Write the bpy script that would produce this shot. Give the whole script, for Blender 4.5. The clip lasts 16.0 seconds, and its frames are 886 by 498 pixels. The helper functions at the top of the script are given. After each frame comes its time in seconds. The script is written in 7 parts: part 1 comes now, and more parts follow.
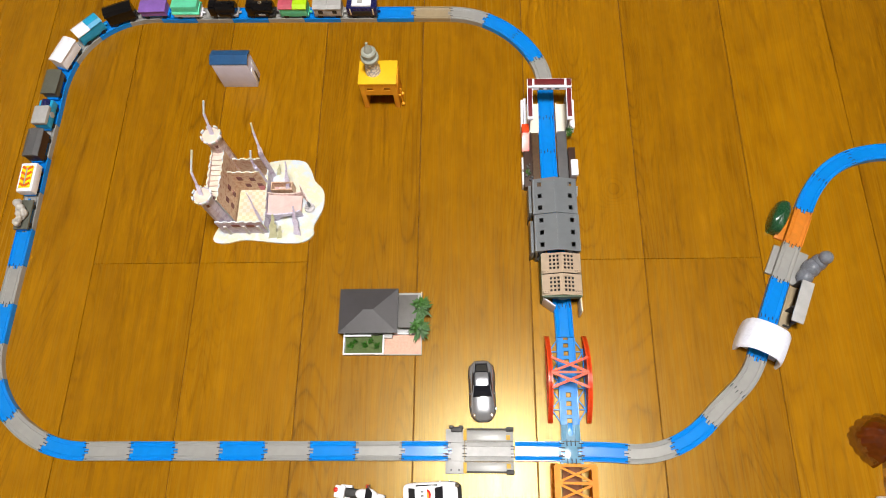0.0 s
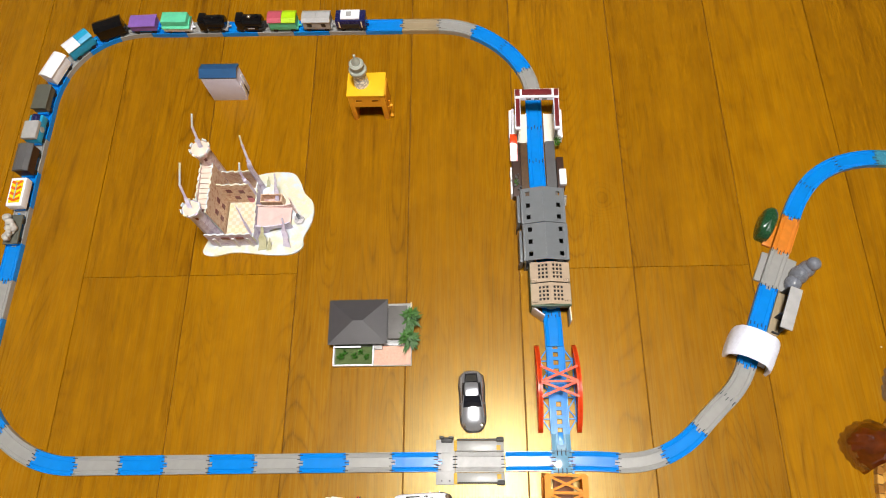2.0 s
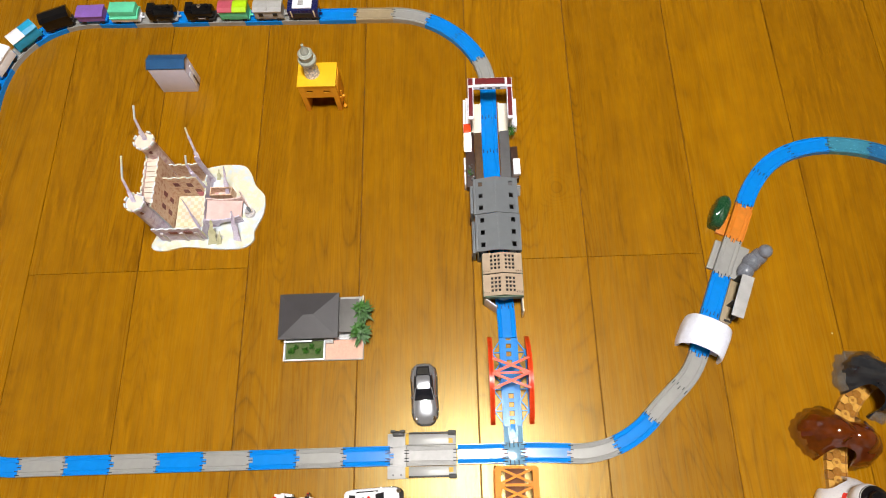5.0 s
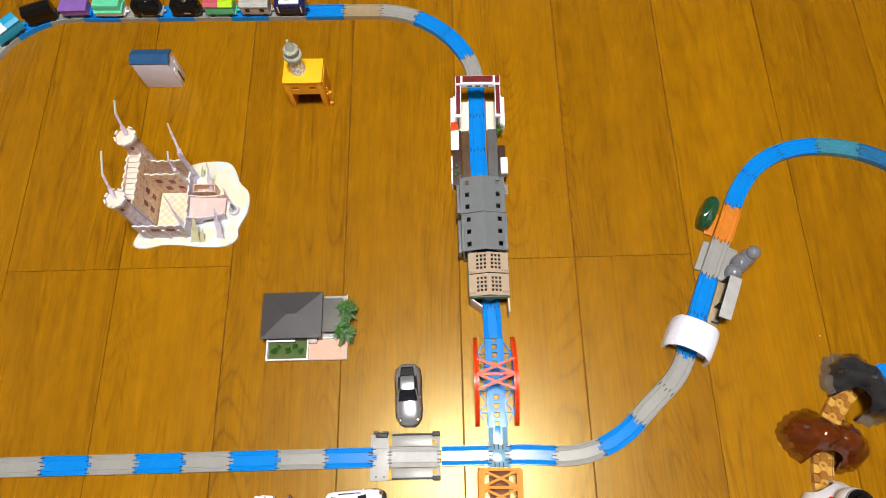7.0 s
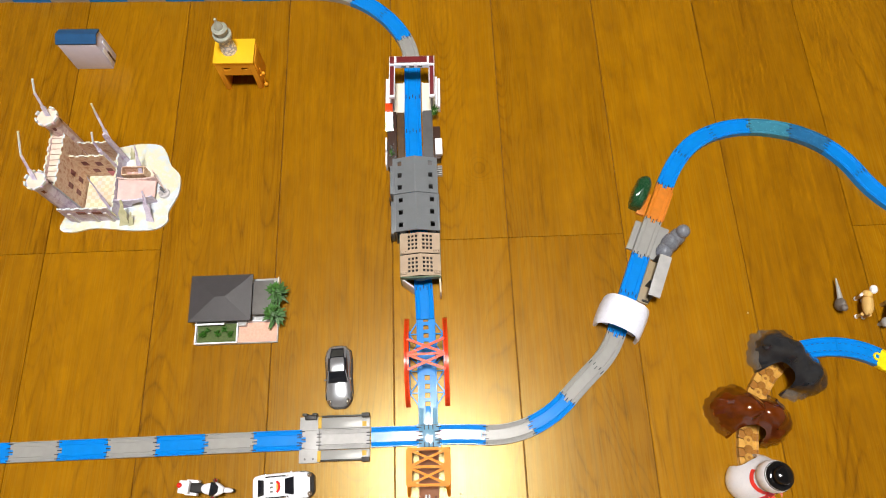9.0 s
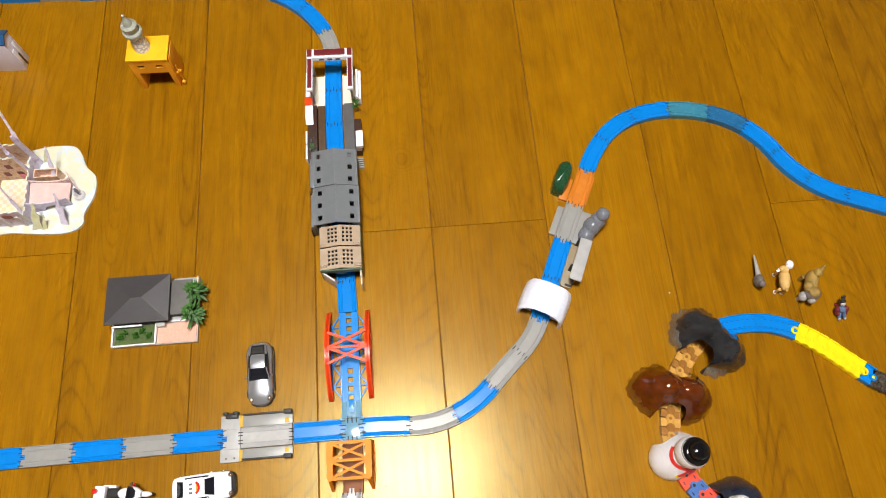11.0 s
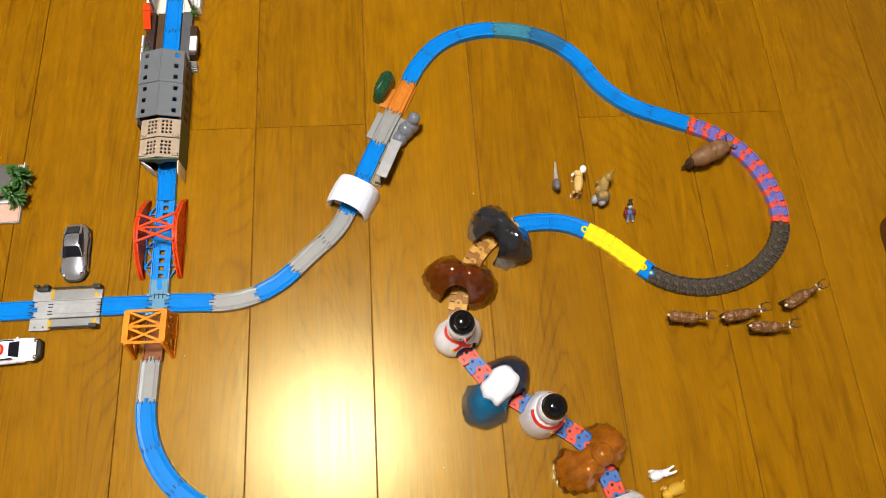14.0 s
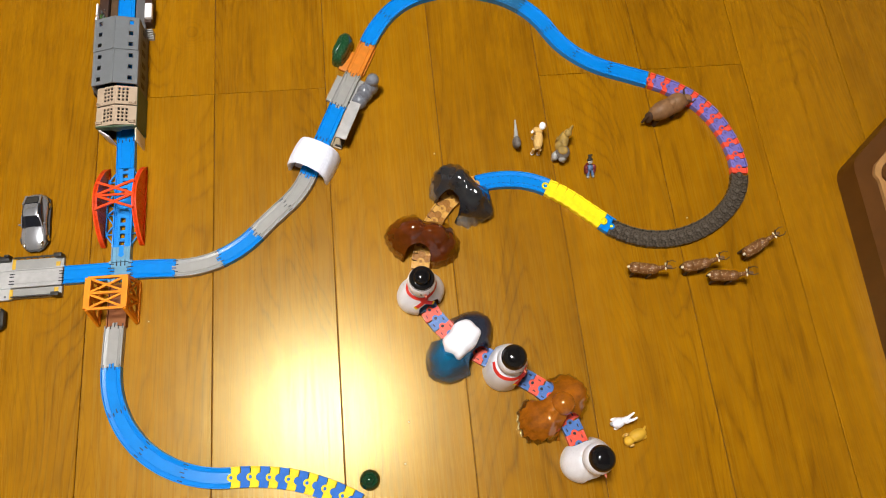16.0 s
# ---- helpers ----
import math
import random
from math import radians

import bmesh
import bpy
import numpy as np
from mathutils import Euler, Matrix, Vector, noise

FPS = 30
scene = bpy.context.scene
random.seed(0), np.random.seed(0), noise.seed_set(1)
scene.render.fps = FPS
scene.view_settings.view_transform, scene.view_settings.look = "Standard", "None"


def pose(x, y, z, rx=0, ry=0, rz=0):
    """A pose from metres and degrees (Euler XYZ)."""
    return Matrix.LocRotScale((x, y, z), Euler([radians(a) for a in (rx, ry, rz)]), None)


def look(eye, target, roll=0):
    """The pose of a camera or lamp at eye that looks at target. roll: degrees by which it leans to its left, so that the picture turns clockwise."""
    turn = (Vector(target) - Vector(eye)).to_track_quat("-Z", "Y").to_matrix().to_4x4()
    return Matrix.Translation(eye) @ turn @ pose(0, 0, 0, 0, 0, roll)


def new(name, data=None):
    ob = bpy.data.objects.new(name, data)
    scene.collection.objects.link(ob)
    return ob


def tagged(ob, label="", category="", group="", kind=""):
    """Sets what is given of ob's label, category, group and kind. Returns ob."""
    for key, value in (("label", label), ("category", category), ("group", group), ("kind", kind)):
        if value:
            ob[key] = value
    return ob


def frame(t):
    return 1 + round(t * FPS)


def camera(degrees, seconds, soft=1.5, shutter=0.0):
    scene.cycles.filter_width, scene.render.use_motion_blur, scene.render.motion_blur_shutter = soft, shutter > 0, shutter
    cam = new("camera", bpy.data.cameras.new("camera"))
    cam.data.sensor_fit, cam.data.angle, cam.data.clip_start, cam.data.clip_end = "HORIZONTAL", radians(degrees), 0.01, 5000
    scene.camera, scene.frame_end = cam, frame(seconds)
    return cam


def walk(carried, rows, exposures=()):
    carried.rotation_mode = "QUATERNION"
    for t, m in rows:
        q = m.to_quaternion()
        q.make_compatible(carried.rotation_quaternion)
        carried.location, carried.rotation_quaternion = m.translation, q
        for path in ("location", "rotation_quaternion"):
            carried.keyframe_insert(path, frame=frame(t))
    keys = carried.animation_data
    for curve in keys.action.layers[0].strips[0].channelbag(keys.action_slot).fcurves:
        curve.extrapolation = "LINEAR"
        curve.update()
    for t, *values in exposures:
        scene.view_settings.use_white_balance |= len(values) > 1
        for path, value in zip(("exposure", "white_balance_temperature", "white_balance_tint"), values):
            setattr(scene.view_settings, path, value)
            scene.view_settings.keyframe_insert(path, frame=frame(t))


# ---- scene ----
cam = camera(66.7, 16.0, soft=1.0)
PATH = [
    (0, (0.238, -0.31, 0.856), (0.124, 0.402, -1.01), -9.1),
    (0.5, (0.242, -0.308, 0.858), (0.131, 0.411, -1.005), -8.9),
    (1, (0.245, -0.31, 0.859), (0.135, 0.429, -0.996), -8.7),
    (1.5, (0.249, -0.31, 0.858), (0.138, 0.436, -0.994), -8.9),
    (2, (0.25, -0.312, 0.856), (0.142, 0.432, -0.998), -8.9),
    (2.5, (0.256, -0.306, 0.856), (0.146, 0.423, -1.003), -9.3),
    (3, (0.261, -0.308, 0.85), (0.16, 0.422, -1.01), -8.7),
    (3.5, (0.27, -0.307, 0.848), (0.182, 0.414, -1.016), -8.2),
    (4, (0.281, -0.31, 0.846), (0.203, 0.411, -1.018), -8.0),
    (6.5, (0.299, -0.309, 0.837), (0.249, 0.42, -1.025), -5.0),
    (7, (0.303, -0.308, 0.833), (0.256, 0.417, -1.031), -5.0),
    (7.5, (0.308, -0.31, 0.832), (0.265, 0.407, -1.035), -4.9),
    (8, (0.316, -0.311, 0.829), (0.285, 0.407, -1.037), -4.2),
    (8.5, (0.335, -0.316, 0.823), (0.33, 0.401, -1.044), -2.3),
    (9, (0.361, -0.324, 0.821), (0.378, 0.384, -1.049), -0.7),
    (9.5, (0.385, -0.33, 0.816), (0.422, 0.378, -1.054), 0.4),
    (10, (0.415, -0.337, 0.812), (0.46, 0.367, -1.059), 0.4),
    (10.2, (0.421, -0.335, 0.815), (0.484, 0.36, -1.06), 1.6),
    (12.3, (0.448, -0.362, 0.805), (0.55, 0.38, -1.049), 2.0),
    (12.5, (0.458, -0.366, 0.805), (0.56, 0.367, -1.053), 1.9),
    (13, (0.509, -0.386, 0.81), (0.636, 0.329, -1.054), 3.8),
    (13.5, (0.613, -0.445, 0.817), (0.762, 0.263, -1.048), 7.5),
    (14, (0.64, -0.492, 0.828), (0.779, 0.19, -1.047), 8.2),
    (14.5, (0.639, -0.524, 0.824), (0.769, 0.142, -1.058), 7.4),
    (15, (0.648, -0.528, 0.825), (0.775, 0.127, -1.06), 6.9),
    (15.5, (0.663, -0.528, 0.825), (0.802, 0.118, -1.062), 7.5),
    (16, (0.675, -0.525, 0.825), (0.838, 0.105, -1.066), 9.3),
]
walk(cam, [(t, look(eye, target, roll)) for t, eye, target, roll in PATH])

# ---- light ----
LAMP = (0.33, -0.215, 2.38)
world = bpy.data.worlds.new("world")
scene.world = world
world.use_nodes = True
world.node_tree.nodes["Background"].inputs[0].default_value = (0.9, 0.85, 0.78, 1)
world.node_tree.nodes["Background"].inputs[1].default_value = 0.025
scene.view_settings.exposure = 0.0
LAMP_GLOW = 174.0


# ---- materials ----
def nodes_of(name):
    m = bpy.data.materials.new(name)
    m.use_nodes = True
    nt = m.node_tree
    return m, nt, nt.nodes["Principled BSDF"]


def set_in(node, **kw):
    for k, v in kw.items():
        node.inputs[k.replace("_", " ")].default_value = v


def mat(name, col, rough=0.35, metal=0.0, var=0.12, scale=90.0, bump=0.15, bump_scale=400.0, trans=0.0, coat=0.0, ior=1.45, alpha=1.0, uneven=1.0):
    """A moulded or painted surface: a base colour that drifts a little, with fine relief and uneven gloss."""
    m, nt, bsdf = nodes_of(name)
    L = nt.links
    tc = nt.nodes.new("ShaderNodeTexCoord")
    n1 = nt.nodes.new("ShaderNodeTexNoise")
    set_in(n1, Scale=scale, Detail=4.0, Roughness=0.6)
    L.new(tc.outputs["Object"], n1.inputs["Vector"])
    ramp = nt.nodes.new("ShaderNodeMapRange")
    set_in(ramp, From_Min=0.3, From_Max=0.7, To_Min=1 - var, To_Max=1 + var)
    L.new(n1.outputs["Fac"], ramp.inputs["Value"])
    mul = nt.nodes.new("ShaderNodeVectorMath")
    mul.operation = "SCALE"
    mul.inputs[0].default_value = col
    L.new(ramp.outputs["Result"], mul.inputs["Scale"])
    L.new(mul.outputs[0], bsdf.inputs["Base Color"])
    n2 = nt.nodes.new("ShaderNodeTexNoise")
    set_in(n2, Scale=bump_scale, Detail=3.0)
    L.new(tc.outputs["Object"], n2.inputs["Vector"])
    r2 = nt.nodes.new("ShaderNodeMapRange")
    set_in(r2, From_Min=0.3, From_Max=0.7, To_Min=max(0.02, rough - 0.07 * uneven), To_Max=min(1, rough + 0.09 * uneven))
    L.new(n2.outputs["Fac"], r2.inputs["Value"])
    L.new(r2.outputs["Result"], bsdf.inputs["Roughness"])
    if bump > 0:
        b = nt.nodes.new("ShaderNodeBump")
        set_in(b, Strength=bump, Distance=0.0006)
        L.new(n2.outputs["Fac"], b.inputs["Height"])
        L.new(b.outputs["Normal"], bsdf.inputs["Normal"])
    set_in(bsdf, Metallic=metal, IOR=ior)
    bsdf.inputs["Transmission Weight"].default_value = trans
    bsdf.inputs["Coat Weight"].default_value = coat
    bsdf.inputs["Coat Roughness"].default_value = 0.08
    bsdf.inputs["Alpha"].default_value = alpha
    return m


def wood_floor():
    m, nt, bsdf = nodes_of("floor_wood")
    L, N = nt.links, nt.nodes
    tc, oi = N.new("ShaderNodeTexCoord"), N.new("ShaderNodeObjectInfo")
    off = N.new("ShaderNodeVectorMath")
    off.operation = "SCALE"
    off.inputs[0].default_value = (7.0, 31.0, 13.0)
    L.new(oi.outputs["Random"], off.inputs["Scale"])
    add = N.new("ShaderNodeVectorMath")
    L.new(tc.outputs["Object"], add.inputs[0])
    L.new(off.outputs[0], add.inputs[1])

    def stretched(sx, sy, scale, detail, rough=0.55, warp=0.0):
        mp = N.new("ShaderNodeMapping")
        mp.inputs["Scale"].default_value = (sx, sy, 1)
        L.new(add.outputs[0], mp.inputs["Vector"])
        n = N.new("ShaderNodeTexNoise")
        set_in(n, Scale=scale, Detail=detail, Roughness=rough, Distortion=warp)
        L.new(mp.outputs[0], n.inputs["Vector"])
        return n.outputs["Fac"]

    def math_node(op, a, b=None, c=None):
        n = N.new("ShaderNodeMath")
        n.operation = op
        for i, v in enumerate((a, b, c)):
            if v is None:
                continue
            if isinstance(v, (int, float)):
                n.inputs[i].default_value = v
            else:
                L.new(v, n.inputs[i])
        return n.outputs[0]

    broad = stretched(6.5, 0.9, 1.0, 2.0, 0.5, 0.35)
    spread = N.new("ShaderNodeMapping")
    spread.inputs["Scale"].default_value = (4.4, 1.25, 1)
    L.new(add.outputs[0], spread.inputs["Vector"])
    knot = N.new("ShaderNodeTexVoronoi")
    set_in(knot, Scale=1.0, Randomness=1.0)
    L.new(spread.outputs[0], knot.inputs["Vector"])
    near = N.new("ShaderNodeMapRange")
    near.interpolation_type = "SMOOTHSTEP"
    set_in(near, From_Min=0.0, From_Max=0.16, To_Min=0.12, To_Max=0.0)
    L.new(knot.outputs["Distance"], near.inputs["Value"])
    heart = N.new("ShaderNodeMapRange")
    set_in(heart, From_Min=0.012, From_Max=0.035, To_Min=0.2, To_Max=0.0)
    L.new(knot.outputs["Distance"], heart.inputs["Value"])
    # one swirling knot in the board east of the station
    place, swirl = N.new("ShaderNodeNewGeometry"), N.new("ShaderNodeMapping")
    swirl.inputs["Location"].default_value = (-0.424 * 30, -0.100 * 20, 0)
    swirl.inputs["Scale"].default_value = (30, 20, 0)
    L.new(place.outputs["Position"], swirl.inputs["Vector"])
    reach = N.new("ShaderNodeVectorMath")
    reach.operation = "LENGTH"
    L.new(swirl.outputs[0], reach.inputs[0])
    eye_ring = N.new("ShaderNodeMapRange")
    eye_ring.interpolation_type = "SMOOTHSTEP"
    set_in(eye_ring, From_Min=0.0, From_Max=1.0, To_Min=0.11, To_Max=0.0)
    L.new(reach.outputs["Value"], eye_ring.inputs["Value"])
    eye_near = N.new("ShaderNodeMapRange")
    set_in(eye_near, From_Min=0.25, From_Max=0.9, To_Min=1.0, To_Max=0.0)
    L.new(reach.outputs["Value"], eye_near.inputs["Value"])
    eye_heart = N.new("ShaderNodeMapRange")
    set_in(eye_heart, From_Min=0.05, From_Max=0.3, To_Min=0.16, To_Max=0.0)
    L.new(reach.outputs["Value"], eye_heart.inputs["Value"])
    broad = math_node("ADD", broad, eye_ring.outputs["Result"])
    fine = stretched(120.0, 3.0, 1.0, 3.0)
    rings = math_node("FRACT", math_node("MULTIPLY", math_node("ADD", math_node("ADD", broad, near.outputs["Result"]), math_node("MULTIPLY", fine, 0.010)), 58.0))
    ring_line = math_node("POWER", math_node("ABSOLUTE", math_node("SUBTRACT", math_node("MULTIPLY", rings, 2.0), 1.0)), 5.0)
    patch = stretched(10.0, 1.0, 1.3, 2.0)
    streak = stretched(250.0, 5.0, 1.0, 4.0, 0.6)
    fibre = stretched(150.0, 12.0, 1.0, 3.0, 0.6)
    silk = stretched(48.0, 26.0, 1.0, 3.0, 0.6, 0.6)
    pores = stretched(900.0, 24.0, 1.0, 2.0)
    tone = stretched(20.0, 0.6, 1.0, 2.0)
    stroke = N.new("ShaderNodeMapRange")
    set_in(stroke, From_Min=0.56, From_Max=0.70, To_Min=0.0, To_Max=1.0)
    L.new(stretched(190.0, 7.0, 1.0, 2.0, 0.5, 0.4), stroke.inputs["Value"])
    strong = N.new("ShaderNodeMapRange")
    set_in(strong, From_Min=0.40, From_Max=0.66, To_Min=0.25, To_Max=0.8)
    L.new(stretched(9.0, 1.6, 1.0, 2.0), strong.inputs["Value"])
    gate = N.new("ShaderNodeMapRange")
    set_in(gate, From_Min=0.40, From_Max=0.60, To_Min=0.22, To_Max=0.95)
    L.new(patch, gate.inputs["Value"])
    dark = math_node("MULTIPLY", ring_line, math_node("MAXIMUM", gate.outputs["Result"], eye_near.outputs["Result"]))
    dark = math_node("ADD", math_node("MULTIPLY", dark, 0.32), math_node("MULTIPLY", math_node("SUBTRACT", streak, 0.45), 0.50))
    dark = math_node("ADD", dark, math_node("MULTIPLY", math_node("SUBTRACT", fibre, 0.5), 0.40))
    dark = math_node("ADD", dark, math_node("MULTIPLY", math_node("SUBTRACT", silk, 0.5), 0.40))
    dark = math_node("ADD", dark, math_node("MULTIPLY", math_node("SUBTRACT", tone, 0.5), 0.36))
    dark = math_node("ADD", dark, math_node("MULTIPLY", math_node("SUBTRACT", pores, 0.5), 0.26))
    dark = math_node("ADD", dark, math_node("MULTIPLY", math_node("SUBTRACT", oi.outputs["Random"], 0.5), 0.16))
    dark = math_node("ADD", dark, math_node("MULTIPLY", math_node("MULTIPLY", stroke.outputs["Result"], strong.outputs["Result"]), 0.16))
    dark = math_node("ADD", math_node("ADD", dark, heart.outputs["Result"]), eye_heart.outputs["Result"])
    ramp = N.new("ShaderNodeValToRGB")
    e = ramp.color_ramp.elements
    e[0].position, e[0].color = 0.0, (*WOOD_LIGHT, 1)
    e[1].position, e[1].color = 0.85, (*WOOD_DARK, 1)
    L.new(math_node("ADD", dark, 0.25), ramp.inputs["Fac"])
    L.new(ramp.outputs["Color"], bsdf.inputs["Base Color"])
    rr = N.new("ShaderNodeMapRange")
    set_in(rr, From_Min=0.3, From_Max=0.7, To_Min=0.245, To_Max=0.30)
    L.new(streak, rr.inputs["Value"])
    L.new(rr.outputs["Result"], bsdf.inputs["Roughness"])
    b = N.new("ShaderNodeBump")
    set_in(b, Strength=0.05, Distance=0.0006)
    L.new(math_node("ADD", streak, pores), b.inputs["Height"])
    L.new(b.outputs["Normal"], bsdf.inputs["Normal"])
    set_in(bsdf, IOR=1.52)
    bsdf.inputs["Specular Tint"].default_value = (1.0, 0.90, 0.44, 1)
    return m


def speckled(name, col, spot, scale, size, rough=0.45):
    """A surface with small spots scattered over it."""
    m, nt, bsdf = nodes_of(name)
    L, N = nt.links, nt.nodes
    tc, v = N.new("ShaderNodeTexCoord"), N.new("ShaderNodeTexVoronoi")
    set_in(v, Scale=scale, Randomness=0.8)
    L.new(tc.outputs["Object"], v.inputs["Vector"])
    r = N.new("ShaderNodeMapRange")
    set_in(r, From_Min=size, From_Max=size * 1.25, To_Min=0.0, To_Max=1.0)
    L.new(v.outputs["Distance"], r.inputs["Value"])
    mx = N.new("ShaderNodeMix")
    mx.data_type = "RGBA"
    mx.inputs[6].default_value, mx.inputs[7].default_value = (*spot, 1), (*col, 1)
    L.new(r.outputs["Result"], mx.inputs[0])
    L.new(mx.outputs[2], bsdf.inputs["Base Color"])
    set_in(bsdf, Roughness=rough)
    return m


def checker(name, a, b, scale, rough=0.6):
    m, nt, bsdf = nodes_of(name)
    tc, c, n = nt.nodes.new("ShaderNodeTexCoord"), nt.nodes.new("ShaderNodeTexChecker"), nt.nodes.new("ShaderNodeTexNoise")
    set_in(c, Scale=scale, Color1=(*a, 1), Color2=(*b, 1))
    nt.links.new(tc.outputs["Object"], c.inputs["Vector"])
    set_in(n, Scale=70.0, Detail=4.0)
    mx = nt.nodes.new("ShaderNodeMix")
    mx.data_type, mx.blend_type = "RGBA", "MULTIPLY"
    mx.inputs[0].default_value = 0.35
    nt.links.new(tc.outputs["Object"], n.inputs["Vector"])
    nt.links.new(c.outputs["Color"], mx.inputs[6])
    nt.links.new(n.outputs["Color"], mx.inputs[7])
    nt.links.new(mx.outputs[2], bsdf.inputs["Base Color"])
    set_in(bsdf, Roughness=rough)
    return m


def printed(name, cols, scale, rough=0.55):
    """Printed card: soft patches of a few inks on white stock."""
    m, nt, bsdf = nodes_of(name)
    tc, n = nt.nodes.new("ShaderNodeTexCoord"), nt.nodes.new("ShaderNodeTexNoise")
    set_in(n, Scale=scale, Detail=3.0, Roughness=0.6)
    nt.links.new(tc.outputs["Object"], n.inputs["Vector"])
    ramp = nt.nodes.new("ShaderNodeValToRGB")
    ramp.color_ramp.elements[0].position, ramp.color_ramp.elements[0].color = 0.3, (*cols[0], 1)
    ramp.color_ramp.elements[1].position, ramp.color_ramp.elements[1].color = 0.7, (*cols[-1], 1)
    for i, c in enumerate(cols[1:-1]):
        el = ramp.color_ramp.elements.new(0.3 + 0.4 * (i + 1) / (len(cols) - 1))
        el.color = (*c, 1)
    nt.links.new(n.outputs["Fac"], ramp.inputs["Fac"])
    nt.links.new(ramp.outputs["Color"], bsdf.inputs["Base Color"])
    set_in(bsdf, Roughness=rough)
    return m


def glow(name, col, strength):
    m, nt, bsdf = nodes_of(name)
    set_in(bsdf, Base_Color=(*col, 1))
    bsdf.inputs["Emission Color"].default_value = (*col, 1)
    bsdf.inputs["Emission Strength"].default_value = strength
    return m


WOOD_LIGHT, WOOD_DARK = (0.390, 0.172, 0.0015), (0.110, 0.036, 0.0006)
M_FLOOR = wood_floor()
M_GAP = mat("joint_dark", (0.12, 0.050, 0.008), 0.8)
# Walls and ceiling are unseen; their tones only steer bounce light and floor haze.
M_WALL = mat("unseen_wall_beige", (0.45, 0.40, 0.32), 0.85, var=0.04, bump=0.4)
M_CEIL = mat("unseen_ceiling_brown", (0.26, 0.185, 0.065), 0.9, var=0.03)
M_BLUE = mat("rail_blue", (0.002, 0.215, 0.70), 0.20, var=0.05, bump=0.04, ior=1.42, uneven=0.4)
M_LBLUE = mat("rail_pale_blue", (0.02, 0.25, 0.72), 0.20, var=0.05, bump=0.04, ior=1.42, uneven=0.4)
M_GREY = mat("rail_grey", (0.3, 0.3, 0.29), 0.33, var=0.06, bump=0.0, uneven=0.3)
M_TAN = mat("rail_tan", (0.3276, 0.2574, 0.156), 0.4, var=0.08)
M_CLEAR = mat("clear_blue", (0.24, 0.52, 0.76), 0.12, trans=0.35, bump=0.05)
M_CLEARB = mat("clear_deep_blue", (0.07, 0.34, 0.50), 0.2, trans=0.35, bump=0.05)
M_CLEARD = mat("clear_dark_blue", (0.03, 0.21, 0.48), 0.2, trans=0.35, bump=0.05)
M_SLOT = mat("slot_black", (0.012, 0.012, 0.018), 0.6)
M_ORANGE = mat("orange_plastic", (0.78, 0.25, 0.004), 0.5, ior=1.32)
M_ORAIL = mat("rail_orange", (0.6, 0.19, 0.018), 0.36)
M_RED = mat("red_plastic", (0.84, 0.065, 0.008), 0.3)
M_REDGLOSS = mat("red_gloss", (0.80, 0.055, 0.008), 0.10, var=0.04, bump=0, uneven=0.1)
M_REDLINK = mat("red_link", (0.8, 0.085, 0.045), 0.35)
M_VIOLET = mat("blue_link", (0.17, 0.15, 0.48), 0.35)
M_LINKBLUE = mat("mid_blue_link", (0.06, 0.16, 0.45), 0.35)
M_YEL = mat("yellow_plastic", (0.94, 0.73, 0.004), 0.38, bump=0.03)
M_DGREY = mat("dark_link", (0.066, 0.053, 0.040), 0.26, var=0.95, scale=330, bump=0.5, bump_scale=300)
M_GOLD = mat("brown_gold_link", (0.30, 0.125, 0.018), 0.3, var=0.2)
M_GOLDL = mat("pale_gold_link", (0.56, 0.30, 0.060), 0.3, var=0.2)
M_WHITE = mat("white_plastic", (0.88, 0.90, 0.98), 0.3, var=0.03, bump=0.02)
M_SNOW = mat("snow_white", (0.76, 0.80, 0.94), 0.6, var=0.07, scale=220, bump=0.7, bump_scale=260)
M_BLACK = mat("black_gloss", (0.006, 0.006, 0.007), 0.09, coat=0.0, ior=1.42, var=0.02)
M_BLACKM = mat("black_matt", (0.018, 0.017, 0.017), 0.5)
M_SILVER = mat("silver_paint", (0.42, 0.44, 0.48), 0.26, metal=0.72, var=0.02, coat=0.6, bump=0, uneven=0.0)
M_GLASS = mat("dark_glass", (0.010, 0.012, 0.018), 0.07, var=0.02, bump=0, coat=0.6)
M_CHROME = mat("chrome", (0.75, 0.75, 0.76), 0.12, metal=1.0, var=0.03)
M_ROOF = mat("grey_roof", (0.150, 0.164, 0.178), 0.45, var=0.06)
M_ROOF2 = mat("house_roof", (0.052, 0.049, 0.053), 0.45, var=0.08)
M_BEIGE = mat("beige_wall", (0.429, 0.3276, 0.234), 0.5, var=0.06)
M_GREEN = mat("dark_green", (0.0085, 0.0638, 0.0238), 0.25, coat=0.4)
M_KNOB = mat("knob_green", (0.004, 0.036, 0.014), 0.14, coat=0.4)
M_GREENW = mat("green_wall", (0.06, 0.10, 0.055), 0.5)
M_LEAF = mat("leaf_green", (0.034, 0.125, 0.012), 0.5, var=0.4, scale=300)
M_GRASS = mat("garden_green", (0.08, 0.12, 0.035), 0.8, var=0.3, scale=500)
M_PINK = mat("pink_paving", (0.72, 0.42, 0.32), 0.7, var=0.12, scale=400)
M_LAV = mat("lavender_wall", (0.68, 0.68, 0.86), 0.5, var=0.04)
M_NAVYR = mat("blue_roof", (0.012, 0.075, 0.20), 0.35)
M_YHOUSE = mat("orange_yellow", (0.82, 0.36, 0.020), 0.38, var=0.06)
M_MAROON = mat("maroon_top", (0.15, 0.014, 0.018), 0.4)
M_DBROWN = mat("dark_brown", (0.045, 0.020, 0.012), 0.5)
M_CREAM = mat("cream", (0.74, 0.66, 0.50), 0.5)
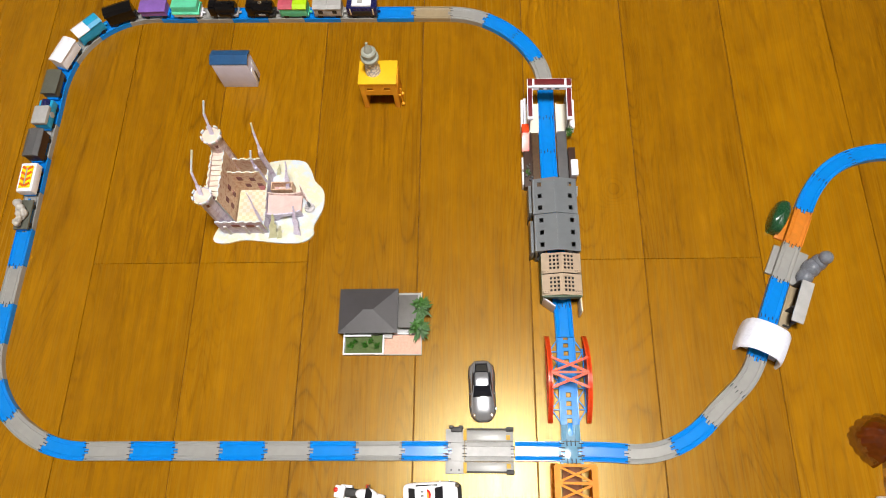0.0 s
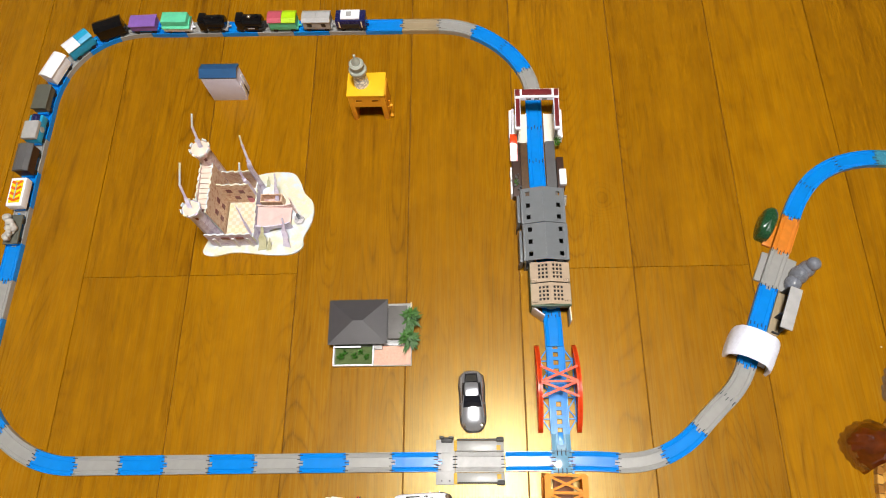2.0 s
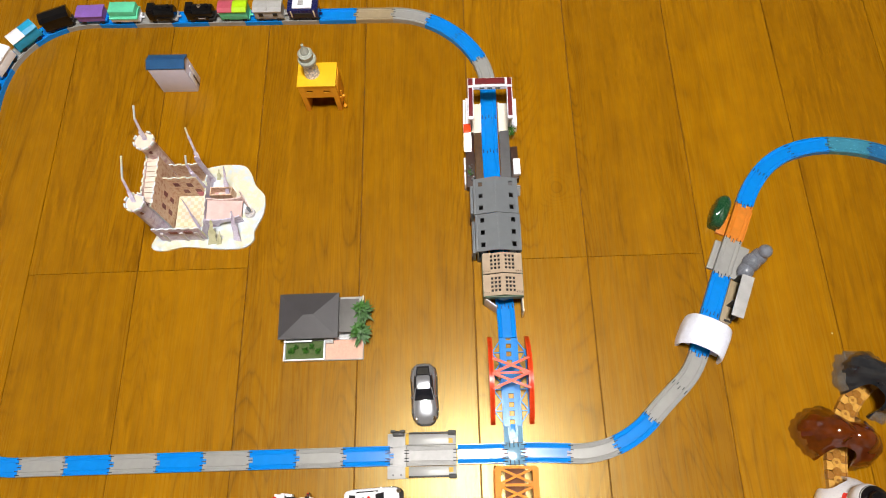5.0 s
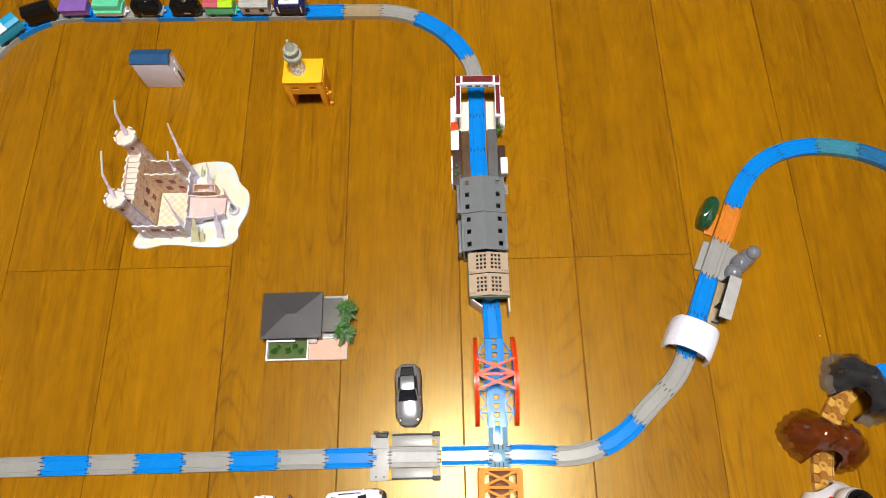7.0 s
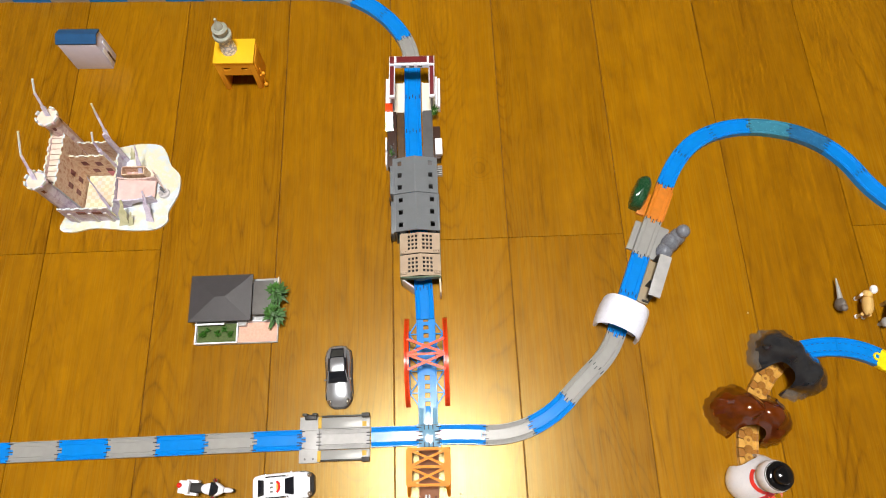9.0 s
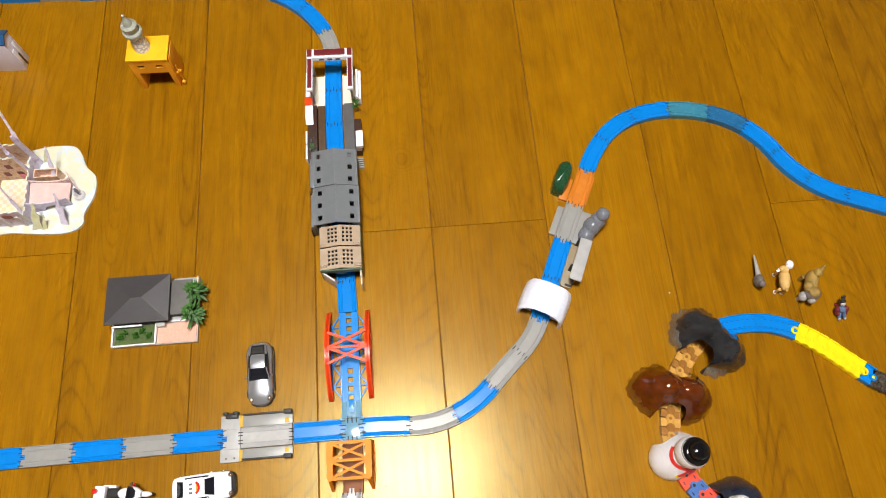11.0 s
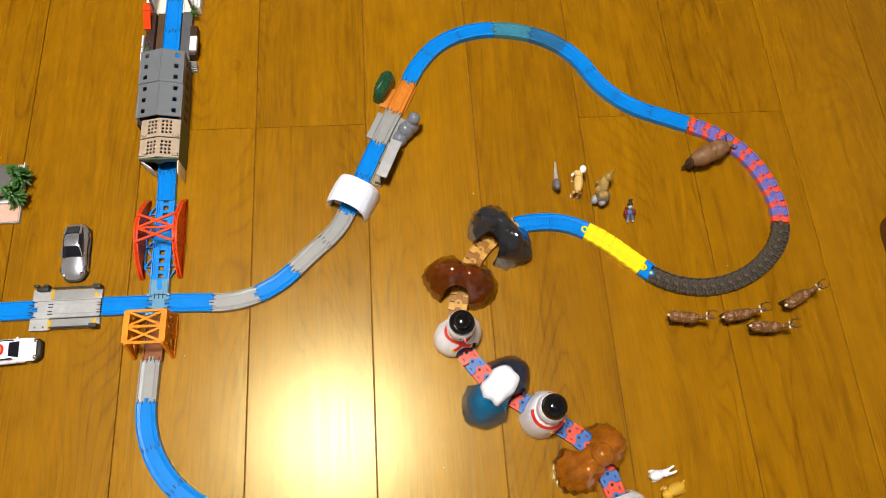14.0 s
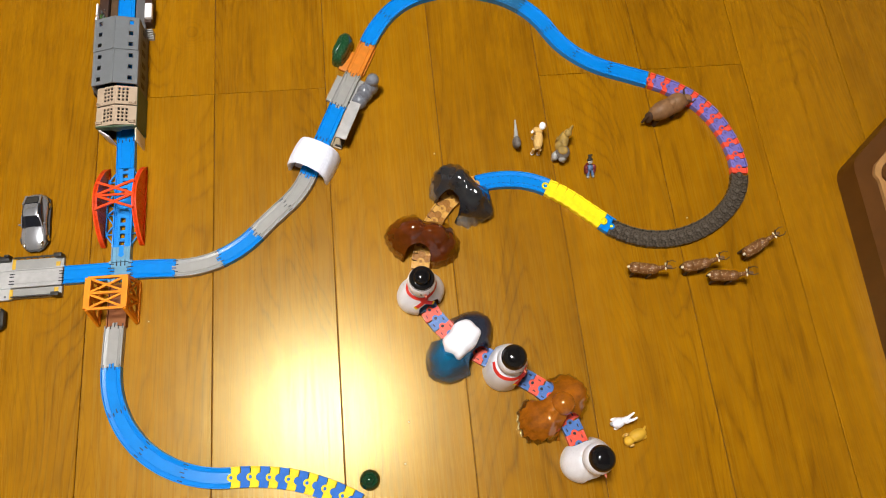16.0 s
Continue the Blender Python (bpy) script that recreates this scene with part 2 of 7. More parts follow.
M_IVORY = mat("ivory_plastic", (0.82, 0.78, 0.66), 0.4, var=0.05)
M_NAVY = mat("navy", (0.010, 0.014, 0.085), 0.25, coat=0.3)
M_MINT = mat("mint", (0.12, 0.62, 0.38), 0.4)
M_LIME = mat("lime", (0.42, 0.70, 0.008), 0.4)
M_ROSE = mat("rose", (0.50, 0.085, 0.13), 0.4)
M_PURPLE = mat("purple", (0.24, 0.12, 0.46), 0.4)
M_CYAN = mat("cyan", (0.015, 0.34, 0.62), 0.4)
M_OLIVE = mat("olive_grey", (0.10, 0.105, 0.085), 0.5)
M_SLATE = mat("slate_grey", (0.1014, 0.1014, 0.1053), 0.45)
M_LGREY = mat("light_grey", (0.4, 0.4, 0.4), 0.42, bump=0.04)
M_STRIPEY = mat("stripe_yellow", (0.60, 0.36, 0.02), 0.55)
M_STRIPE = mat("stripe_orange", (0.75, 0.13, 0.008), 0.4)
M_ROCKG = mat("rock_grey", (0.020, 0.022, 0.026), 0.07, var=0.4, scale=55, coat=0.35, bump=0.12, bump_scale=60, uneven=0.2)
M_ROCKGL = mat("clear_grey_skirt", (0.30, 0.30, 0.28), 0.10, var=0.2, scale=140, bump=0.05, alpha=0.42, coat=0.6)
M_ROCKB = mat("rock_brown", (0.100, 0.019, 0.002), 0.06, var=0.35, scale=60, coat=0.4, bump=0.10, bump_scale=60, uneven=0.2)
M_ROCKBL = mat("clear_amber_skirt", (0.36, 0.13, 0.025), 0.10, var=0.25, scale=140, bump=0.05, alpha=0.42, coat=0.6)
M_AMBER = mat("rock_amber", (0.30, 0.088, 0.005), 0.07, var=0.4, scale=70, coat=0.4, bump=0.15, bump_scale=60, uneven=0.2)
M_AMBERD = mat("rock_amber_dark", (0.11, 0.026, 0.005), 0.08, var=0.35, bump=0.10, bump_scale=60, uneven=0.2, alpha=0.8, coat=0.6)
M_TEAL = mat("rock_teal", (0.006, 0.20, 0.42), 0.06, var=0.5, scale=45, trans=0.65, coat=0.4, bump=0.04)
M_STEEL = mat("rock_steel_blue", (0.010, 0.045, 0.115), 0.14, var=0.5, scale=50, trans=0.2, coat=0.5)
M_NAVYROCK = mat("rock_navy", (0.022, 0.030, 0.055), 0.2, var=0.3, trans=0.15)
M_FROST = mat("frosted_white", (0.86, 0.87, 0.95), 0.35, trans=0.12, var=0.03, bump=0.02)
M_NOSE = mat("nose_pink", (0.72, 0.22, 0.17), 0.4)
M_SCARF = mat("scarf_red", (0.72, 0.04, 0.03), 0.4)
M_STONE = mat("grey_stone", (0.165, 0.18, 0.215), 0.25, coat=0.3)
M_CAPGREY = mat("pale_green_grey", (0.36, 0.38, 0.33), 0.4)
M_MASON = speckled("masonry_print", (0.42, 0.46, 0.58), (0.84, 0.84, 0.86), 330, 0.42)
M_COURT = checker("courtyard_print", (0.80, 0.68, 0.45), (0.86, 0.80, 0.66), 190)
M_CARD = printed("card_white", [(0.70, 0.72, 0.78), (0.72, 0.70, 0.50), (0.62, 0.70, 0.76), (0.76, 0.77, 0.82)], 38)
M_CARDPINK = printed("card_pink", [(0.56, 0.32, 0.28), (0.76, 0.62, 0.58), (0.46, 0.27, 0.28)], 90)
M_CARDBRICK = printed("card_brick", [(0.56, 0.29, 0.17), (0.78, 0.60, 0.44), (0.66, 0.42, 0.28), (0.50, 0.25, 0.16)], 150)
M_CARDLAV = printed("card_lavender", [(0.50, 0.44, 0.64), (0.70, 0.66, 0.80), (0.42, 0.32, 0.50)], 90)
M_CARDSTEP = printed("card_steps", [(0.74, 0.57, 0.46), (0.80, 0.70, 0.62)], 60)
M_CARDGREY = printed("card_grey", [(0.52, 0.50, 0.54), (0.70, 0.68, 0.70)], 80)
M_CARDGREEN = printed("card_green", [(0.45, 0.46, 0.25), (0.72, 0.70, 0.50)], 80)
M_WINDOW = mat("window_print", (0.20, 0.06, 0.055), 0.5)
M_DEER = speckled("spotted_hide", (0.165, 0.066, 0.016), (0.60, 0.44, 0.26), 400, 0.23)
M_HIDE = mat("brown_hide", (0.22, 0.112, 0.048), 0.55, var=0.3, scale=120)
M_HIDED = mat("dark_hide", (0.050, 0.024, 0.014), 0.6)
M_TANFUR = mat("tan_fur", (0.68, 0.43, 0.14), 0.6)
M_FURGREY = mat("grey_fur", (0.16, 0.14, 0.13), 0.6, var=0.4)
M_OLIVEFUR = mat("olive_fur", (0.34, 0.22, 0.055), 0.6, var=0.4)
M_DOGYEL = mat("dog_yellow", (0.66, 0.38, 0.030), 0.55)
M_COATRED = mat("coat_red", (0.16, 0.018, 0.022), 0.6)
M_COATBLUE = mat("coat_blue", (0.10, 0.16, 0.30), 0.6)
M_LEATHER = mat("brown_leather", (0.1, 0.036, 0.006), 0.38, var=0.15, scale=40, bump=0.4, bump_scale=700)
M_RIM = mat("beige_rim", (0.42, 0.22, 0.075), 0.45)
M_RUG = mat("rug_grey", (0.40, 0.37, 0.31), 0.9, var=0.3, scale=600)
M_LIGHTRED = mat("lens_red", (0.75, 0.012, 0.008), 0.15, coat=0.6)
M_LAMP = glow("lamp_diffuser", (1.0, 0.97, 0.93), LAMP_GLOW)
M_LAMPRIM = mat("lamp_rim", (0.75, 0.74, 0.70), 0.5)


# ---- building helpers ----
def thing(name, label, category, m=None, group="", kind=""):
    ob = new(name)
    ob.empty_display_size = 0.01
    if m is not None:
        ob.matrix_basis = m
    return tagged(ob, label, category, group, kind)


def mesh_from(name, bm, mats, sharp=35.0):
    me = bpy.data.meshes.new(name)
    bmesh.ops.recalc_face_normals(bm, faces=bm.faces[:])
    bm.to_mesh(me)
    bm.free()
    for q in mats if isinstance(mats, (list, tuple)) else [mats]:
        me.materials.append(q)
    if sharp:
        me.shade_smooth()
        me.set_sharp_from_angle(angle=radians(sharp))
    return me


def part(name, bm, mats, parent, label="", sharp=35.0, m=None):
    ob = new(name, bm if isinstance(bm, bpy.types.Mesh) else mesh_from(name, bm, mats, sharp))
    ob.parent = parent
    if m is not None:
        ob.matrix_basis = m
    if label:
        ob["label"] = label
    return ob


def whole(name, bm, mats, label, category, m=None, group="", kind="", sharp=35.0):
    ob = new(name, mesh_from(name, bm, mats, sharp))
    if m is not None:
        ob.matrix_basis = m
    return tagged(ob, label, category, group, kind)


def ink(bm, mi):
    """Gives the faces added since the last call the material number mi."""
    for f in bm.faces:
        if not f.tag:
            f.tag = True
            f.material_index = mi


def box(bm, x0, x1, y0, y1, z0, z1, bev=0.0, m=None):
    g = bmesh.ops.create_cube(bm, size=1.0)["verts"]
    bmesh.ops.transform(bm, matrix=Matrix.Translation(((x0 + x1) / 2, (y0 + y1) / 2, (z0 + z1) / 2)) @ Matrix.Diagonal((x1 - x0, y1 - y0, z1 - z0, 1)), verts=g)
    if bev:
        es = list({e for v in g for e in v.link_edges})
        r = bmesh.ops.bevel(bm, geom=es, offset=bev, segments=2, affect="EDGES", profile=0.6)
        g = list({v for f in r["faces"] for v in f.verts} | {v for v in g if v.is_valid})
    if m is not None:
        bmesh.ops.transform(bm, matrix=m, verts=g)
    return bm


def prism(bm, poly, z0, z1, m=None, top_scale=1.0):
    cx, cy = sum(p[0] for p in poly) / len(poly), sum(p[1] for p in poly) / len(poly)
    lo = [bm.verts.new((x, y, z0)) for x, y in poly]
    hi = [bm.verts.new((cx + (x - cx) * top_scale, cy + (y - cy) * top_scale, z1)) for x, y in poly]
    n = len(poly)
    bm.faces.new(lo[::-1])
    bm.faces.new(hi)
    for i in range(n):
        bm.faces.new((lo[i], lo[(i + 1) % n], hi[(i + 1) % n], hi[i]))
    if m is not None:
        bmesh.ops.transform(bm, matrix=m, verts=lo + hi)
    return bm


def lathe(bm, prof, c=(0, 0, 0), n=28, m=None, squash=(1, 1)):
    """Turns a profile of (radius, height) about the upright axis through c."""
    rows = []
    vs = []
    for r, z in prof:
        if r < 1e-6:
            v = bm.verts.new((c[0], c[1], c[2] + z))
            rows.append([v])
            vs.append(v)
        else:
            row = [bm.verts.new((c[0] + r * squash[0] * math.cos(2 * math.pi * i / n), c[1] + r * squash[1] * math.sin(2 * math.pi * i / n), c[2] + z)) for i in range(n)]
            rows.append(row)
            vs += row
    for a, b in zip(rows, rows[1:]):
        for i in range(n):
            j = (i + 1) % n
            if len(a) == 1 and len(b) > 1:
                bm.faces.new((a[0], b[i], b[j]))
            elif len(b) == 1 and len(a) > 1:
                bm.faces.new((a[i], a[j], b[0]))
            elif len(a) > 1:
                bm.faces.new((a[i], a[j], b[j], b[i]))
    for row, flip in ((rows[0], True), (rows[-1], False)):
        if len(row) > 1:
            bm.faces.new(row[::-1] if flip else row)
    if m is not None:
        bmesh.ops.transform(bm, matrix=m, verts=vs)
    return bm


def ball(bm, c, r, seg=16, ring=10, m=None):
    g = bmesh.ops.create_uvsphere(bm, u_segments=seg, v_segments=ring, radius=1.0)["verts"]
    rr = r if isinstance(r, (tuple, list)) else (r, r, r)
    mm = Matrix.Translation(c) @ (m or Matrix()) @ Matrix.Diagonal((*rr, 1))
    bmesh.ops.transform(bm, matrix=mm, verts=g)
    return bm


def tube(bm, pts, r, n=8, r1=None):
    pts = [Vector(p) for p in pts]
    rows = []
    for i, p in enumerate(pts):
        d = (pts[min(i + 1, len(pts) - 1)] - pts[max(i - 1, 0)]).normalized()
        u = d.orthogonal().normalized() if i == 0 else (rows_u - d * rows_u.dot(d)).normalized()
        rows_u = u
        w = d.cross(u)
        rr = r if r1 is None else r + (r1 - r) * i / (len(pts) - 1)
        rows.append([bm.verts.new(p + (u * math.cos(2 * math.pi * k / n) + w * math.sin(2 * math.pi * k / n)) * rr) for k in range(n)])
    for a, b in zip(rows, rows[1:]):
        for k in range(n):
            bm.faces.new((a[k], a[(k + 1) % n], b[(k + 1) % n], b[k]))
    bm.faces.new(rows[0][::-1])
    bm.faces.new(rows[-1])
    return bm


def beam(bm, a, b, w, h, up=(0, 0, 1)):
    """A square bar from a to b, w wide and h high."""
    a, b = Vector(a), Vector(b)
    d = (b - a).normalized()
    s = d.cross(Vector(up))
    s = s.normalized() if s.length > 1e-6 else Vector((1, 0, 0))
    u = s.cross(d).normalized()
    q = [[bm.verts.new(p + s * sx * w / 2 + u * sz * h / 2) for sx, sz in ((-1, -1), (1, -1), (1, 1), (-1, 1))] for p in (a, b)]
    bm.faces.new(q[0][::-1])
    bm.faces.new(q[1])
    for i in range(4):
        bm.faces.new((q[0][i], q[0][(i + 1) % 4], q[1][(i + 1) % 4], q[1][i]))
    return bm


def B():
    return bmesh.new()


# ---- the room ----
X0, X1, Y0, Y1, CEIL = -1.6, 2.7, -2.2, 2.3, 2.42
BOARD, GAP = 0.1515, 0.0008


def setting(name, bm, mats, label, sharp=None):
    return whole(name, bm, mats, label, name.split("_")[0], kind="structure", sharp=sharp)


floor = setting("floor", box(B(), X0, X1, Y0, Y1, -0.05, -0.002), M_GAP, "amber varnished wooden floorboards with dark joints")
# Unseen walls added to close the room; their tone sets the fill light.
for nm, a in (("wall_west", (X0 - 0.1, X0, Y0 - 0.1, Y1 + 0.1)), ("wall_east", (X1, X1 + 0.1, Y0 - 0.1, Y1 + 0.1)), ("wall_south", (X0, X1, Y0 - 0.1, Y0)), ("wall_north", (X0, X1, Y1, Y1 + 0.1))):
    setting(nm, box(B(), *a, -0.05, CEIL), M_WALL, "unseen beige wall, toned to limit bounce light")
# Unseen ceiling, kept brown so the boards reflect less pale haze.
setting("ceiling", box(B(), X0 - 0.1, X1 + 0.1, Y0 - 0.1, Y1 + 0.1, CEIL, CEIL + 0.1), M_CEIL, "unseen ceiling, browned to dim its reflection")

lamp = thing("ceiling_lamp", "round white flush ceiling lamp, switched on", "ceiling lamp", Matrix.Translation((LAMP[0], LAMP[1], LAMP[2] - 0.06)))
part("diffuser", lathe(B(), [(0, -0.012), (0.10, -0.01), (0.17, -0.004), (0.21, 0.008), (0.21, 0.03)], n=48), M_LAMP, lamp, "glowing white diffuser")
part("rim", lathe(B(), [(0.211, 0.03), (0.225, 0.03), (0.225, 0.1), (0.1, 0.1)], n=48), M_LAMPRIM, lamp)

# ---- the railway's course ----
WAY = 0.0115


def lay(start, pieces):
    """Follows the pieces (length in mm, turn in degrees) from a start (x, y, heading); returns each one's start, length and turn."""
    x, y, a = start
    out = []
    for mm, turn in pieces:
        out.append((x, y, a, mm / 1000, turn))
        t, ln = radians(turn), mm / 1000
        dx, dy = (ln, 0) if abs(t) < 1e-6 else (ln / t * math.sin(t), ln / t * (1 - math.cos(t)))
        c, s = math.cos(radians(a)), math.sin(radians(a))
        x, y, a = x + c * dx - s * dy, y + s * dx + c * dy, a + turn
    return out


def along(course, s):
    """The place and heading s metres along a course."""
    for x, y, a, ln, turn in course:
        if s <= ln:
            x, y, a, _, _ = lay((x, y, a), [(s * 1000, turn * s / ln), (1, 0)])[1]
            return x, y, a
        s -= ln
    return x, y, a


def arc(ln, turn, s):
    t = radians(turn) * s / ln
    k = radians(turn) / ln
    return ((s, 0.0) if abs(turn) < 0.2 else (math.sin(t) / k, (1 - math.cos(t)) / k)) + (t,)


def sweep(bm, ln, turn, prof, s0=0.0, s1=None):
    s1 = ln if s1 is None else s1
    n = 1 if abs(turn) < 0.2 else 8
    rows = []
    for i in range(n + 1):
        x, y, t = arc(ln, turn, s0 + (s1 - s0) * i / n)
        rows.append([bm.verts.new((x - math.sin(t) * o, y + math.cos(t) * o, z)) for o, z in prof])
    k = len(prof)
    for a, b in zip(rows, rows[1:]):
        for j in range(k):
            bm.faces.new((a[j], b[j], b[(j + 1) % k], a[(j + 1) % k]))
    bm.faces.new(rows[0])
    bm.faces.new(rows[-1][::-1])
    return bm


DECK = [(-WAY, 0), (-WAY, 0.0082), (-WAY + 0.0003, 0.0086), (-WAY + 0.001, 0.0086), (-WAY + 0.0013, 0.0082), (-WAY + 0.0014, 0.0070),
        (-0.0064, 0.0060), (-0.0056, 0.0067)]
DECK = DECK + [(-o, z) for o, z in DECK[::-1]]


def rail(x, y, a, ln, turn, m, label, tabs=True, name="rail_piece"):
    ob = thing(name, label, "toy rail", pose(x, y, 0, 0, 0, a), "toy railway track")
    part("trackbed", sweep(B(), ln, turn, DECK, 0.00012, ln - 0.00012), m, ob)
    if tabs:
        bm = B()
        box(bm, -0.0045, 0.003, -0.0028, -0.0008, 0.0060, 0.0069)
        box(bm, -0.0045, 0.003, 0.0008, 0.0028, 0.0060, 0.0069)
        part("connector", bm, m, ob)
        bm = B()
        for o, lo, hi in ((-0.0093, -0.0034, 0.0026), (-0.0044, -0.001, 0.0034), (0.0, -0.0042, 0.0012), (0.0044, -0.001, 0.0034), (0.0093, -0.0034, 0.0026)):
            box(bm, lo, hi, o - 0.0005, o + 0.0005, 0.0062, 0.00698)
        part("joint_gap", bm, M_SLOT, ob, "dark slots of the joint")
    return ob


MAIN = lay((0.3319, -0.248, 180.0), [(55.8, 0), (81.1, 0.2), (56.7, 0.2), (56.7, 0), (56.7, 0), (56.7, 0), (56.7, 0), (56.7, 0), (56.8, 0), (57.3, 0.5),
            (57.1, -22.6), (61.2, -21.1), (53.5, -22.0), (53.3, -24.3), (55.0, -1.3), (55.0, 0), (55.0, 1.2), (57.0, 0.8), (57.0, -1.1), (56.8, -0.9), (56.8, 1.4),
            (60.7, -19.7), (60.1, -27.0), (57.0, -27.8), (55.2, -20.1), (57.7, 2.0), (57.9, 0), (57.9, -0.2), (57.9, 0), (57.9, 0), (57.9, 0.1), (57.9, 0), (57.8, -1.0),
            (55.9, -23.7), (54.2, -18.9), (54.9, -19.4), (50.8, -25.5), (52.5, -0.8), (55.4, 1.3), (56.9, 1.3), (56.9, 0.9), (56.9, 0.5), (56.9, 0), (41.0, -3.0)])
EAST = lay((0.3559, -0.2479, -0.14), [(54.4, -4.2), (55.8, 26.2), (54.7, 23.5), (53.2, -4.1), (49.6, 25.2), (56.2, 0.3), (55.4, -1.4), (53.5, -2.1), (54.2, 3.0),
            (55.2, -17.9), (57.1, -28.3), (54.6, -22.4), (55.1, -15.4), (52.8, -22.3), (53.9, -24.3), (56.2, 22.6), (54.5, 20.4), (55.7, -1.0)])
BEND = lay((1.0657, -0.0214, -22.6), [(54.7, -14.9), (53.9, -25.8), (49.3, -16.3), (42.3, -22.9), (45.3, -31.4), (48.6, -19.1), (48.5, -19.8), (46.4, -21.5), (45.8, -22.2)])
SOUTH = lay((0.3417, -0.263, -90.4), [(54.9, -1.7), (49.5, 0.9), (54.2, 23.1), (54.5, 23.8), (55.3, 22.8), (54.1, 20.7), (50.1, -9.4), (51.0, -12.8), (50.1, -9.5)])
HILLS = lay((0.9706, -0.2393, 139.2), [(50.1, -2.0), (49.8, 12.4), (50.7, 26.1), (45.5, 16.6), (33.2, 24.1), (30.0, 13.9), (60.1, 22.0), (39.8, 15.1), (56.6, 37.5),
            (67.1, 21.9), (75.5, -3.0), (71.2, -39.1), (69.9, 0)])
COLOUR = {"b": (M_BLUE, "bright blue plastic toy rail piece"), "g": (M_GREY, "grey plastic toy rail piece"), "t": (M_TAN, "tan grey plastic toy rail piece"),
          "o": (M_ORAIL, "orange plastic toy rail piece"), "p": (M_CLEARB, "translucent teal toy rail piece"), "q": (M_CLEARD, "translucent dark blue toy rail piece"), "c": (M_CLEAR, "clear pale blue plastic rail piece")}
for course, colours in ((MAIN, "b-" "bgbgbgbg" "bgbg" "bgbgbgb" "bgbg" "bgbgbgbt" "gbbg" "bbbbbbb"), (EAST, "bgbggbbgobbbpqbbbb"), (SOUTH[1:6], "gbbbb")):
    for piece, c in zip(course, colours):
        if c != "-":
            rail(*piece, *COLOUR[c])


def flexible(course, s0, s1, mats, label, links=(0.0125,), pins=M_SLOT, dashes=True, knuckle=0.0046, gap=0.0004, teeth=0.0):
    """A chain of short pivoting track links between two distances along a course; links gives the length of each kind of link in turn."""
    n = max(1, round((s1 - s0) / sum(links)))
    grow = (s1 - s0) / (n * sum(links))
    x, y, a = along(course, s0)
    base = thing("flexible_track", label, "toy rail", pose(x, y, 0, 0, 0, a), "toy railway track")
    inv = base.matrix_basis.inverted()
    shapes = []
    for ln, q in zip(links, mats):
        ln *= grow
        bm = B()
        box(bm, 0.0001, ln - 0.0001, -WAY, -WAY + 0.0016, 0, 0.0084, 0.0002)
        box(bm, 0.0001, ln - 0.0001, WAY - 0.0016, WAY, 0, 0.0084, 0.0002)
        box(bm, gap, ln - gap, -WAY + 0.001, WAY - 0.001, 0.001, 0.0062)
        if knuckle:
            bmesh.ops.create_cone(bm, cap_ends=True, segments=16, radius1=knuckle, radius2=knuckle - 0.0002, depth=0.0058, matrix=Matrix.Translation((0.0004, 0, 0.0042)))
        if teeth:
            for sy in (-1, 1):
                box(bm, ln * 0.08, ln * 0.55, *sorted((sy * (WAY - 0.0005), sy * (WAY + teeth))), 0.0008, 0.0078, 0.0003)
        link = mesh_from("link", bm, q)
        bm = B()
        if knuckle:
            lathe(bm, [(0.0019, 0.0069), (0.0019, 0.00735)], (0.0004, 0, 0), 12)
        if dashes and ln > 0.009:
            for o in (-0.0072, 0.0072):
                box(bm, ln * 0.35, ln * 0.65, o - 0.0007, o + 0.0007, 0.006, 0.0065)
        shapes.append((ln, link, mesh_from("pivot", bm, pins)))
    s = s0
    for i in range(n * len(links)):
        ln, link, pin = shapes[i % len(links)]
        x, y, a = along(course, s)
        part("pivot", pin, None, part("link", link, None, base, "", m=inv @ pose(x, y, 0.00012 * (i % 2), 0, 0, a)))
        s += ln
    return base


M_PIN = mat("pin_grey", (0.105, 0.092, 0.076), 0.35, var=0.6, scale=500)
M_PINV = mat("pin_violet", (0.10, 0.08, 0.26), 0.4)
M_CHAINY = mat("chain_yellow", (0.90, 0.62, 0.006), 0.55, ior=1.3, bump=0.05)
M_CHAINB = mat("chain_blue", (0.010, 0.13, 0.52), 0.55, ior=1.3, bump=0.05)
M_DASH = mat("dash_blue", (0.002, 0.06, 0.26), 0.5)
flexible(BEND, 0.189, 0.1975, (M_REDLINK,), "short red flexible track link", (0.0085,), M_PINV, False)
flexible(BEND, 0, 0.189, (M_REDLINK, M_VIOLET), "flexible toy track of alternating red and blue links", (0.008, 0.0127), M_PINV)
flexible(BEND, 0.2, 0.4345, (M_DGREY,), "flexible toy track of dark grey mottled links", (0.0125,), M_PIN, False, gap=0.0001)
flexible(SOUTH, 0.3225, 0.4737, (M_CHAINY, M_CHAINB), "flexible toy track of alternating yellow and blue links", (0.0115, 0.0115), M_CHAINB, False)
flexible(HILLS, 0, 0.014, (M_BLUE,), "short bright blue flexible track link", (0.014,), M_YEL, False)
bright = flexible(HILLS, 0.014, 0.1, (M_YEL,), "flexible toy track of bright yellow links", (0.0122,), M_YEL, False, 0.0036, 0.0, 0.0008)
for s in (0.0125, 0.1025):
    x, y, a = along(HILLS, s)
    part("end_ring", lathe(B(), [(0.0050, 0.0062), (0.0050, 0.0080), (0.0044, 0.0086), (0.0030, 0.0086), (0.0026, 0.0080), (0.0026, 0.0062)], n=20), M_YEL, bright, "round yellow end ring", m=bright.matrix_basis.inverted() @ pose(x, y, 0, 0, 0, a))
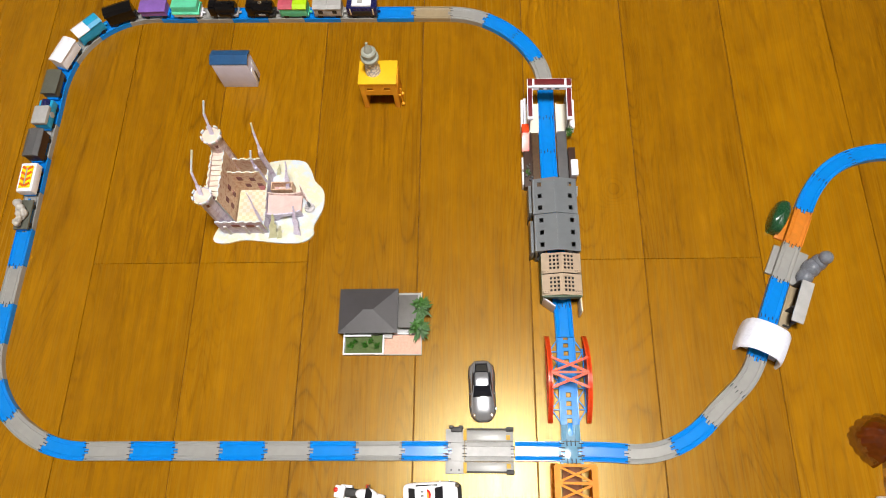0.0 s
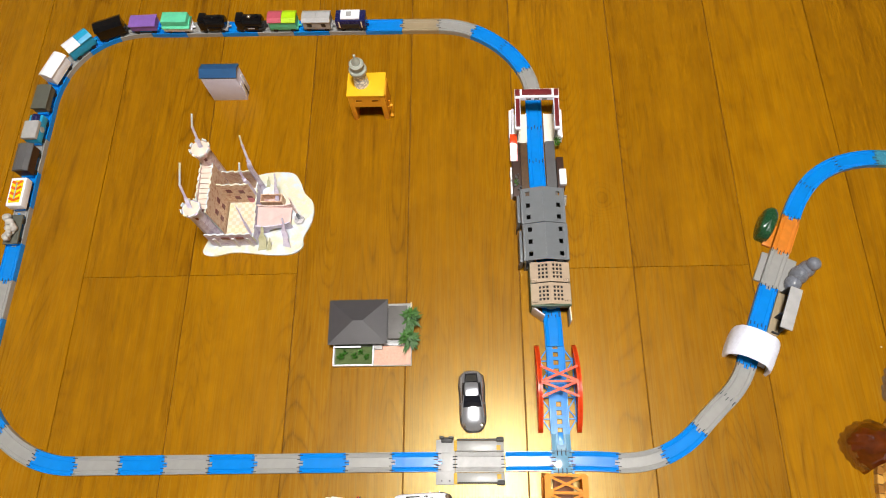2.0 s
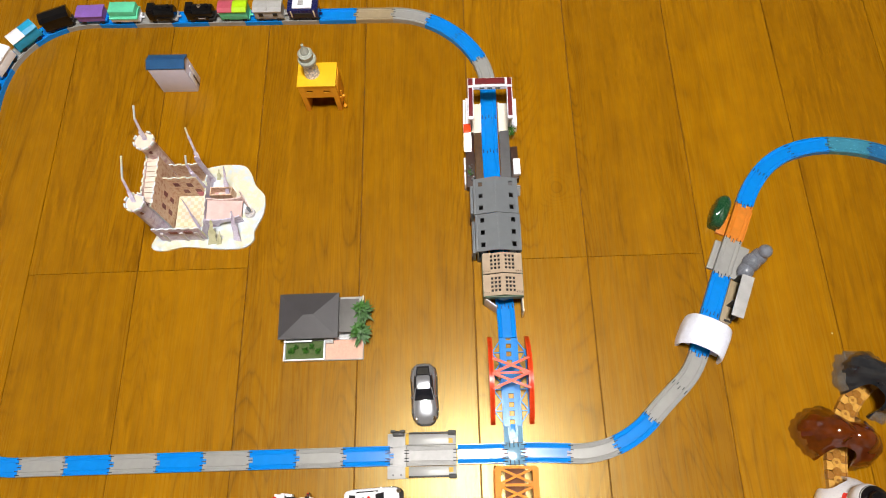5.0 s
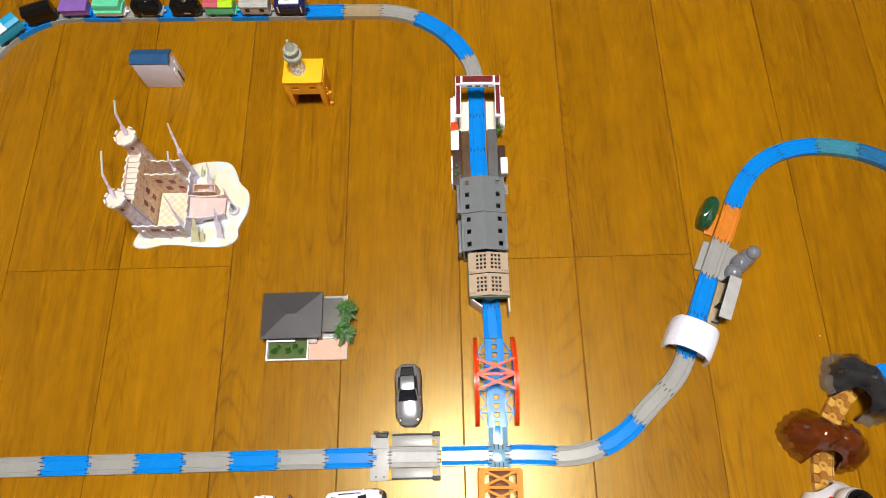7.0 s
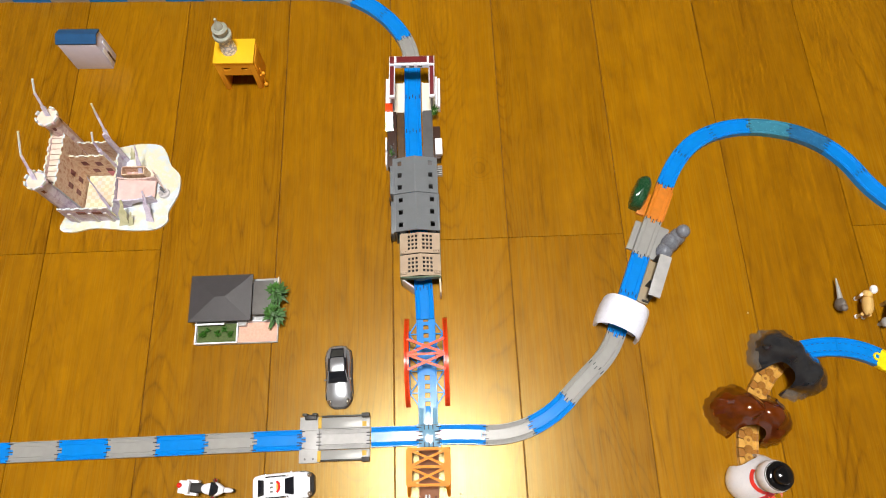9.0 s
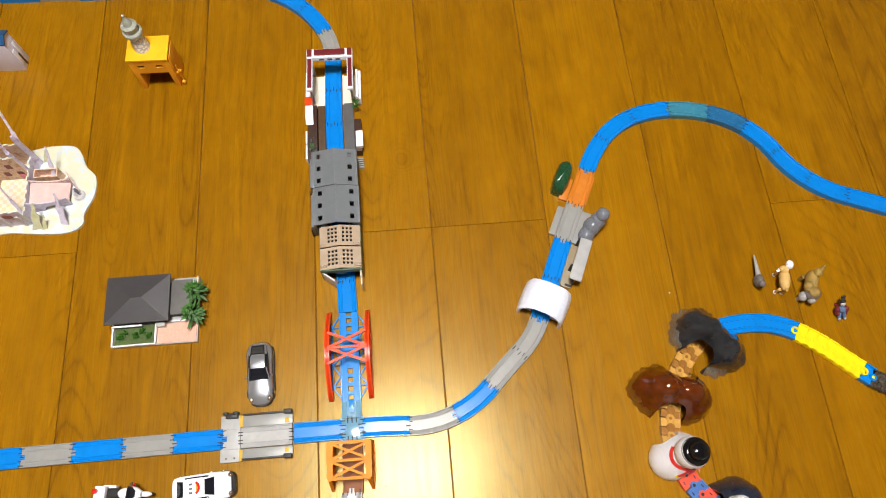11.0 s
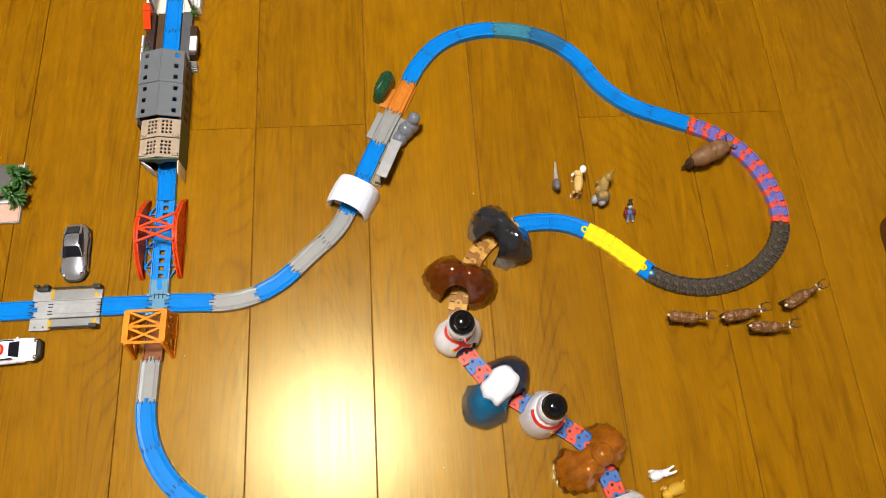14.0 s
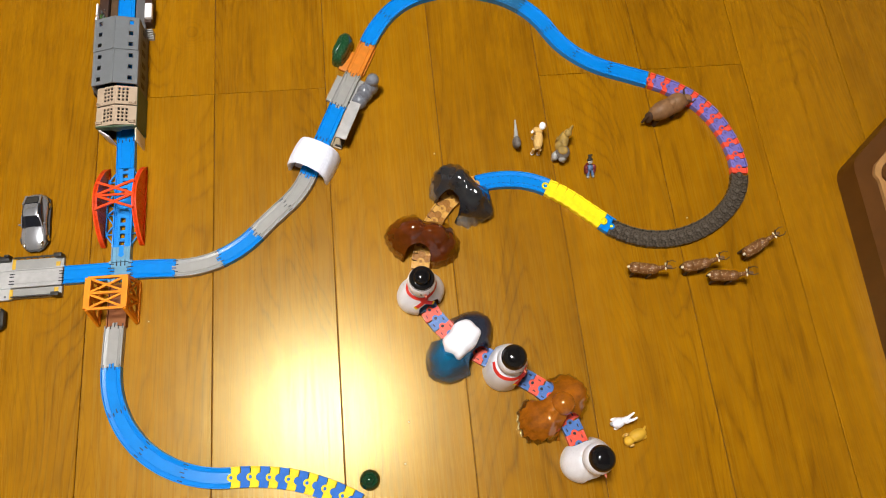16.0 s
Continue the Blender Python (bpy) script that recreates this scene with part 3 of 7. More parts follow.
for piece in HILLS[2:4]:
    track = rail(*piece, *COLOUR["b"], tabs=False)
    bm = B()
    for i in range(7):
        x, y, t = arc(piece[3], piece[4], piece[3] * (i + 0.5) / 7)
        for o in (-0.0045, 0.0045):
            box(bm, -0.0016, 0.0016, o - 0.0004, o + 0.0004, 0.0062, 0.0068, 0, pose(x, y, 0, 0, 0, math.degrees(t)))
    part("dashes", bm, M_DASH, track, "rows of fine dark dashes")
flexible(HILLS, 0.197, 0.375, (M_GOLDL, M_GOLD), "flexible toy track of brown and pale gold links", (0.0105, 0.0095), M_GOLD, False, 0.0052)
flexible(HILLS, 0.375, 0.66, (M_REDLINK, M_LINKBLUE), "flexible toy track of red and blue links", (0.0125, 0.0125))


# ---- track furniture ----
def crossing_square():
    ob = thing("track_crossing", "clear blue plastic square track crossing", "toy rail", pose(0.3435, -0.2488, 0), "toy railway track")
    bm = B()
    h = 0.0122
    box(bm, -h, h, -h, h, 0, 0.0062, 0.0006)
    for sx in (-1, 1):
        for sy in (-1, 1):
            box(bm, sx * h - 0.0016, sx * h + 0.0016, sy * h - 0.0016, sy * h + 0.0016, 0, 0.0088, 0.0004)
    part("plate", bm, M_CLEAR, ob)
    bm = B()
    for k in range(4):
        m = pose(0, 0, 0, 0, 0, 90 * k)
        for o in (-0.005, 0, 0.005):
            box(bm, h - 0.005, h + 0.003, o - 0.0006, o + 0.0006, 0.0058, 0.0067, 0, m)
    part("joint_gap", bm, M_SLOT, ob, "dark slots of the joints")
    ob = thing("clear_rail_piece", "short clear blue rail piece with a blue tongue", "toy rail", pose(0.3435, -0.2165, 0, 0, 0, -90), "toy railway track")
    part("trackbed", sweep(B(), 0.0195, 0, DECK), M_CLEAR, ob)
    bm = B()
    box(bm, -0.002, 0.012, -0.0028, 0.0028, 0.0066, 0.0072, 0.0003)
    lathe(bm, [(0.0034, 0.0066), (0.0034, 0.0073)], (0.010, 0, 0), 14)
    part("tongue", bm, M_LBLUE, ob, "pale blue tongue")


def level_crossing():
    ob = thing("level_crossing", "grey plastic toy level crossing with black barriers and yellow stripes", "level crossing", pose(0.192, -0.2485, 0))
    bm = B()
    box(bm, 0.0, 0.0228, -0.0258, 0.0262, 0, 0.0055, 0.0005)
    for o in (-0.0115, 0.0105):
        box(bm, 0.0, 0.0228, o, o + 0.001, 0.005, 0.0072, 0.0002)
    part("narrow_plate", bm, M_LGREY, ob, "pale grey plate")
    bm = B()
    box(bm, 0.0236, 0.0825, -0.0245, -0.0122, 0, 0.0052, 0.0005)
    box(bm, 0.0236, 0.0825, 0.0122, 0.025, 0, 0.0052, 0.0005)
    part("road_plate", bm, M_GREY, ob, "grey road plate")
    bm = sweep(B(), 0.0586, 0, DECK)
    bmesh.ops.translate(bm, vec=(0.0236, 0, 0), verts=bm.verts)
    part("trackbed", bm, M_LGREY, ob)
    for q in ((0.0215, 0.0255, 0.0128, 0.0255, 0.0053, 0.006), (0.0215, 0.0255, -0.0250, -0.0128, 0.0053, 0.006), (0.0735, 0.0785, 0.0138, 0.0195, 0.0050, 0.0056), (0.0735, 0.0785, -0.0195, -0.0138, 0.0050, 0.0056)):
        part("yellow_stripe", box(B(), *q, 0.0002), M_STRIPEY, ob, "yellow warning stripe")
    for y in (0.0262, -0.0236):
        bm = B()
        box(bm, 0.026, 0.0815, y - 0.0012, y + 0.0006, 0.009, 0.0112, 0.0003)
        for i in range(7):
            box(bm, 0.028 + i * 0.0075, 0.0287 + i * 0.0075, y - 0.0008, y + 0.0004, 0.004, 0.0092)
        box(bm, 0.0735, 0.0825, y - 0.0028, y + 0.0022, 0.003, 0.0142, 0.0008)
        part("barrier", bm, M_BLACKM, ob, "black barrier with hanging rods")
    bm = B()
    box(bm, 0.0065, 0.0205, 0.0225, 0.0285, 0.005, 0.0125, 0.0014)
    box(bm, 0.0045, 0.010, 0.0265, 0.0295, 0.006, 0.0165, 0.0008)
    box(bm, 0.016, 0.0215, 0.0265, 0.0295, 0.006, 0.0165, 0.0008)
    part("lever", bm, M_BLACKM, ob, "black lever block")
    bm = B()
    for x in (0.007, 0.0165):
        lathe(bm, [(0.0012, 0.0053), (0.0012, 0.0062), (0, 0.0065)], (x, -0.0215, 0), 10)
    part("peg", bm, M_SLATE, ob)
    for x in (0.0, 0.0232, 0.0815):
        bm = B()
        for o in (-0.0062, -0.0028, 0.0028, 0.0062):
            box(bm, x - 0.0028, x + 0.0028, o - 0.0005, o + 0.0005, 0.0062, 0.0075)
        part("joint_gap", bm, M_SLOT, ob, "dark slots of the joint")


def red_bridge():
    ob = thing("girder_bridge", "blue toy bridge with red arched girders over the track", "toy bridge", pose(0.3435, -0.1085, 0))
    ln = 0.108
    bm = B()
    for x0, x1 in ((-0.0116, -0.0101), (0.0101, 0.0116)):
        box(bm, x0, x1, -ln, 0, 0, 0.0086, 0.0003)
    for x0, x1 in ((-0.0102, -0.0032), (0.0032, 0.0102)):
        box(bm, x0, x1, -ln, 0, 0.003, 0.0064)
    ys = [-0.004, -0.014, -0.0245, -0.035, -0.045, -0.0555, -0.066, -0.0765, -0.087, -0.0975]
    for y in ys:
        box(bm, -0.0034, 0.0034, y - 0.003, y + 0.0012, 0.003, 0.0063)
    box(bm, -0.0034, 0.0034, -0.066, -0.035, 0.003, 0.0062)
    part("deck", bm, M_LBLUE, ob, "pale blue deck with square holes")
    bm = B()
    for y in range(0, 100, 3):
        for x in (-0.0088, 0.0074):
            box(bm, x, x + 0.0014, -0.004 - y / 1000 - 0.0012, -0.004 - y / 1000, 0.0060, 0.0071)
    part("sleeper_ribs", bm, M_BLUE, ob)
    for sx in (-1, 1):
        bm = B()
        a = [(sx * 0.0115, -0.004), (sx * 0.021, -0.018), (sx * 0.0115, -0.032), (sx * 0.021, -0.046), (sx * 0.0115, -0.055), (sx * 0.021, -0.064), (sx * 0.0115, -0.078), (sx * 0.021, -0.09), (sx * 0.0115, -0.104)]
        for p, q in zip(a, a[1:]):
            beam(bm, (*p, 0.004), (*q, 0.004), 0.0014, 0.0022)
        beam(bm, (sx * 0.021, -0.014, 0.004), (sx * 0.021, -0.094, 0.004), 0.0014, 0.0024)
        for y in (-0.018, -0.046, -0.064, -0.09):
            beam(bm, (sx * 0.0115, y, 0.004), (sx * 0.021, y, 0.004), 0.0012, 0.002)
        part("side_lattice", bm, M_LBLUE, ob)
        n, x = 24, sx * 0.0235
        top = [(0.0025 - 0.1085 * i / n, 0.0035 + 0.0335 * math.sin(math.pi * i / n) ** 0.75) for i in range(n + 1)]
        for nm, w, drop in (("girder", 0.0024, 0.040), ("girder_flange", 0.0056, 0.0034)):
            bm, rows = B(), []
            for yy, zz in top:
                lo = max(0.0004, zz - drop)
                rows.append([bm.verts.new((x + e * w / 2, yy, q)) for e, q in ((-1, lo), (1, lo), (1, zz), (-1, zz))])
            for p, q in zip(rows, rows[1:]):
                for k in range(4):
                    bm.faces.new((p[k], q[k], q[(k + 1) % 4], p[(k + 1) % 4]))
            bm.faces.new(rows[0])
            bm.faces.new(rows[-1][::-1])
            bmesh.ops.bevel(bm, geom=[e for e in bm.edges if e.calc_face_angle(0) > 1.0], offset=0.0005, segments=2, affect="EDGES")
            part(nm, bm, M_RED, ob)
        for i in range(3, 22, 3):
            yy, zz = top[i]
            part("girder_post", beam(B(), (x, yy, 0.001), (x, yy, zz - 0.003), 0.0040, 0.0018, (0, 1, 0)), M_RED, ob)
        part("girder_foot", beam(B(), (x, -0.002, 0.0015), (x, -0.104, 0.0015), 0.0046, 0.003), M_RED, ob)
    z = 0.0360
    yy = [-0.031, -0.0495, -0.068]
    for y0, y1 in zip(yy, yy[1:]):
        part("cross_brace", beam(B(), (-0.0225, y0, z), (0.0225, y1, z + 0.0004), 0.0029, 0.0024), M_RED, ob)
        part("cross_brace", beam(B(), (0.0225, y0, z), (-0.0225, y1, z + 0.0008), 0.0029, 0.0024), M_RED, ob)
    part("cross_brace", beam(B(), (-0.0225, yy[1], z), (0.0225, yy[1], z), 0.0026, 0.0022), M_RED, ob)


def orange_tower():
    ob = thing("lattice_bridge", "orange plastic lattice bridge standing over the track", "toy bridge", pose(0.343, -0.266, 0, 0, 0, -1))
    bm = B()
    box(bm, -0.0112, 0.0112, -0.0535, 0.001, 0.0, 0.0058)
    for x in (-0.0115, 0.0101):
        box(bm, x, x + 0.0014, -0.0535, 0.001, 0, 0.0085)
    part("deck", bm, mat("brown_clear", (0.26, 0.085, 0.022), 0.5, trans=0.1, ior=1.3), ob, "brown see-through deck")
    D, Z = -0.038, 0.040
    for sx in (-1, 1):
        x = sx * 0.0212
        part("top_rail", beam(B(), (x, 0.0, Z), (x, D, Z), 0.0068, 0.0050), M_ORANGE, ob)
        part("foot_rail", beam(B(), (x * 1.08, 0.002, 0.002), (x * 1.08, -0.048, 0.002), 0.0044, 0.0040), M_ORANGE, ob)
        for ya, yb in ((0.0, 0.002), (D / 2, -0.023), (D, -0.048)):
            part("leg", beam(B(), (x, ya, Z), (x * 1.08, yb, 0.001), 0.0034, 0.0042, (0, 1, 0)), M_ORANGE, ob)
        for ya, yb in ((0.0, -0.023), (D / 2, 0.002), (D / 2, -0.048), (D, -0.023)):
            part("side_brace", beam(B(), (x, ya, Z - 0.002), (x * 1.07, yb, 0.004), 0.0026, 0.0026, (0, 1, 0)), M_ORANGE, ob)
    for y in (0.0, D / 2, D):
        part("cross_beam", beam(B(), (-0.021, y, Z + 0.0006), (0.021, y, Z + 0.0006), 0.0030, 0.0034), M_ORANGE, ob)
    for ya, yb in ((-0.001, D / 2 + 0.001), (D / 2 - 0.001, D + 0.001)):
        part("top_brace", beam(B(), (-0.020, ya, Z + 0.0005), (0.020, yb, Z + 0.0005), 0.0026, 0.0026), M_ORANGE, ob)
        part("top_brace", beam(B(), (0.020, ya, Z + 0.0001), (-0.020, yb, Z + 0.0001), 0.0026, 0.0026), M_ORANGE, ob)


def carve(bm, *cutters):
    """Cuts closed shapes out of a closed shape; gives back what is left as a bmesh."""
    obs = []
    for q in (bm, *cutters):
        bmesh.ops.recalc_face_normals(q, faces=q.faces[:])
        me = bpy.data.meshes.new("cut")
        q.to_mesh(me)
        q.free()
        obs.append(new("cut", me))
    for c in obs[1:]:
        md = obs[0].modifiers.new("cut", "BOOLEAN")
        md.operation, md.solver, md.object = "DIFFERENCE", "EXACT", c
    left = bpy.data.meshes.new_from_object(obs[0].evaluated_get(bpy.context.evaluated_depsgraph_get()))
    out = B()
    out.from_mesh(left)
    bpy.data.meshes.remove(left)
    for o in obs:
        me = o.data
        bpy.data.objects.remove(o)
        bpy.data.meshes.remove(me)
    return out


def dome(bm, point, n, k, low=0.0):
    """A closed dome: point(angle, u) gives the skin from its foot (u 0) to its top (u 1)."""
    rows = [[bm.verts.new(point(2 * math.pi * i / n, j / k)) for i in range(n)] for j in range(k)]
    top = bm.verts.new(point(0.0, 1.0))
    if low:
        rows.insert(0, [bm.verts.new((v.co.x, v.co.y, low)) for v in rows[0]])
    for a, b in zip(rows, rows[1:]):
        for i in range(n):
            bm.faces.new((a[i], a[(i + 1) % n], b[(i + 1) % n], b[i]))
    for i in range(n):
        bm.faces.new((rows[-1][i], rows[-1][(i + 1) % n], top))
    bm.faces.new(rows[0][::-1])
    return bm


def arch_cutter(hole, high, reach):
    """The shape of an arched opening along x."""
    bm, n = B(), 16
    line = [(-hole, -0.01)] + [(-hole * math.copysign(abs(math.cos(math.pi * i / n)) ** 0.7, math.cos(math.pi * i / n)), high * math.sin(math.pi * i / n) ** 0.6) for i in range(n + 1)] + [(hole, -0.01)]
    rows = [[bm.verts.new((x, y, z)) for y, z in line] for x in (-reach, reach)]
    bm.faces.new(rows[0])
    bm.faces.new(rows[1][::-1])
    for i in range(len(line)):
        j = (i + 1) % len(line)
        bm.faces.new((rows[0][i], rows[1][i], rows[1][j], rows[0][j]))
    return bm


def rock_tunnel(x, y, a, body, foots, label, rx=0.031, ry=0.048, height=0.050, seed=0, lump=0.10, flutes=9, cut=0.40, hole=0.0172, hole_h=0.0375, skirt=0.05, facets=16, bumps=(), steep=1.42, scallop=0.05, n=72, k=20, boulder=0.0, middle=0.42):
    """A hollow rock of moulded plastic over the track: a lumpy main body, a scalloped skirt at either end and an arched way through."""
    ob = thing("rock_tunnel", label, "toy tunnel", pose(x, y, 0, 0, 0, a), "rock tunnels over the track")

    def skin(t, u, shrink=0.0):
        c, sn = math.cos(t), math.sin(t)
        ph = u * math.pi / 2
        p = steep + 1.1 * sn * sn
        r, z = math.cos(ph) ** (2 / p), math.sin(ph) ** (2 / p)
        low = (1 - z) ** 2
        edge = abs(math.sin(t * flutes + seed + 0.5 * math.sin(3 * t)))
        w = 1 + skirt * low + (scallop * low + 0.4 * scallop * r) * (edge - 0.5)
        px, py, pz = rx * c * r * w, ry * sn * r * w, height * z
        if not shrink:
            g = lump * noise.noise(Vector((px * 48 + seed, py * 48, pz * 40))) + 0.25 * lump * noise.noise(Vector((px * 130, py * 130 + seed, pz * 60)))
            px, py, pz = px * (1 + g), py * (1 + g), pz * (1 + 0.7 * g * min(1.0, u * 4))
            for bx, by, br, bh in bumps:
                d = math.hypot(px - bx, py - by) / br
                if d < 1:
                    pz += bh * math.sqrt(1 - d * d) * min(1.0, u * 3)
        return Vector((px * (1 - shrink), py * (1 - shrink), max(0.0, pz - shrink * 0.035)))

    bm = carve(dome(B(), skin, n, k), dome(B(), lambda t, u: skin(t, u, 0.13), 40, 12, -0.01), arch_cutter(hole, hole_h, 0.08))

    def zone(f):
        c = f.calc_center_median()
        if c.z > height * (cut + 0.03 * math.sin(math.atan2(c.y, c.x) * flutes + seed)) or abs(c.y) < ry * middle:
            return 0
        return 1 if c.y > 0 else 2

    for z, (nm, q) in enumerate((("rock", body), ("foot", foots[0]), ("foot", foots[1]))):
        one = bm.copy()
        bmesh.ops.delete(one, geom=[f for f in one.faces if zone(f) != z], context="FACES")
        me = bpy.data.meshes.new(nm)
        one.to_mesh(me)
        one.free()
        me.materials.append(q)
        me.shade_smooth()
        me.set_sharp_from_angle(angle=radians(facets))
        part(nm, me, None, ob)
    bm.free()
    if boulder:
        part("boulder", ball(B(), (0.0, 0.005, height - boulder * 0.42), boulder, 28, 18), body, ob, "smooth round boulder on top", sharp=80)
    return ob


def white_tunnel():
    x, y, a = along(EAST, 0.0540 * 2 + 0.0528 + 0.0546 + 0.0507 + 0.029)
    ob = thing("snow_tunnel", "rough white plastic snow tunnel over the track", "toy tunnel", pose(x - 0.0025, y - 0.0065, 0, 0, 0, a - 4))
    bm = B()
    n, rows = 32, []
    for i in range(n + 1):
        ph = math.pi * i / n
        c, s = math.cos(ph), math.sin(ph)
        row = []
        for r, h, d in ((0.0246, 0.0322, -0.0180), (0.0276, 0.0338, -0.0196), (0.0294, 0.0348, -0.0165), (0.0302, 0.036, -0.008), (0.0302, 0.036, 0.008), (0.0294, 0.0348, 0.0165), (0.0276, 0.0338, 0.0196), (0.0246, 0.0322, 0.0180)):
            w = 1 + 0.035 * noise.noise(Vector((c * 4, s * 4, d * 140)))
            row.append(bm.verts.new((d * (1.12 - 0.12 * s), r * w * abs(c) ** 0.8 * (1 if c >= 0 else -1), h * w * s ** 0.75)))
        rows.append(row)
    for p, q in zip(rows, rows[1:]):
        for j in range(8):
            bm.faces.new((p[j], p[(j + 1) % 8], q[(j + 1) % 8], q[j]))
    bm.faces.new(rows[0])
    bm.faces.new(rows[-1][::-1])
    part("arch", bm, M_SNOW, ob, sharp=50)
    bm = B()
    for sy in (-1, 1):
        box(bm, -0.013, 0.013, *sorted((sy * 0.0122, sy * 0.0226)), 0.0, 0.003)
    part("sill", bm, M_WHITE, ob)


SNOW_BELLY = [(0.0292, 0.0), (0.0308, 0.004), (0.0311, 0.010), (0.0298, 0.018), (0.0268, 0.027), (0.0230, 0.035), (0.0190, 0.0425), (0.0160, 0.0485)]
SNOW_SLIM = [(0.0288, 0.0), (0.0294, 0.004), (0.0279, 0.016), (0.0259, 0.030), (0.0236, 0.041), (0.0210, 0.0480), (0.0180, 0.0525)]


def girth(prof, z):
    for (ra, za), (rb, zb) in zip(prof, prof[1:]):
        if za <= z <= zb:
            return ra + (rb - ra) * (z - za) / (zb - za)
    return prof[-1][0]


def ribbon(bm, prof, pts, w, lift=0.0005):
    """A flat strip that lies on a turned body, through points of (angle, height)."""
    rows = []
    line = [Vector((math.cos(t) * (girth(prof, z) + lift), math.sin(t) * (girth(prof, z) + lift), z)) for t, z in pts]
    for i, p in enumerate(line):
        d = (line[min(i + 1, len(line) - 1)] - line[max(i - 1, 0)]).normalized()
        out = Vector((p.x, p.y, 0.012)).normalized()
        side = d.cross(out).normalized() * w / 2
        rows.append([bm.verts.new(p + side * s + out * o) for s, o in ((-1, -0.0012), (-1, 0), (1, 0), (1, -0.0012))])
    for a, b in zip(rows, rows[1:]):
        for k in range(4):
            bm.faces.new((a[k], b[k], b[(k + 1) % 4], a[(k + 1) % 4]))
    bm.faces.new(rows[0])
    bm.faces.new(rows[-1][::-1])
    return bm


def snowman(x, y, a, face, body, label, slim=False, brim=False, scarf=True):
    """A hollow snowman with an arched way through its belly, a round head and a black hat."""
    ob = thing("snowman_tunnel", label, "toy tunnel", pose(x, y, 0, 0, 0, a), "snowman tunnels over the track")
    prof = SNOW_SLIM if slim else SNOW_BELLY
    neck = prof[-1][1]
    bm = carve(lathe(B(), prof + [(0.012, neck + 0.002)], n=40), lathe(B(), [(0.0278, -0.01), (0.0278, 0.006), (0.0252, 0.022), (0.020, 0.033), (0.012, 0.040)], n=32), arch_cutter(0.0152, 0.0310, 0.06))
    flat = Matrix.Diagonal((0.90 if slim else 0.82, 1, 1, 1))
    part("belly", bm, body, ob, sharp=40, m=flat)
    h = neck - 0.0345
    part("head", lathe(B(), [(0.0135, 0.0335 + h), (0.0158, 0.0400 + h), (0.0170, 0.0450 + h), (0.0170, 0.0510 + h), (0.0160, 0.0570 + h), (0.0144, 0.0610 + h), (0.012, 0.0640 + h)], n=32), body, ob)
    hat = [(0.0128, 0.0608), (0.0143, 0.0612), (0.0146, 0.0626), (0.0138, 0.0638), (0.0098, 0.0646), (0.0096, 0.0690), (0.0090, 0.0725), (0.0074, 0.0740), (0, 0.0745)] if brim else \
        [(0.0126, 0.0608), (0.0142, 0.0613), (0.0145, 0.0632), (0.0140, 0.0680), (0.0122, 0.0720), (0.0090, 0.0748), (0.0048, 0.0760), (0, 0.0763)]
    part("hat", lathe(B(), [(r, z + h) for r, z in hat], n=36), M_BLACK, ob, "glossy black hat with a round crown" if brim else "glossy black domed hat", sharp=50)
    if brim:
        part("hat_band", lathe(B(), [(0.0132, 0.0578 + h), (0.0151, 0.0582 + h), (0.0151, 0.0606 + h), (0.0132, 0.0609 + h)], n=36), M_SLATE, ob, "dark grey under brim")
    f = radians(face - a)
    if scarf:
        z0 = neck - 0.0028
        ring = [(f + 2.4 - 0.16 * i, z0 - 0.0035 * math.exp(-((2.4 - 0.16 * i) / 0.6) ** 2)) for i in range(31)]
        part("scarf", ribbon(B(), prof, ring, 0.0050), M_SCARF, ob, "red scarf", m=flat)
        for sg in (-1, 1):
            tail = [(f + sg * (-0.16 + 0.11 * i), z0 - 0.0035 - 0.0028 * i) for i in range(6)]
            part("scarf_tail", ribbon(B(), prof, tail, 0.0054, 0.0009), M_SCARF, ob, "red scarf tail", m=flat)
            t, z = tail[-1]
            part("scarf_tip", ribbon(B(), prof, [(t, z), (t + sg * 0.07, z - 0.0018)], 0.0054, 0.0009), M_YEL, ob, "yellow scarf tip", m=flat)
    for dt in (0.3, -0.3):
        part("eye", ball(B(), (0.0170 * math.cos(f + dt), 0.0170 * math.sin(f + dt), 0.0510 + h), 0.0010, 10, 8), M_BLACK, ob)
    part("nose", tube(B(), [(0.0172 * math.cos(f), 0.0172 * math.sin(f), 0.0508 + h), (0.0212 * math.cos(f), 0.0212 * math.sin(f), 0.0490 + h)], 0.0015, 10, 0.0005), M_NOSE, ob, "pink pointed nose")
    return ob


crossing_square()
level_crossing()
red_bridge()
orange_tower()
white_tunnel()
rock_tunnel(0.7775, -0.1810, 41, M_ROCKG, (M_ROCKGL, M_ROCKGL), "glossy dark grey rock tunnel with paler feet", 0.0325, 0.0450, 0.054, 1, 0.13, 9, 0.36, hole_h=0.041, facets=12, scallop=0.06, bumps=((0.0, 0.004, 0.017, 0.003), (-0.004, -0.020, 0.014, 0.003)))
rock_tunnel(0.7210, -0.2390, 70, M_ROCKB, (M_ROCKBL, M_ROCKBL), "glossy reddish brown rock tunnel with amber feet", 0.0335, 0.0465, 0.048, 5, 0.07, 11, 0.36, facets=22, scallop=0.05, bumps=((0.002, -0.013, 0.018, 0.007), (0.003, 0.017, 0.017, 0.006)))
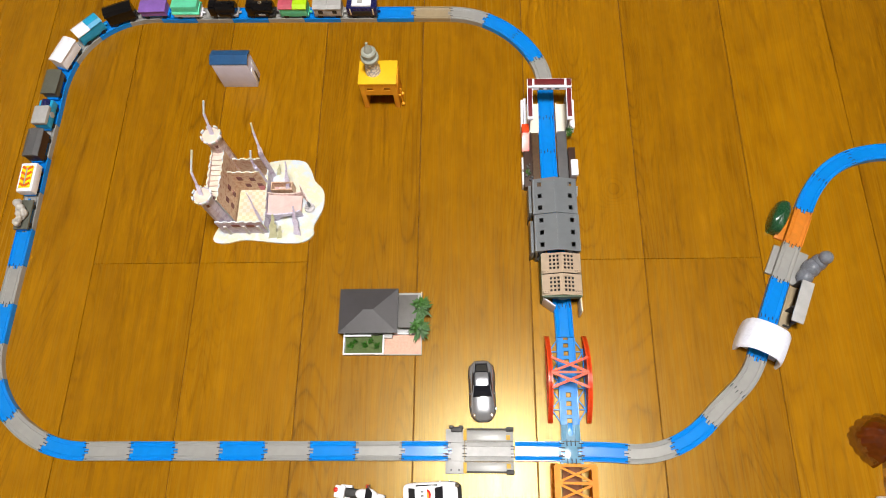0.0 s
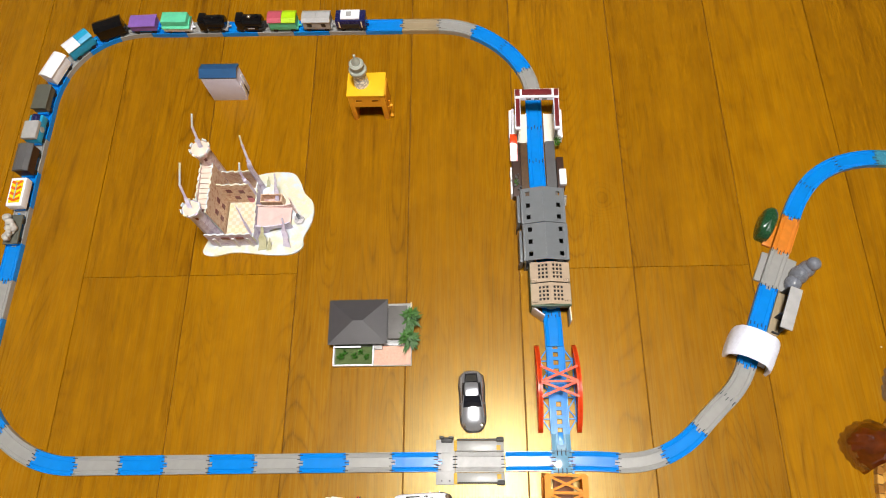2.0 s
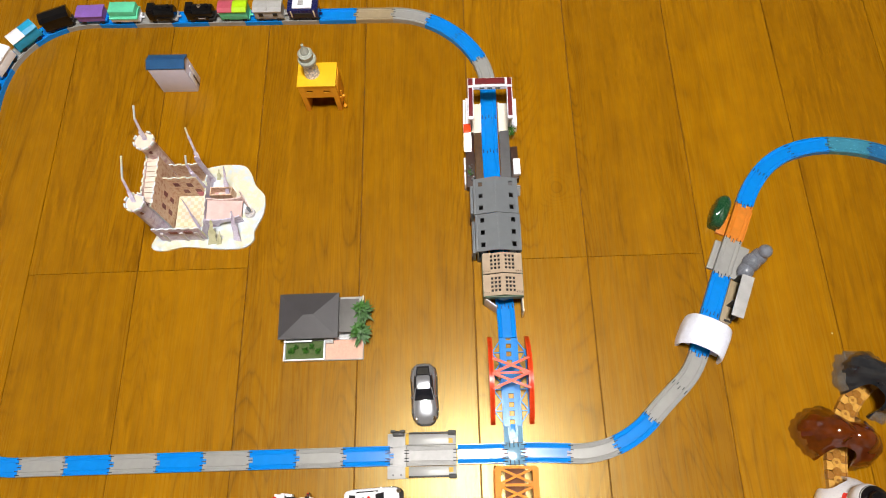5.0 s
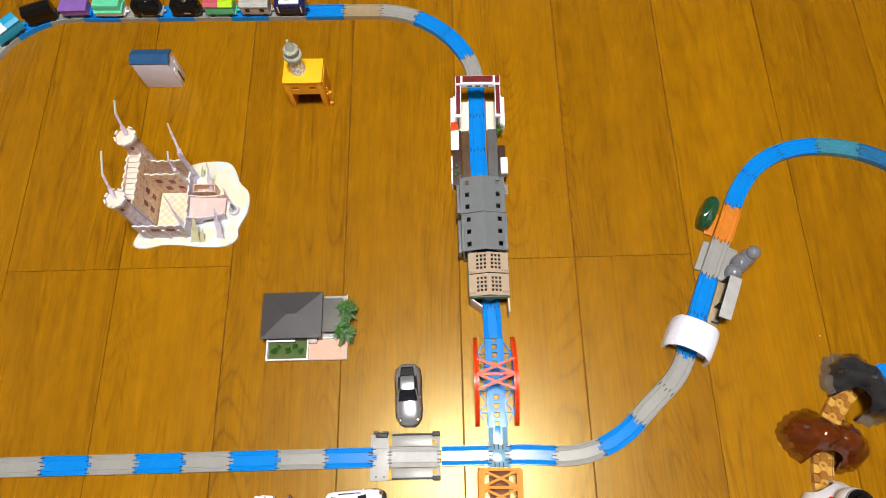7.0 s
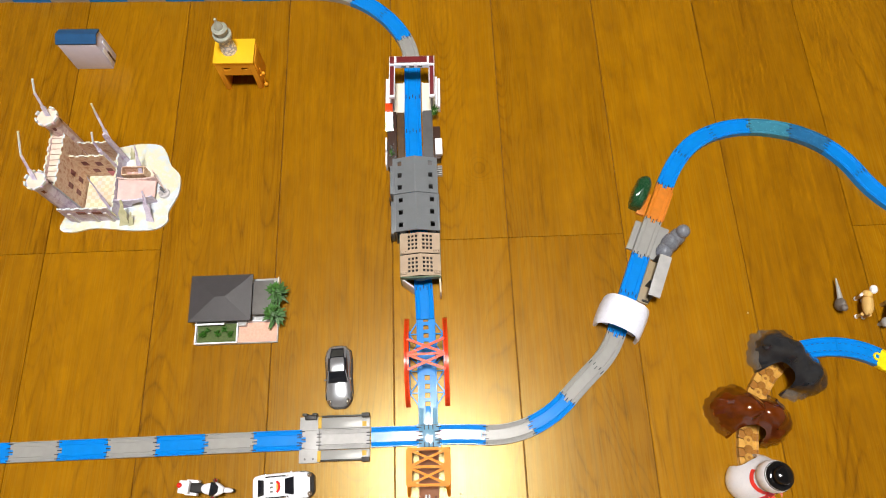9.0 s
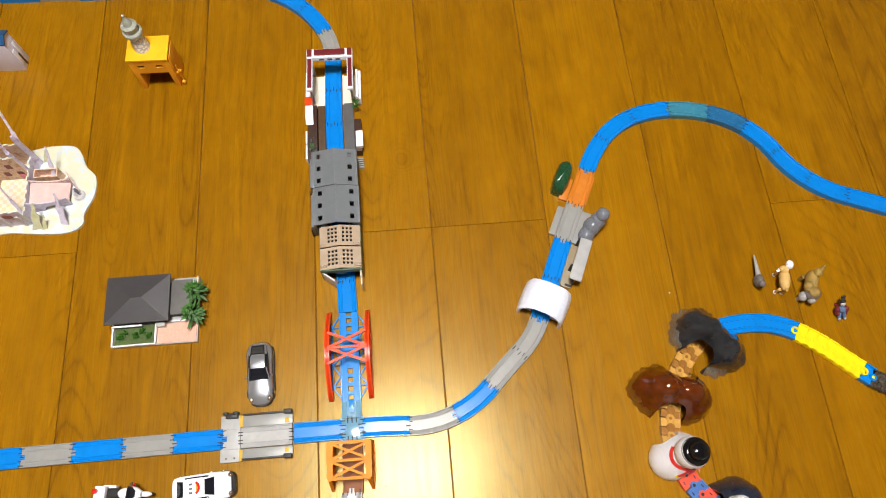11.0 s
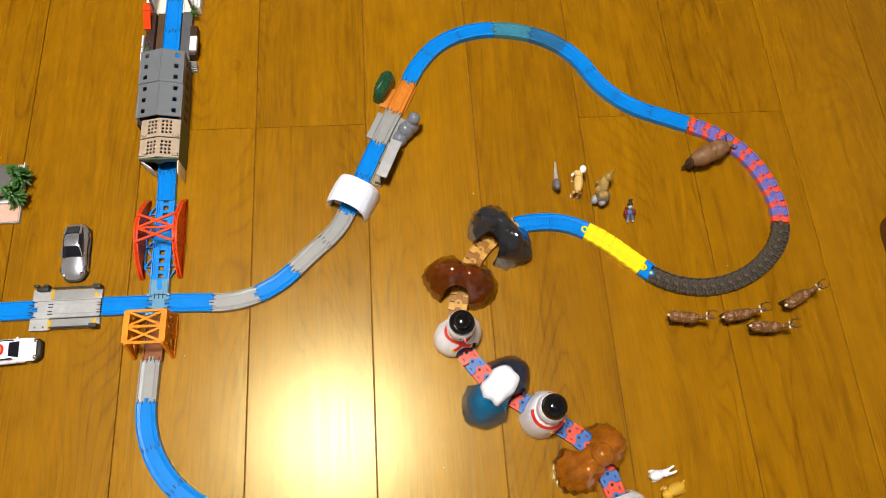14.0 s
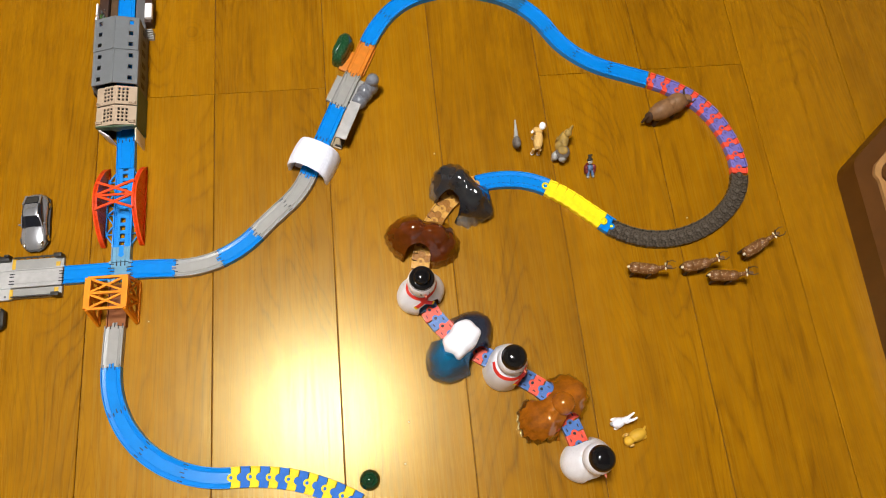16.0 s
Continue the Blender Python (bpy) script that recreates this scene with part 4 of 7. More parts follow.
rock_tunnel(0.8580, -0.4650, -57, M_AMBER, (M_AMBERD, M_AMBERD), "shiny amber brown rock tunnel with dark feet", 0.0315, 0.0465, 0.047, 9, 0.10, 11, 0.30, hole_h=0.034, facets=20, scallop=0.08, bumps=((0.003, -0.024, 0.012, 0.003),), boulder=0.0135)


def ice_mountain():
    ob = rock_tunnel(0.7535, -0.3800, -45, M_STEEL, (M_NAVYROCK, M_TEAL), "translucent blue mountain tunnel with a white snow cap", 0.0325, 0.0490, 0.050, 13, 0.05, 12, 2.0, middle=0.06, skirt=0.04, facets=30, steep=1.6, scallop=0.02, n=60)

    def cap(t, u):
        e = (abs(math.cos(t)) ** 3.2 + abs(math.sin(t)) ** 3.2) ** (-1 / 3.2) * (1 + 0.045 * math.sin(7 * t + 1) * (1 - u))
        r = math.cos(u * math.pi / 2) ** 0.55
        g = 1 + 0.06 * noise.noise(Vector((math.cos(t) * 2, math.sin(t) * 2, u * 3)))
        return Vector((0.0170 * math.cos(t) * r * e * g, 0.0232 * math.sin(t) * r * e * g, 0.0385 + 0.0020 * math.sin(5 * t) * (1 - u) + 0.0195 * math.sin(u * math.pi / 2) ** 0.7))

    part("snow_cap", dome(B(), cap, 56, 10), M_WHITE, ob, "white snow cap with a wavy edge", sharp=20, m=Matrix.Translation((-0.0020, 0.0014, 0.002)))


ice_mountain()
snowman(0.7115, -0.3090, -66, -80, M_WHITE, "white snowman tunnel with a red scarf and black hat", brim=True)
snowman(0.8055, -0.4105, -38, -50, M_FROST, "frosted translucent snowman tunnel with a red scarf and black hat", slim=True)
snowman(0.8865, -0.5265, -75, -75, M_WHITE, "white snowman tunnel with a shiny black hat", scarf=False)


def bush_stop():
    x, y, a = along(EAST, sum(p[3] for p in EAST[:8]) + 0.027)
    ob = thing("bush_halt", "glossy green bush on an orange plate beside the rail", "toy bush", pose(x, y, 0, 0, 0, a))
    bm = B()
    box(bm, -0.025, 0.008, 0.0128, 0.024, 0, 0.0045, 0.0006)
    box(bm, -0.022, 0.022, -0.0135, -0.0118, 0, 0.004, 0.0004)
    part("plate", bm, M_ORAIL, ob)
    def leaf_block(t, u):
        e = (abs(math.cos(t)) ** 3.4 + abs(math.sin(t)) ** 3.4) ** (-1 / 3.4)
        r = math.cos(u * math.pi / 2) ** 0.5
        g = 1 + 0.10 * noise.noise(Vector((math.cos(t) * 1.7 + 4, math.sin(t) * 1.7, u * 2.2)))
        return Vector((0.0015 + 0.0225 * math.cos(t) * r * e * g, 0.0280 + 0.0108 * math.sin(t) * r * e * g, 0.0285 * math.sin(u * math.pi / 2) ** 0.6 * (0.94 + 0.08 * math.cos(t) + 0.4 * (g - 1))))

    part("bush", dome(B(), leaf_block, 20, 7), M_GREEN, ob, "glossy dark green bush", sharp=22)


def water_halt():
    s = sum(p[3] for p in EAST[:7])
    x, y, a = along(EAST, s + 0.027)
    ob = thing("stone_halt", "grey plastic halt with a knobbly stone tower beside the rail", "toy station", pose(x, y, 0, 0, 0, a))
    bm = B()
    box(bm, -0.024, 0.018, 0.0118, 0.020, 0, 0.0048, 0.0006)
    box(bm, -0.026, 0.022, -0.024, -0.0118, 0, 0.0048, 0.0006)
    part("platform", bm, M_GREY, ob)
    bm = B()
    ball(bm, (-0.012, -0.026, 0.010), (0.0125, 0.0105, 0.0115), 20, 12)
    ball(bm, (0.001, -0.029, 0.013), (0.013, 0.0115, 0.0145), 20, 12)
    ball(bm, (0.010, -0.034, 0.018), (0.0115, 0.0105, 0.014), 20, 12)
    part("tower", bm, M_STONE, ob, "smooth grey stone tower", sharp=80)
    part("knob", ball(B(), (0.013, -0.036, 0.032), 0.0088, 20, 14), M_STONE, ob, sharp=80)
    x, y, a = along(EAST, s - 0.026)
    ob = thing("platform_shelter", "pale grey flat-roofed platform shelter with an open end", "toy station", pose(x, y, 0, 0, 0, a))
    bm = B()
    box(bm, -0.034, 0.024, -0.027, -0.0118, 0, 0.004, 0.0004)
    box(bm, -0.034, 0.024, -0.0142, -0.0126, 0.004, 0.008, 0.0003)
    part("platform", bm, M_TAN, ob, "pale platform with a low kerb")
    bm = B()
    box(bm, -0.030, 0.026, -0.0275, -0.026, 0.004, 0.026)
    box(bm, 0.0245, 0.026, -0.0275, -0.017, 0.004, 0.026)
    box(bm, -0.012, -0.0105, -0.0275, -0.017, 0.004, 0.026)
    box(bm, -0.0325, -0.0305, -0.0275, -0.0185, 0.0042, 0.0075)
    part("walls", bm, M_BLACKM, ob, "dark inner walls")
    part("roof", box(B(), -0.030, 0.027, -0.0345, -0.0195, 0.026, 0.0285, 0.0005), M_LGREY, ob, "flat pale grey roof")


bush_stop()
water_halt()


# ---- station and town ----
def station_gate():
    ob = thing("station_gate", "white toy station gateway with maroon roof bars over the track", "toy gate", pose(0.3340, 0.19, 0, 0, 0, -1) @ Matrix.Diagonal((0.92, 1, 1, 1)))
    bm = B()
    box(bm, -0.0335, 0.0335, 0.046, 0.060, 0.046, 0.054, 0.0006)
    part("crossbar", bm, M_WHITE, ob)
    bm = B()
    for x in (-0.012, 0, 0.012):
        box(bm, x - 0.0035, x + 0.0035, 0.0455, 0.0465, 0.048, 0.0512)
    part("window_slot", bm, M_SLATE, ob)
    part("roof_bar", box(B(), -0.0225, 0.0225, 0.049, 0.0585, 0.0542, 0.0556, 0.0004), M_MAROON, ob, "maroon roof bar")
    for sx in (-1, 1):
        x = sx * 0.0292
        part("side_arm", box(B(), x - 0.0042, x + 0.0042, -0.004, 0.0458, 0.0475, 0.052, 0.0006), M_WHITE, ob)
        part("roof_bar", box(B(), x - 0.0030, x + 0.0030, -0.0005, 0.0445, 0.0522, 0.0536, 0.0004), M_MAROON, ob, "maroon roof bar")
        part("roof_block", box(B(), x - 0.0034, x + 0.0034, 0.0478, 0.0585, 0.0542, 0.0558, 0.0004), M_MAROON, ob, "maroon roof block")
        for y in (0.004, 0.052):
            part("post", box(B(), x - 0.0015, x + 0.0015, y - 0.0012, y + 0.0018, 0.0, 0.0474, 0.0003), M_LGREY, ob)
    for sx in (-1, 1):
        bm = B()
        box(bm, *sorted((sx * 0.0132, sx * 0.0332)), 0.000, 0.048, 0.0, 0.008, 0.0005)
        box(bm, *sorted((sx * 0.0132, sx * 0.0150)), 0.000, 0.048, 0.0, 0.0105, 0.0004)
        part("platform", bm, M_IVORY, ob, "ivory white platform")
        bm = B()
        for i in range(2):
            a, b = sx * (0.0335 + 0.0042 * i), sx * (0.0372 + 0.0042 * i)
            box(bm, min(a, b), max(a, b), 0.004, 0.050, 0.0, 0.020 - 0.004 * i, 0.0004)
        part("wing_wall", bm, M_WHITE, ob, "white ribbed wing wall")


def station_shops():
    ob = thing("station_platform", "toy station platform with dark shops, a red roof and white signs", "toy station", pose(0.334, 0.1, 0, 0, 0, 0))
    part("platform", box(B(), 0.0125, 0.0265, 0.0, 0.092, 0, 0.0085, 0.0005), M_SLATE, ob, "grey platform")
    part("platform", box(B(), -0.0225, -0.0128, 0.004, 0.092, 0, 0.0075, 0.0005), mat("platform_brown", (0.085, 0.045, 0.018), 0.55, var=0.3, scale=200), ob, "dark brown platform")
    part("shop", box(B(), -0.0355, -0.0232, 0.002, 0.088, 0, 0.014, 0.0008), M_DBROWN, ob, "dark brown shop front")
    part("shop", box(B(), 0.0268, 0.0365, 0.012, 0.062, 0, 0.015, 0.0008), M_DBROWN, ob, "dark brown shop front")
    part("shop_roof", box(B(), -0.005, 0.005, -0.0130, 0.0130, -0.002, 0.0, 0, pose(-0.0325, 0.0680, 0.0215, 20.5, 1.6, 0)), M_REDGLOSS, ob, "sloping shiny red shop roof")
    part("sign_top", box(B(), -0.0375, -0.0275, 0.0812, 0.0935, 0.010, 0.0275, 0.0006), M_RED, ob, "bright red sign block")
    part("sign", box(B(), 0.0290, 0.0385, 0.016, 0.040, 0.015, 0.0205, 0.0006), M_WHITE, ob, "white sign board")
    for i, (y0, y1) in enumerate(((0.004, 0.024), (0.027, 0.046))):
        part("banner", box(B(), -0.0385, -0.0362, y0, y1, 0.0, 0.017, 0.0003), M_WHITE, ob, "white banner")
    bm = B()
    rnd = random.Random(5)
    for i in range(9):
        ball(bm, (-0.0285 + rnd.uniform(-0.004, 0.004), 0.012 + 0.003 * i, 0.015 + rnd.uniform(0, 0.002)), rnd.uniform(0.0012, 0.0022), 8, 6)
    part("goods", bm, M_SLATE, ob, "small grey goods")
    for cx, cy in ((-0.031, 0.022), (0.029, 0.083), (0.0305, 0.090)):
        bm = B()
        for i in range(14):
            t, l = rnd.uniform(0, 6.28), rnd.uniform(0.003, 0.0055)
            beam(bm, (cx, cy, 0.013), (cx + l * math.cos(t), cy + l * math.sin(t), 0.013 + rnd.uniform(0.001, 0.006)), 0.0014, 0.0004)
        part("plant", bm, M_LEAF, ob, "small green plant")
    bm = B()
    for i in range(5):
        box(bm, 0.0262 + 0.0, 0.0375, -0.008 + i * 0.0022, -0.0065 + i * 0.0022, 0, 0.005 + 0.002 * i)
    part("stairs", bm, M_LGREY, ob, "pale stairs")


def roof_panel(bm, x0, x1, y0, y1, za, zb, holes, th=0.0018):
    """A slab sloping from x0 (height za) to x1 (height zb) with square holes cut through it."""
    xs = sorted({x0, x1, *[h for a in holes for h in a[:2]]}, key=lambda v: (v - x0) / (x1 - x0))
    ys = sorted({y0, y1, *[h for a in holes for h in a[2:]]})
    at = lambda x: za + (zb - za) * (x - x0) / (x1 - x0)
    solid = {(i, j) for i in range(len(xs) - 1) for j in range(len(ys) - 1)
             if not any(min(h[0], h[1]) < (xs[i] + xs[i + 1]) / 2 < max(h[0], h[1]) and h[2] < (ys[j] + ys[j + 1]) / 2 < h[3] for h in holes)}
    seen = {}

    def corner(i, j, dz):
        if (i, j, dz) not in seen:
            seen[(i, j, dz)] = bm.verts.new((xs[i], ys[j], at(xs[i]) + dz))
        return seen[(i, j, dz)]

    for i, j in solid:
        q = ((i, j), (i + 1, j), (i + 1, j + 1), (i, j + 1))
        bm.faces.new([corner(*c, 0) for c in q])
        bm.faces.new([corner(*c, -th) for c in q[::-1]])
        for c, d, n in ((q[0], q[1], (i, j - 1)), (q[1], q[2], (i + 1, j)), (q[2], q[3], (i, j + 1)), (q[3], q[0], (i - 1, j))):
            if n not in solid:
                bm.faces.new((corner(*c, 0), corner(*c, -th), corner(*d, -th), corner(*d, 0)))
    return bm


def station_hall():
    for i, (y0, y1) in enumerate(((0.0485, 0.1), (-0.0035, 0.048))):
        ob = thing("platform_hall", "dark grey toy station hall with a ridged roof and square skylights", "toy station", pose(0.3355 + 0.001 * i, (y0 + y1) / 2, 0), "station halls over the track")
        h = (y1 - y0) / 2 - 0.0002
        for sx in (-1, 1):
            holes = [(sx * 0.0172, sx * 0.0224, c - 0.0032, c + 0.0032) for c in (-0.017, 0.0, 0.017)]
            part("roof_panel", roof_panel(B(), 0.0, sx * 0.0265, -h, h, 0.0475, 0.0405, holes), M_ROOF, ob, sharp=None)
            part("eave", box(B(), *sorted((sx * 0.0262, sx * 0.0292)), -h, h, 0.032, 0.0405, 0.0006), M_ROOF, ob)
            bm = B()
            box(bm, *sorted((sx * 0.0255, sx * 0.0275)), -h, h, 0, 0.034)
            part("wall", bm, M_SLATE, ob)
            for c in (-0.016, 0.0, 0.016):
                part("window", box(B(), *sorted((sx * 0.0274, sx * 0.0280)), c - 0.0035, c + 0.0035, 0.012, 0.022), M_BLACKM, ob)
        # Black slabs right below the skylights make the holes look dark.
        for sx in (-1, 1):
            part("platform", box(B(), *sorted((sx * 0.0128, sx * 0.0252)), -h, h, 0, 0.0085), M_BLACKM, ob, "black platform slab below the skylights")
        part("ridge", box(B(), -0.0008, 0.0008, -h, h, 0.0472, 0.0481), M_ROOF, ob)
        part("lean_to", box(B(), -0.0335, -0.0293, -h * 0.72 - 0.004 * i, h * 0.88, 0, 0.0275, 0.0008), M_ROOF, ob, "low grey lean-to")
        part("lean_to_door", box(B(), -0.0350, -0.0336, -h * 0.95, -h * 0.78, 0, 0.02, 0.0004), M_DBROWN, ob, "dark brown door")


def goods_shed():
    ob = thing("brick_shed", "beige toy engine shed with gridded roof lights and open pale doors", "toy shed", pose(0.3395, -0.033, 0))
    for k, (y0, y1) in enumerate(((0.0008, 0.0275), (-0.0285, -0.0005))):
        for sx in (-1, 1):
            holes = []
            for r in range(4):
                for c in range(3):
                    cx, cy = 0.0045 + c * 0.0046, y0 + 0.0065 + r * 0.0053
                    holes.append((sx * (cx - 0.0014), sx * (cx + 0.0014), cy - 0.0017, cy + 0.0017))
            part("roof_panel", roof_panel(B(), 0.0, sx * 0.025, y0, y1, 0.0425 - 0.001 * k, 0.0360 - 0.001 * k, holes), M_BEIGE, ob, sharp=None)
    for sx in (-1, 1):
        part("side_wall", box(B(), *sorted((sx * 0.0235, sx * 0.0255)), -0.029, 0.028, 0, 0.0345), M_GREENW, ob, "dull green side wall")
        for y in (-0.0245, 0.003):
            bm = B()
            box(bm, *sorted((sx * 0.0165, sx * 0.0245)), y - 0.0015, y + 0.0025, 0.0345, 0.0385, 0.0005)
            for q in (0.0175, 0.0205, 0.0235):
                ball(bm, (sx * q, y + 0.0005, 0.0388), 0.0012, 8, 6)
            part("parapet", bm, M_BEIGE, ob)
        bm = B()
        box(bm, 0, 0.0185, -0.0009, 0.0009, 0, 0.031, 0.0003)
        part("door", bm, M_CARDGREY if sx < 0 else M_CREAM, ob, "pale door leaf, standing open", m=pose(sx * 0.0235, -0.0295, 0.0005, 0, 0, -38 if sx < 0 else -88))
    part("end_arch", box(B(), -0.0235, 0.0235, -0.031, -0.0288, 0.029, 0.0385, 0.0006), M_GREENW, ob, "greenish arch over the doorway")
    # Added black sheet: stands in for the shade seen through the roof holes.
    part("shade_sheet", box(B(), -0.0225, 0.0225, -0.0284, 0.0275, 0.0315, 0.0322), M_BLACKM, ob, "black sheet added to shade the roof lights")
    part("hood", lathe(B(), [(0.0062, -0.0006), (0.0070, 0.0), (0.0062, 0.0006)], n=20), M_GREENW, ob, m=Matrix.Translation((0, -0.0316, 0.0335)) @ pose(0, 0, 0, 90, 0, 0))
    part("shed_wall", box(B(), -0.0235, -0.0135, 0.0282, 0.0296, 0, 0.034), M_BEIGE, ob)


station_gate()
station_shops()
station_hall()
goods_shed()


def blue_roof_house():
    ob = thing("toy_house", "pale lavender toy house with a dark blue gabled roof", "toy house", pose(-0.1262, 0.2975, 0, 0, 0, -1.5) @ Matrix.Diagonal((1.0, 1.0, 1.22, 1)))
    part("body", box(B(), -0.0265, 0.0265, -0.0120, 0.0120, 0, 0.0455, 0.0006), M_LAV, ob)
    for sy in (-1, 1):
        bm = B()
        v = [(-0.0280, sy * 0.0122, 0.0452), (0.0280, sy * 0.0122, 0.0452), (0.0280, 0, 0.0495), (-0.0280, 0, 0.0495)]
        lo = [bm.verts.new(p) for p in v]
        hi = [bm.verts.new((p[0], p[1] * 1.02, p[2] + 0.0018)) for p in v]
        bm.faces.new(lo)
        bm.faces.new(hi[::-1])
        for i in range(4):
            bm.faces.new((lo[i], hi[i], hi[(i + 1) % 4], lo[(i + 1) % 4]))
        part("roof", bm, M_NAVYR, ob, "dark blue roof slope")
    bm = B()
    prism(bm, [(-0.0115, 0), (0.0115, 0), (0, 0.0038)], -0.0006, 0.0006)
    part("gable", bm, M_CREAM, ob, m=Matrix.Translation((0.0262, 0, 0.0455)) @ pose(0, 0, 0, 90, 0, 90))
    part("window", box(B(), 0.0266, 0.0276, -0.009, -0.003, 0.008, 0.030, 0.0003), M_WHITE, ob, "white window strip")
    part("window", box(B(), 0.0266, 0.0276, 0.002, 0.006, 0.012, 0.034, 0.0003), M_WHITE, ob, "white window strip")
    part("door", box(B(), 0.0266, 0.0274, -0.002, 0.0012, 0.0, 0.020, 0.0003), M_DBROWN, ob)


def yellow_building():
    ob = thing("fire_station", "orange yellow toy building with an open garage", "toy building", pose(0.0940, 0.262, 0, 0, 0, -1))
    w, d, h = 0.0265, 0.019, 0.060
    part("side_wall", box(B(), -w, -w + 0.007, -d, d, 0, 0.0585, 0.0005), M_YHOUSE, ob)
    part("side_wall", box(B(), w - 0.007, w, -d, d, 0, 0.0585, 0.0005), M_YHOUSE, ob)
    bm = B()
    for x0, x1, z0, z1 in ((-0.0195, 0.0195, 0.033, 0.0445), (-0.0195, 0.0195, 0.0495, 0.0585), (-0.0195, -0.0165, 0.0445, 0.0495), (-0.0075, 0.0075, 0.0445, 0.0495), (0.0165, 0.0195, 0.0445, 0.0495)):
        box(bm, x0, x1, -d, -d + 0.0025, z0, z1)
    part("front_wall", bm, M_YHOUSE, ob)
    part("back_wall", box(B(), -0.0195, 0.0195, d - 0.002, d, 0, 0.0585), M_YHOUSE, ob)
    # The garage's inner shade is put into this darkened orange.
    part("garage_back", box(B(), -0.0195, 0.0195, d - 0.0045, d - 0.003, 0, 0.045), mat("garage_shade", (0.16, 0.055, 0.012), 0.6), ob, "inner wall, coloured dark for the garage's shade")
    # Dark sheet added as the shade inside the window openings.
    part("inner_wall", box(B(), -0.0193, 0.0193, -d + 0.0032, -d + 0.0045, 0.034, 0.058), M_WINDOW, ob, "dark sheet for the shade behind the windows")
    part("roof", box(B(), -w - 0.0008, w + 0.0008, -d - 0.0008, d + 0.0008, 0.0587, 0.0618, 0.0006), mat("roof_yellow", (0.90, 0.50, 0.015), 0.35, var=0.05), ob, "bright yellow flat roof")
    bm = B()
    beam(bm, (w + 0.004, -d + 0.006, 0.001), (w + 0.004, -d + 0.006, 0.040), 0.0016, 0.0016, (0, 1, 0))
    beam(bm, (w + 0.0005, -d + 0.006, 0.024), (w + 0.0075, -d + 0.006, 0.024), 0.0022, 0.0022)
    ball(bm, (w + 0.006, -d + 0.006, 0.028), 0.0026, 10, 8)
    ball(bm, (w + 0.0045, -d + 0.004, 0.005), 0.003, 10, 8)
    box(bm, w - 0.0005, w + 0.0015, -d + 0.004, d - 0.004, 0.036, 0.056, 0.0004)
    part("side_ladder", bm, M_YHOUSE, ob)
    t = thing("lighthouse_tower", "grey masonry toy tower with a pointed cap on the roof", "toy tower", pose(0.0875, 0.2640, 0.0618) @ Matrix.Diagonal((1.27, 1.27, 1.12, 1)))
    part("shaft", lathe(B(), [(0.0085, 0), (0.0078, 0.01), (0.0066, 0.022), (0.0064, 0.025)], n=24), M_MASON, t, "patterned grey shaft")
    part("gallery", lathe(B(), [(0.0085, 0.0252), (0.0098, 0.0265), (0.0098, 0.0295), (0.0088, 0.0305)], n=24), M_CAPGREY, t)
    part("lantern", lathe(B(), [(0.0066, 0.0307), (0.0072, 0.034), (0.0080, 0.0375), (0.0082, 0.0395), (0.0060, 0.0415)], n=24), M_CAPGREY, t)
    part("cap", lathe(B(), [(0.0048, 0.0417), (0.0040, 0.046), (0.0018, 0.050), (0.0012, 0.0535), (0.0016, 0.055), (0, 0.0572)], n=20), M_CAPGREY, t)


